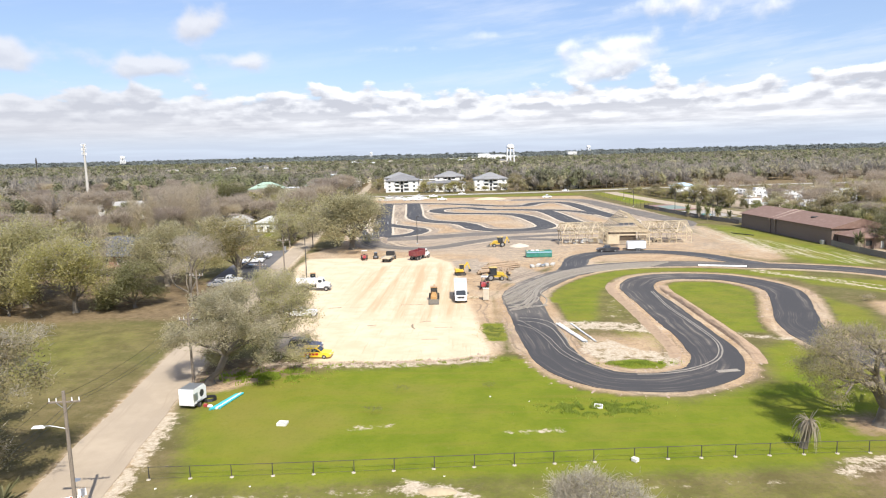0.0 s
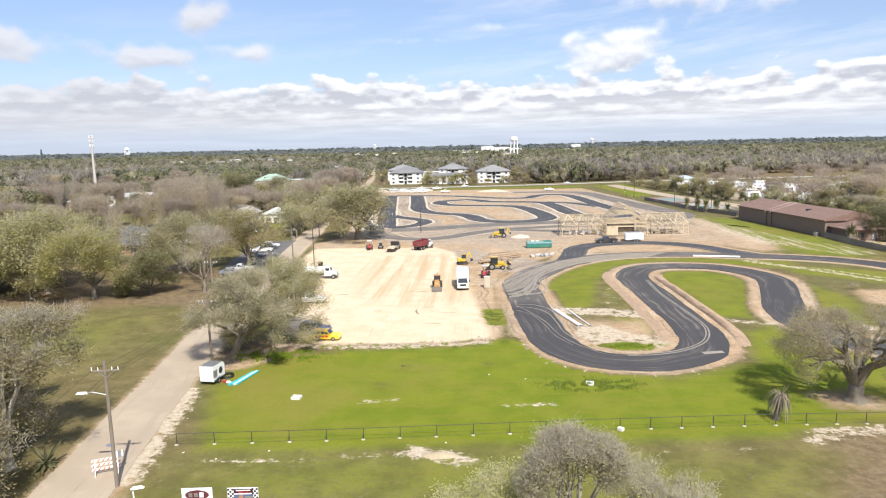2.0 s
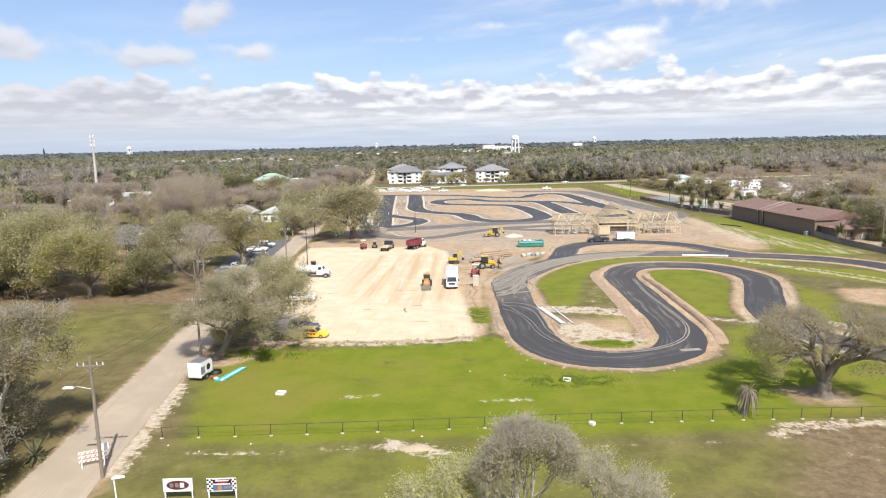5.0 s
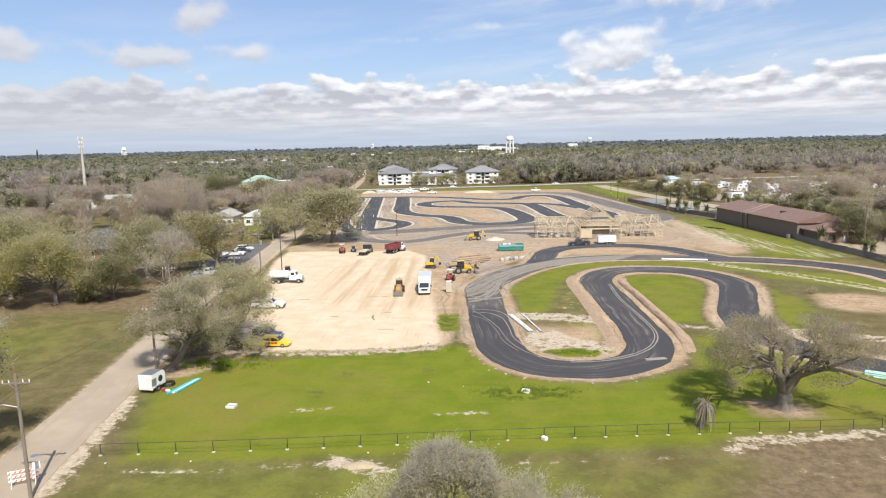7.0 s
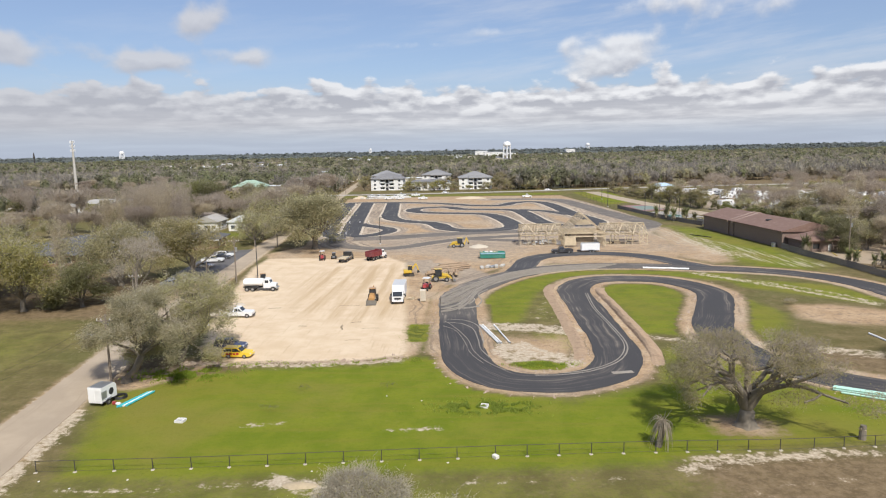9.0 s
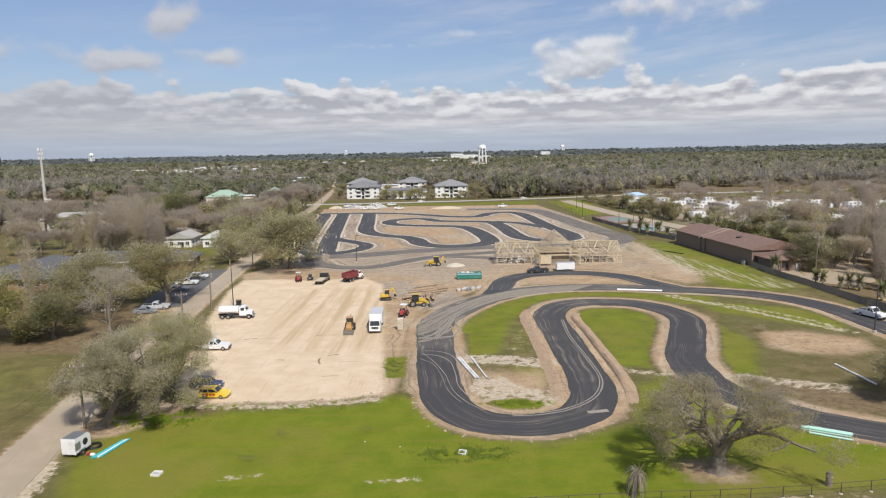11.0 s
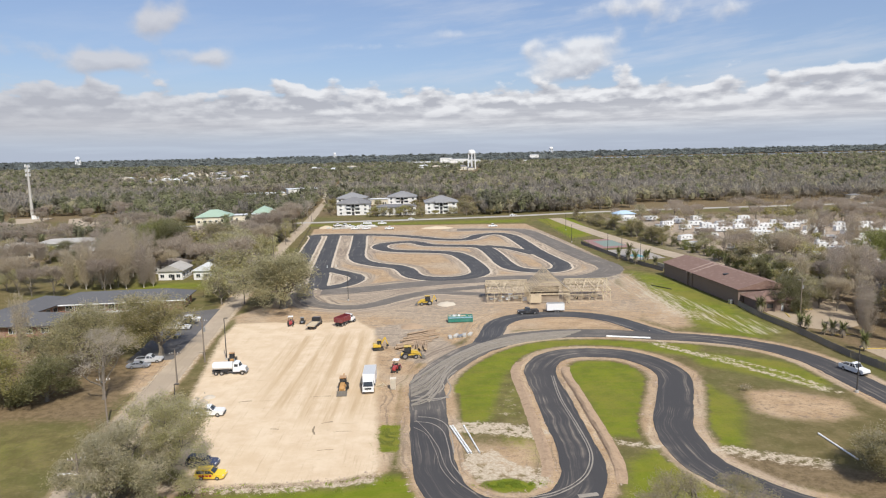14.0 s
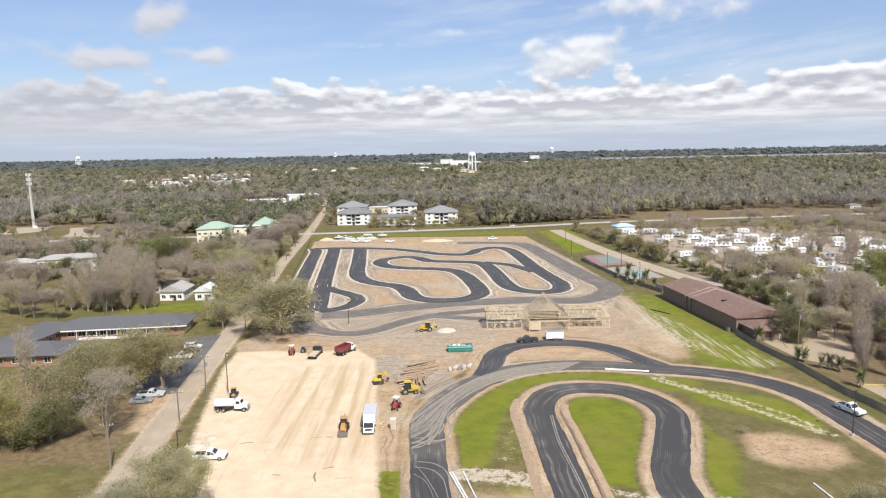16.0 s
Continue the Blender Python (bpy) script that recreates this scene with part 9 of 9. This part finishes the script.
M_SANDHEAP = material("loose_sand", (0.55, 0.45, 0.32), 0.95, vary=0.18, scale=1.2, bump=0.08)
M_DIRTHEAP = material("loose_dirt", (0.36, 0.26, 0.17), 0.95, vary=0.25, scale=1.2, bump=0.08)
mound("sand_heap", "heap of pale loose sand", 1.8, 199.5, 3.0, 0.8, material("white_sand", (0.50, 0.44, 0.35), 0.95, vary=0.12, bump=0.04), 1)
mound("spoil", "low heap of brown loose dirt", -7.6, 174.5, 3.2, 0.8, M_DIRTHEAP, 2)
mound("mound", "low mound of sand by the far track", -2, 403, 10, 1.3, M_SANDHEAP, 3, 0.5)
mound("spoil_bank", "low bank of pale sand in the grass", -14.6, 56.2, 1.7, 0.35, material("tan_spoil", (0.42, 0.34, 0.225), 0.95, vary=0.3, scale=2.5, bump=0.1), 4, 0.42)
mound("street_heap", "small heap of sand by the street", -72, 417, 5, 1.6, M_SANDHEAP, 5)

mound("rubble_heap", "low heap of pale rubble by the street", -46.2, 121.4, 1.9, 0.7, material("pale_rubble", (0.48, 0.42, 0.34), 0.95, vary=0.4, scale=3.0, bump=0.1), 6, 0.8)
mound("rubble_heap", "small heap of pale rubble on the sand", -44.9, 125.2, 1.2, 0.5, bpy.data.materials["pale_rubble"], 7)
mound("rubble_heap", "small heap of broken concrete beside the lot", -47.6, 117.8, 1.4, 0.6, bpy.data.materials["pale_rubble"], 8, 0.7)
for i in range(16):
    ob = thing("rubble", "broken concrete lump beside the sand lot", "rubble", pose(-46.4 + RNG2.gauss(0, 1.6), 121.6 + RNG2.gauss(0, 2.4), 0, 0, 0, RNG2.uniform(0, 180)), "rubble beside the lot")
    part("lump", Shape().box(RNG2.uniform(0.3, 0.9), RNG2.uniform(0.25, 0.6), RNG2.uniform(0.15, 0.45), 0, 0, 0, 0.06, top=(0.7, 0.75)), bpy.data.materials["pale_rubble"], ob)
loader(pose(-47.2, 147.0, 0, 0, 0, 100), P_ORANGE, "tan skid loader with a dark canopy behind the tank truck", False, "skid_loader").scale = (0.62, 0.75, 0.8)
cab = thing("site_cabinet", "beige portable cabinet on turned earth", "cabinet", pose(-9.4, 127.6, 0, 0, 0, 2))
part("body", Shape().box(1.1, 1.1, 2.1, 0, 0, 0.05, 0.05), material("beige_panel", (0.52, 0.45, 0.34), 0.7), cab)
part("roof", Shape().box(1.2, 1.2, 0.12, 0, 0, 2.15, 0.04), material("beige_roof", (0.60, 0.54, 0.44), 0.7), cab)
part("door", Shape().box(0.75, 0.04, 1.8, 0, -0.562, 0.15, 0.01), M_TAN, cab)
for i in range(6):
    ob = thing("scrap", "scrap timber on turned earth", "scrap wood", pose(-11.3 + RNG2.uniform(-1.2, 0.8), 128.4 + RNG2.uniform(-1, 2.4), 0.06, 0, 0, RNG2.uniform(0, 180)), "scraps by the cabinet")
    part("plank", Shape().box(RNG2.uniform(0.8, 2.0), 0.2, 0.1, 0, 0, 0, 0.01), M_LUMBER, ob)


def pipe(x0, y0, x1, y1, r, mat, label, z=0.0, group=""):
    ob = thing("pipe", label, "pipe", None, group)
    n = 12
    part("tube", Shape().tube((x0, y0, r + z), (x1, y1, r + z), r, r, n, caps=False).tube((x1, y1, r + z), (x0, y0, r + z), r * 0.86, r * 0.86, n, caps=False), mat, ob)
    d = Vector((x1 - x0, y1 - y0, 0)).normalized() * 0.25
    part("socket", Shape().tube((x0, y0, r + z), (x0 + d.x, y0 + d.y, r + z), r * 1.15, r * 1.15, n), mat, ob)
    return ob


M_PVC = material("white_pipe", (0.78, 0.78, 0.76), 0.4, vary=0.04, dirt=(0.6, 0.57, 0.5))
M_AQUA = material("aqua_pipe", (0.06, 0.42, 0.46), 0.4, vary=0.06)
M_MINT = material("mint_pipe", (0.42, 0.66, 0.56), 0.4, vary=0.06)
pipe(1.6, 109.0, 4.3, 98.7, 0.16, M_PVC, "long white plastic pipe on the grass", group="white pipes")
pipe(2.0, 109.1, 4.7, 98.8, 0.16, M_PVC, "long white plastic pipe beside another", group="white pipes")
pipe(3.9, 109.2, 6.0, 98.9, 0.13, M_PVC, "thin white plastic pipe on the grass", group="white pipes")
pipe(60.7, 103.0, 61.4, 94.0, 0.14, M_PVC, "white plastic pipe in the shade", group="white pipes")
pipe(41.0, 160.6, 51.2, 158.3, 0.22, M_PVC, "long white pipe beside the track", group="white pipes")
for i in range(5):
    pipe(43.0 + 0.28 * (i % 3), 79.4 + 0.30 * (i % 3), 47.6 + 0.28 * (i % 3), 76.9 + 0.30 * (i % 3), 0.14, M_MINT, "pale green plastic pipe in a stack", 0.0 if i < 3 else 0.24, "green pipes by the track")
pipe(43.4, 78.3, 47.3, 76.0, 0.13, M_MINT, "pale green plastic pipe beside the stack", group="green pipes by the track")
for i in range(4):
    pipe(-40.9 + 0.3 * i, 73.9 + 0.12 * i, -39.6 + 0.22 * i, 78.6 + 0.1 * i, 0.12, M_AQUA if i != 2 else M_PVC, "blue-green plastic pipe in the grass", group="pipes by the trailer")
ob = thing("cable_coil", "black coiled pipe lying in the grass", "coil", pose(-42.2, 77.0, 0, 0, 0, 0))
ring = Shape()
for k in range(3):
    for i in range(16):
        a, b = 2 * math.pi * i / 16, 2 * math.pi * (i + 1) / 16
        ring.tube((0.75 * math.cos(a), 0.75 * math.sin(a), 0.08 + 0.12 * k), (0.75 * math.cos(b), 0.75 * math.sin(b), 0.08 + 0.12 * k), 0.06, n=5, caps=False)
part("loop", ring, M_BLACK, ob)
ob = thing("gas_can", "red and white cans beside the trailer", "can", pose(-41.8, 74.9, 0))
part("can", Shape().box(0.45, 0.3, 0.4, 0, 0, 0, 0.06), P_TRACTOR, ob)
part("bag", Shape().box(0.6, 0.4, 0.35, 0.6, -0.2, 0, 0.12), M_WHITE, ob)


def catch_basin(x, y, s, label, tilt=0.0, turn=0.0):
    ob = thing("catch_basin", label, "catch basin", pose(x, y, -0.02, tilt, 0, turn))
    b = Shape()
    t = 0.16 * s
    b.box(1.5 * s, t, 0.42 * s, 0, -0.6 * s, 0, 0.02).box(1.5 * s, t, 0.42 * s, 0, 0.6 * s, 0, 0.02).box(t, 1.04 * s, 0.42 * s, -0.67 * s, 0, 0, 0.02).box(t, 1.04 * s, 0.42 * s, 0.67 * s, 0, 0, 0.02)
    part("collar", b, material("pale_concrete", (0.60, 0.59, 0.56), 0.85, vary=0.12, scale=4.0), ob, "pale concrete collar")
    part("pit", Shape().box(1.1 * s, 1.0 * s, 0.06, 0, 0, 0.02, 0.01), M_STEEL, ob)
    return ob


catch_basin(-31.6, 70.0, 0.68, "white concrete catch basin in the grass", turn=-6)
b2 = catch_basin(1.8, 74.2, 0.6, "tilted white concrete box in the grass", tilt=10, turn=-14)

# barricade where the street is closed
bar = thing("barricade", "red and white striped road barricade", "barricade", pose(-43.6, 52.6, 0, 0, 0, 28))
M_REFL = material("orange_stripe", (0.62, 0.16, 0.05), 0.5)
for z in (0.45, 0.85, 1.25):
    r = part("board", Shape().box(2.3, 0.05, 0.22, 0, 0, z, 0.01), M_WHITE, bar)
    for i in range(6):
        part("stripe", Shape().add([(-1.1 + i * 0.38, -0.03, z + 0.012), (-0.95 + i * 0.38, -0.03, z + 0.012), (-0.78 + i * 0.38, -0.03, z + 0.208), (-0.93 + i * 0.38, -0.03, z + 0.208)], [(0, 1, 2, 3)]), M_REFL, r)
for x in (-0.9, 0.9):
    part("leg", Shape().beam((x, -0.45, 0.02), (x, 0, 1.5), 0.06, 0.06).beam((x, 0.45, 0.02), (x, 0, 1.5), 0.06, 0.06), M_WHITE, bar)
part("sign_plate", Shape().box(0.6, 0.04, 0.6, 1.05, -0.04, 1.35, 0.01, m=pose(0, 0, 0)), M_WHITE, bar, "square warning plate")
part("manhole", Shape().tube((0, 0, 0.05), (0, 0, 0.088), 0.4, 0.4, 18), M_STEEL, label="iron manhole cover in the street", m=pose(-46.4, 58.0, 0))
tagged(bpy.data.objects["manhole"], category="manhole")


# the two boards by the entrance, seen from the front
M_SIGN_TAN = material("picture_tan", (0.38, 0.20, 0.13), 0.5)


def board_sign(x, y, label, dark):
    ob = thing("sign", label, "sign", pose(x, y, -0.22, 0, 0, 4))
    for k in (-1.1, 1.1):
        part("post", Shape().box(0.1, 0.1, 2.05, k, 0.05, 0, 0.01), M_WHITE, ob)
    p = part("panel", Shape().box(2.4, 0.06, 1.15, 0, 0, 0.95, 0.01), M_WHITE, ob, "white sign panel")
    if not dark:
        ring = Shape()
        n = 28
        ring.add([(0.92 * math.cos(2 * math.pi * i / n), -0.034, 1.52 + 0.40 * math.sin(2 * math.pi * i / n)) for i in range(n)], [tuple(range(n))])
        part("emblem", ring, material("maroon_emblem", (0.115, 0.028, 0.035), 0.5), p, "maroon oval emblem")
        part("mark", Shape().box(0.34, 0.01, 0.42, 0.35, -0.042, 1.31, 0.003), M_WHITE, p)
        for i in range(2):
            part("mark", Shape().box(0.30, 0.01, 0.34, -0.5 + 0.42 * i, -0.042, 1.35, 0.003), M_STEEL, p)
    else:
        for i in range(3):
            for j in range(6):
                if (i + j) % 2:
                    for sx in (-1, 1):
                        part("check", Shape().box(0.15, 0.01, 0.16, sx * (1.1 - 0.16 * i), -0.036, 0.99 + 0.18 * j, 0.002), M_BLACK, p)
        part("title_bar", Shape().box(1.5, 0.012, 0.34, 0.05, -0.038, 1.66, 0.003), material("title_maroon", (0.05, 0.012, 0.025), 0.5), p)
        for i in range(2):
            part("text_bar", Shape().box(1.1 - 0.3 * i, 0.012, 0.09, 0.05, -0.05, 1.84 - 0.14 * i, 0.002), M_WHITE if i == 0 else M_LAMP_R, p)
        part("picture", Shape().box(1.5, 0.012, 0.50, 0.05, -0.038, 1.05, 0.003), material("picture_blue", (0.10, 0.14, 0.22), 0.5), p, "dark racing picture as a plain patch")
        part("picture", Shape().box(0.35, 0.012, 0.42, -0.15, -0.046, 1.07, 0.003), M_SIGN_TAN, p)
        part("picture", Shape().box(0.6, 0.012, 0.18, 0.45, -0.046, 1.2, 0.003), M_STEEL, p)
    return ob


board_sign(-33.0, 46.9, "white board sign with a maroon oval emblem", False)
board_sign(-29.4, 47.0, "checkered racing board sign on white posts", True)

# dark soil dragged out on the packed sand
M_SCUFF = material("dragged_soil", (0.24, 0.185, 0.12), 0.95, vary=0.4, scale=3.0)
for x, y, a, L in ((-19.8, 111.9, 15, 2.0), (-21.4, 108.7, 100, 3.4), (-18.3, 101.2, 8, 2.6), (-28.4, 109.6, -12, 1.6), (-16.6, 108.0, 4, 3.0), (-37.2, 122.6, 10, 2.4), (-23.2, 124.4, 5, 4.0)):
    c_, s_ = math.cos(radians(a)), math.sin(radians(a))
    ln = [(x - c_ * L / 2, y - s_ * L / 2), (x - s_ * 0.15, y + c_ * 0.15), (x + c_ * L / 2, y + s_ * L / 2)]
    ribbon("soil_scuff", spline(ln, 0.25), 0.22, M_SCUFF, 0.006, wave=0.22, label="dark soil dragged across the sand", cells=2)

# pale scraps, weeds and posts about the field
M_SCRAP = material("pale_litter", (0.7, 0.68, 0.62), 0.8)
for i, (x, y) in enumerate(((-30.6, 57.0), (-38.6, 56.6), (-14.2, 58.8), (-1.8, 60.6), (2.7, 61.6), (-35.0, 55.4), (-5.5, 76.0), (-9.8, 77.5))):
    ob = thing("litter", "small pale scrap lying in the grass", "litter", pose(x, y, 0, 0, 0, RNG2.uniform(0, 180)), "scraps in the field")
    part("piece", Shape().box(0.22 if i != 4 else 0.6, 0.14 if i != 4 else 0.45, 0.08 if i != 4 else 0.35, 0, 0, 0, 0.04), M_SCRAP, ob)
for x, y, s in ((-22.5, 72.5, 0.35), (58, 122.5, 0.8), (-20.0, 79, 0.3), (-9.8, 79.5, 0.3)):
    ob = thing("weed_clump", "dry brown weed clump in the grass", "weeds", pose(x, y, 0))
    tips_ = [(Vector((RNG2.gauss(0, 0.5), RNG2.gauss(0, 0.4), 0.1)), Vector((0, 0, 1))) for _ in range(14)]
    o = new("stalk", facets("stalk", M_STRAW if s > 0.55 else M_FROND, tips_, np.random.default_rng(int(x * 10) % 97), 240, 0.9 * s, 0.25, twig=True))
    o.parent = ob
    tagged(o, kind="stuff")
for i in range(3):
    ob = thing("steel_plate", "dark steel beam lying in the grass", "steel beam", pose(72.5 + i * 1.0, 219 - i * 1.6, 0.05, 0, 0, 122), "beams in the grass")
    part("beam", Shape().box(4.5, 0.35, 0.18, 0, 0, 0, 0.02), M_BLACK, ob)
for i, (x, y) in enumerate(((-54.5, 250), (-52.8, 252), (-51, 253.5), (-49.5, 231), (-47, 231.5), (-45, 232), (-50.5, 268), (-46.5, 269), (-43.0, 270))):
    ob = thing("traffic_post", "short white post on the far track", "post", pose(x, y, 0.08), "posts on the far track")
    part("post", Shape().tube((0, 0, 0), (0, 0, 1.1), 0.12, 0.09, 8), M_WHITE, ob)
    part("base", Shape().box(0.5, 0.5, 0.08, 0, 0, 0, 0.02), M_BLACK, ob)


# ---------------------------------------------------------------- grass blades and clods
def scatter():
    arr = np.random.default_rng(21)

    def blades(name, label, P, size, mat):
        n = len(P)
        a = arr.uniform(0, 2 * np.pi, n)
        o = np.stack((np.cos(a), np.sin(a), np.zeros(n)), 1)
        lean = arr.normal(0, 0.4, (n, 3))
        lean[:, 2] = 1
        s = size * arr.uniform(0.5, 1.3, n)[:, None]
        B = np.column_stack((P, np.full(n, -0.01)))
        V = np.stack((B + o * s * 0.22, B - o * s * 0.22, B + lean * s), 1).reshape(-1, 3)
        tagged(new(name, array_mesh(name, V, np.arange(3 * n).reshape(-1, 3), mat)), label, "grass", kind="stuff")

    def area(n, x0, x1, y0, y1, poly, low=0.0):
        P = np.stack((arr.uniform(x0, x1, n), arr.uniform(y0, y1, n)), 1)
        k = inside(P, poly)
        d = near(P, LOOP, 3.3)
        return P[(k > low) & (d < -1.2)]

    M_BLADE = leaf_material("grass_blade", (0.255, 0.325, 0.045), (0.345, 0.405, 0.070), None, 0.6)
    P = area(26000, -46, -4, 83, 93, [(-46, 79), (-37, 84), (-29.6, 87), (-12.8, 88.4), (-4, 92), (-4, 95), (-12, 91.5), (-33, 90), (-46, 84)], -0.4)
    g = np.array([noise.noise((x * 0.6, y * 0.6, 3.0)) for x, y in P])
    blades("grass", "ragged tufts of grass below the sand lot", P[g > 0.22], 0.20, M_BLADE)
    def clump_field(label, n, x, y, rx, ry, size, cut):
        P = np.stack((arr.normal(x, rx, n), arr.normal(y, ry, n)), 1)
        g = np.array([noise.noise((px * 0.8, py * 0.8, 6.0)) for px, py in P])
        blades("grass", label, P[g > cut], size, M_BLADE)

    clump_field("coarse green weeds round the tilted box", 9000, 2.0, 74.0, 2.4, 0.9, 0.24, -0.05)
    clump_field("coarse green grass under the oak", 7000, -38.0, 85.0, 2.6, 1.2, 0.30, 0.0)
    clump_field("small patch of green grass beside the lot", 5000, -8.6, 105.2, 1.0, 2.6, 0.14, -0.1)
    clump_field("green grass inside the track's bend", 4000, 10.0, 89.0, 2.0, 0.5, 0.2, -0.1)
    # clods along the turned earth
    rim = []
    for line, off, n in ((LOOP[:LOOP_CUT], 4.2, 1500), (LOOP[:LOOP_CUT], -4.4, 1500), (LOOP[LOOP_CUT:], -4.4, 500)):
        k = arr.integers(1, len(line) - 1, n)
        d = line[np.minimum(k + 1, len(line) - 1)] - line[k - 1]
        d /= np.linalg.norm(d, axis=1)[:, None]
        sd = np.stack((d[:, 1], -d[:, 0]), 1)
        rim.append(line[k] + sd * (off + arr.normal(0, 0.55, n))[:, None])
    e0 = spline([(-40, 90), (-33, 89.8), (-22, 90.2), (-14, 90.8), (-9, 92.6)], 0.5)
    k = arr.integers(0, len(e0), 1400)
    rim.append(e0[k] + arr.normal(0, 0.55, (1400, 2)))
    P = np.concatenate(rim)
    P = P[near(P, LOOP, 3.4) < 0]
    n = len(P)
    base = np.array(((1, 0, 0), (-0.5, 0.87, 0), (-0.5, -0.87, 0), (0, 0, 0.8)))
    s = arr.gamma(2.0, 0.035, n)[:, None, None] + 0.03
    a = arr.uniform(0, 6.28, n)
    c_, s_ = np.cos(a)[:, None], np.sin(a)[:, None]
    T = base[None] + arr.normal(0, 0.2, (n, 4, 3))
    V = np.stack((T[..., 0] * c_ - T[..., 1] * s_, T[..., 0] * s_ + T[..., 1] * c_, T[..., 2]), -1) * s
    V[..., :2] += P[:, None, :]
    V[..., 2] -= 0.02
    F = (np.array(((0, 1, 3), (1, 2, 3), (2, 0, 3)))[None] + 4 * np.arange(n)[:, None, None]).reshape(-1, 3)
    tagged(new("clod_layer", array_mesh("clod_layer", V.reshape(-1, 3), F, leaf_material("clod", (0.38, 0.28, 0.185), (0.52, 0.41, 0.29), None, 0.0))), "loose clods of turned earth", "earth", kind="stuff")


scatter()
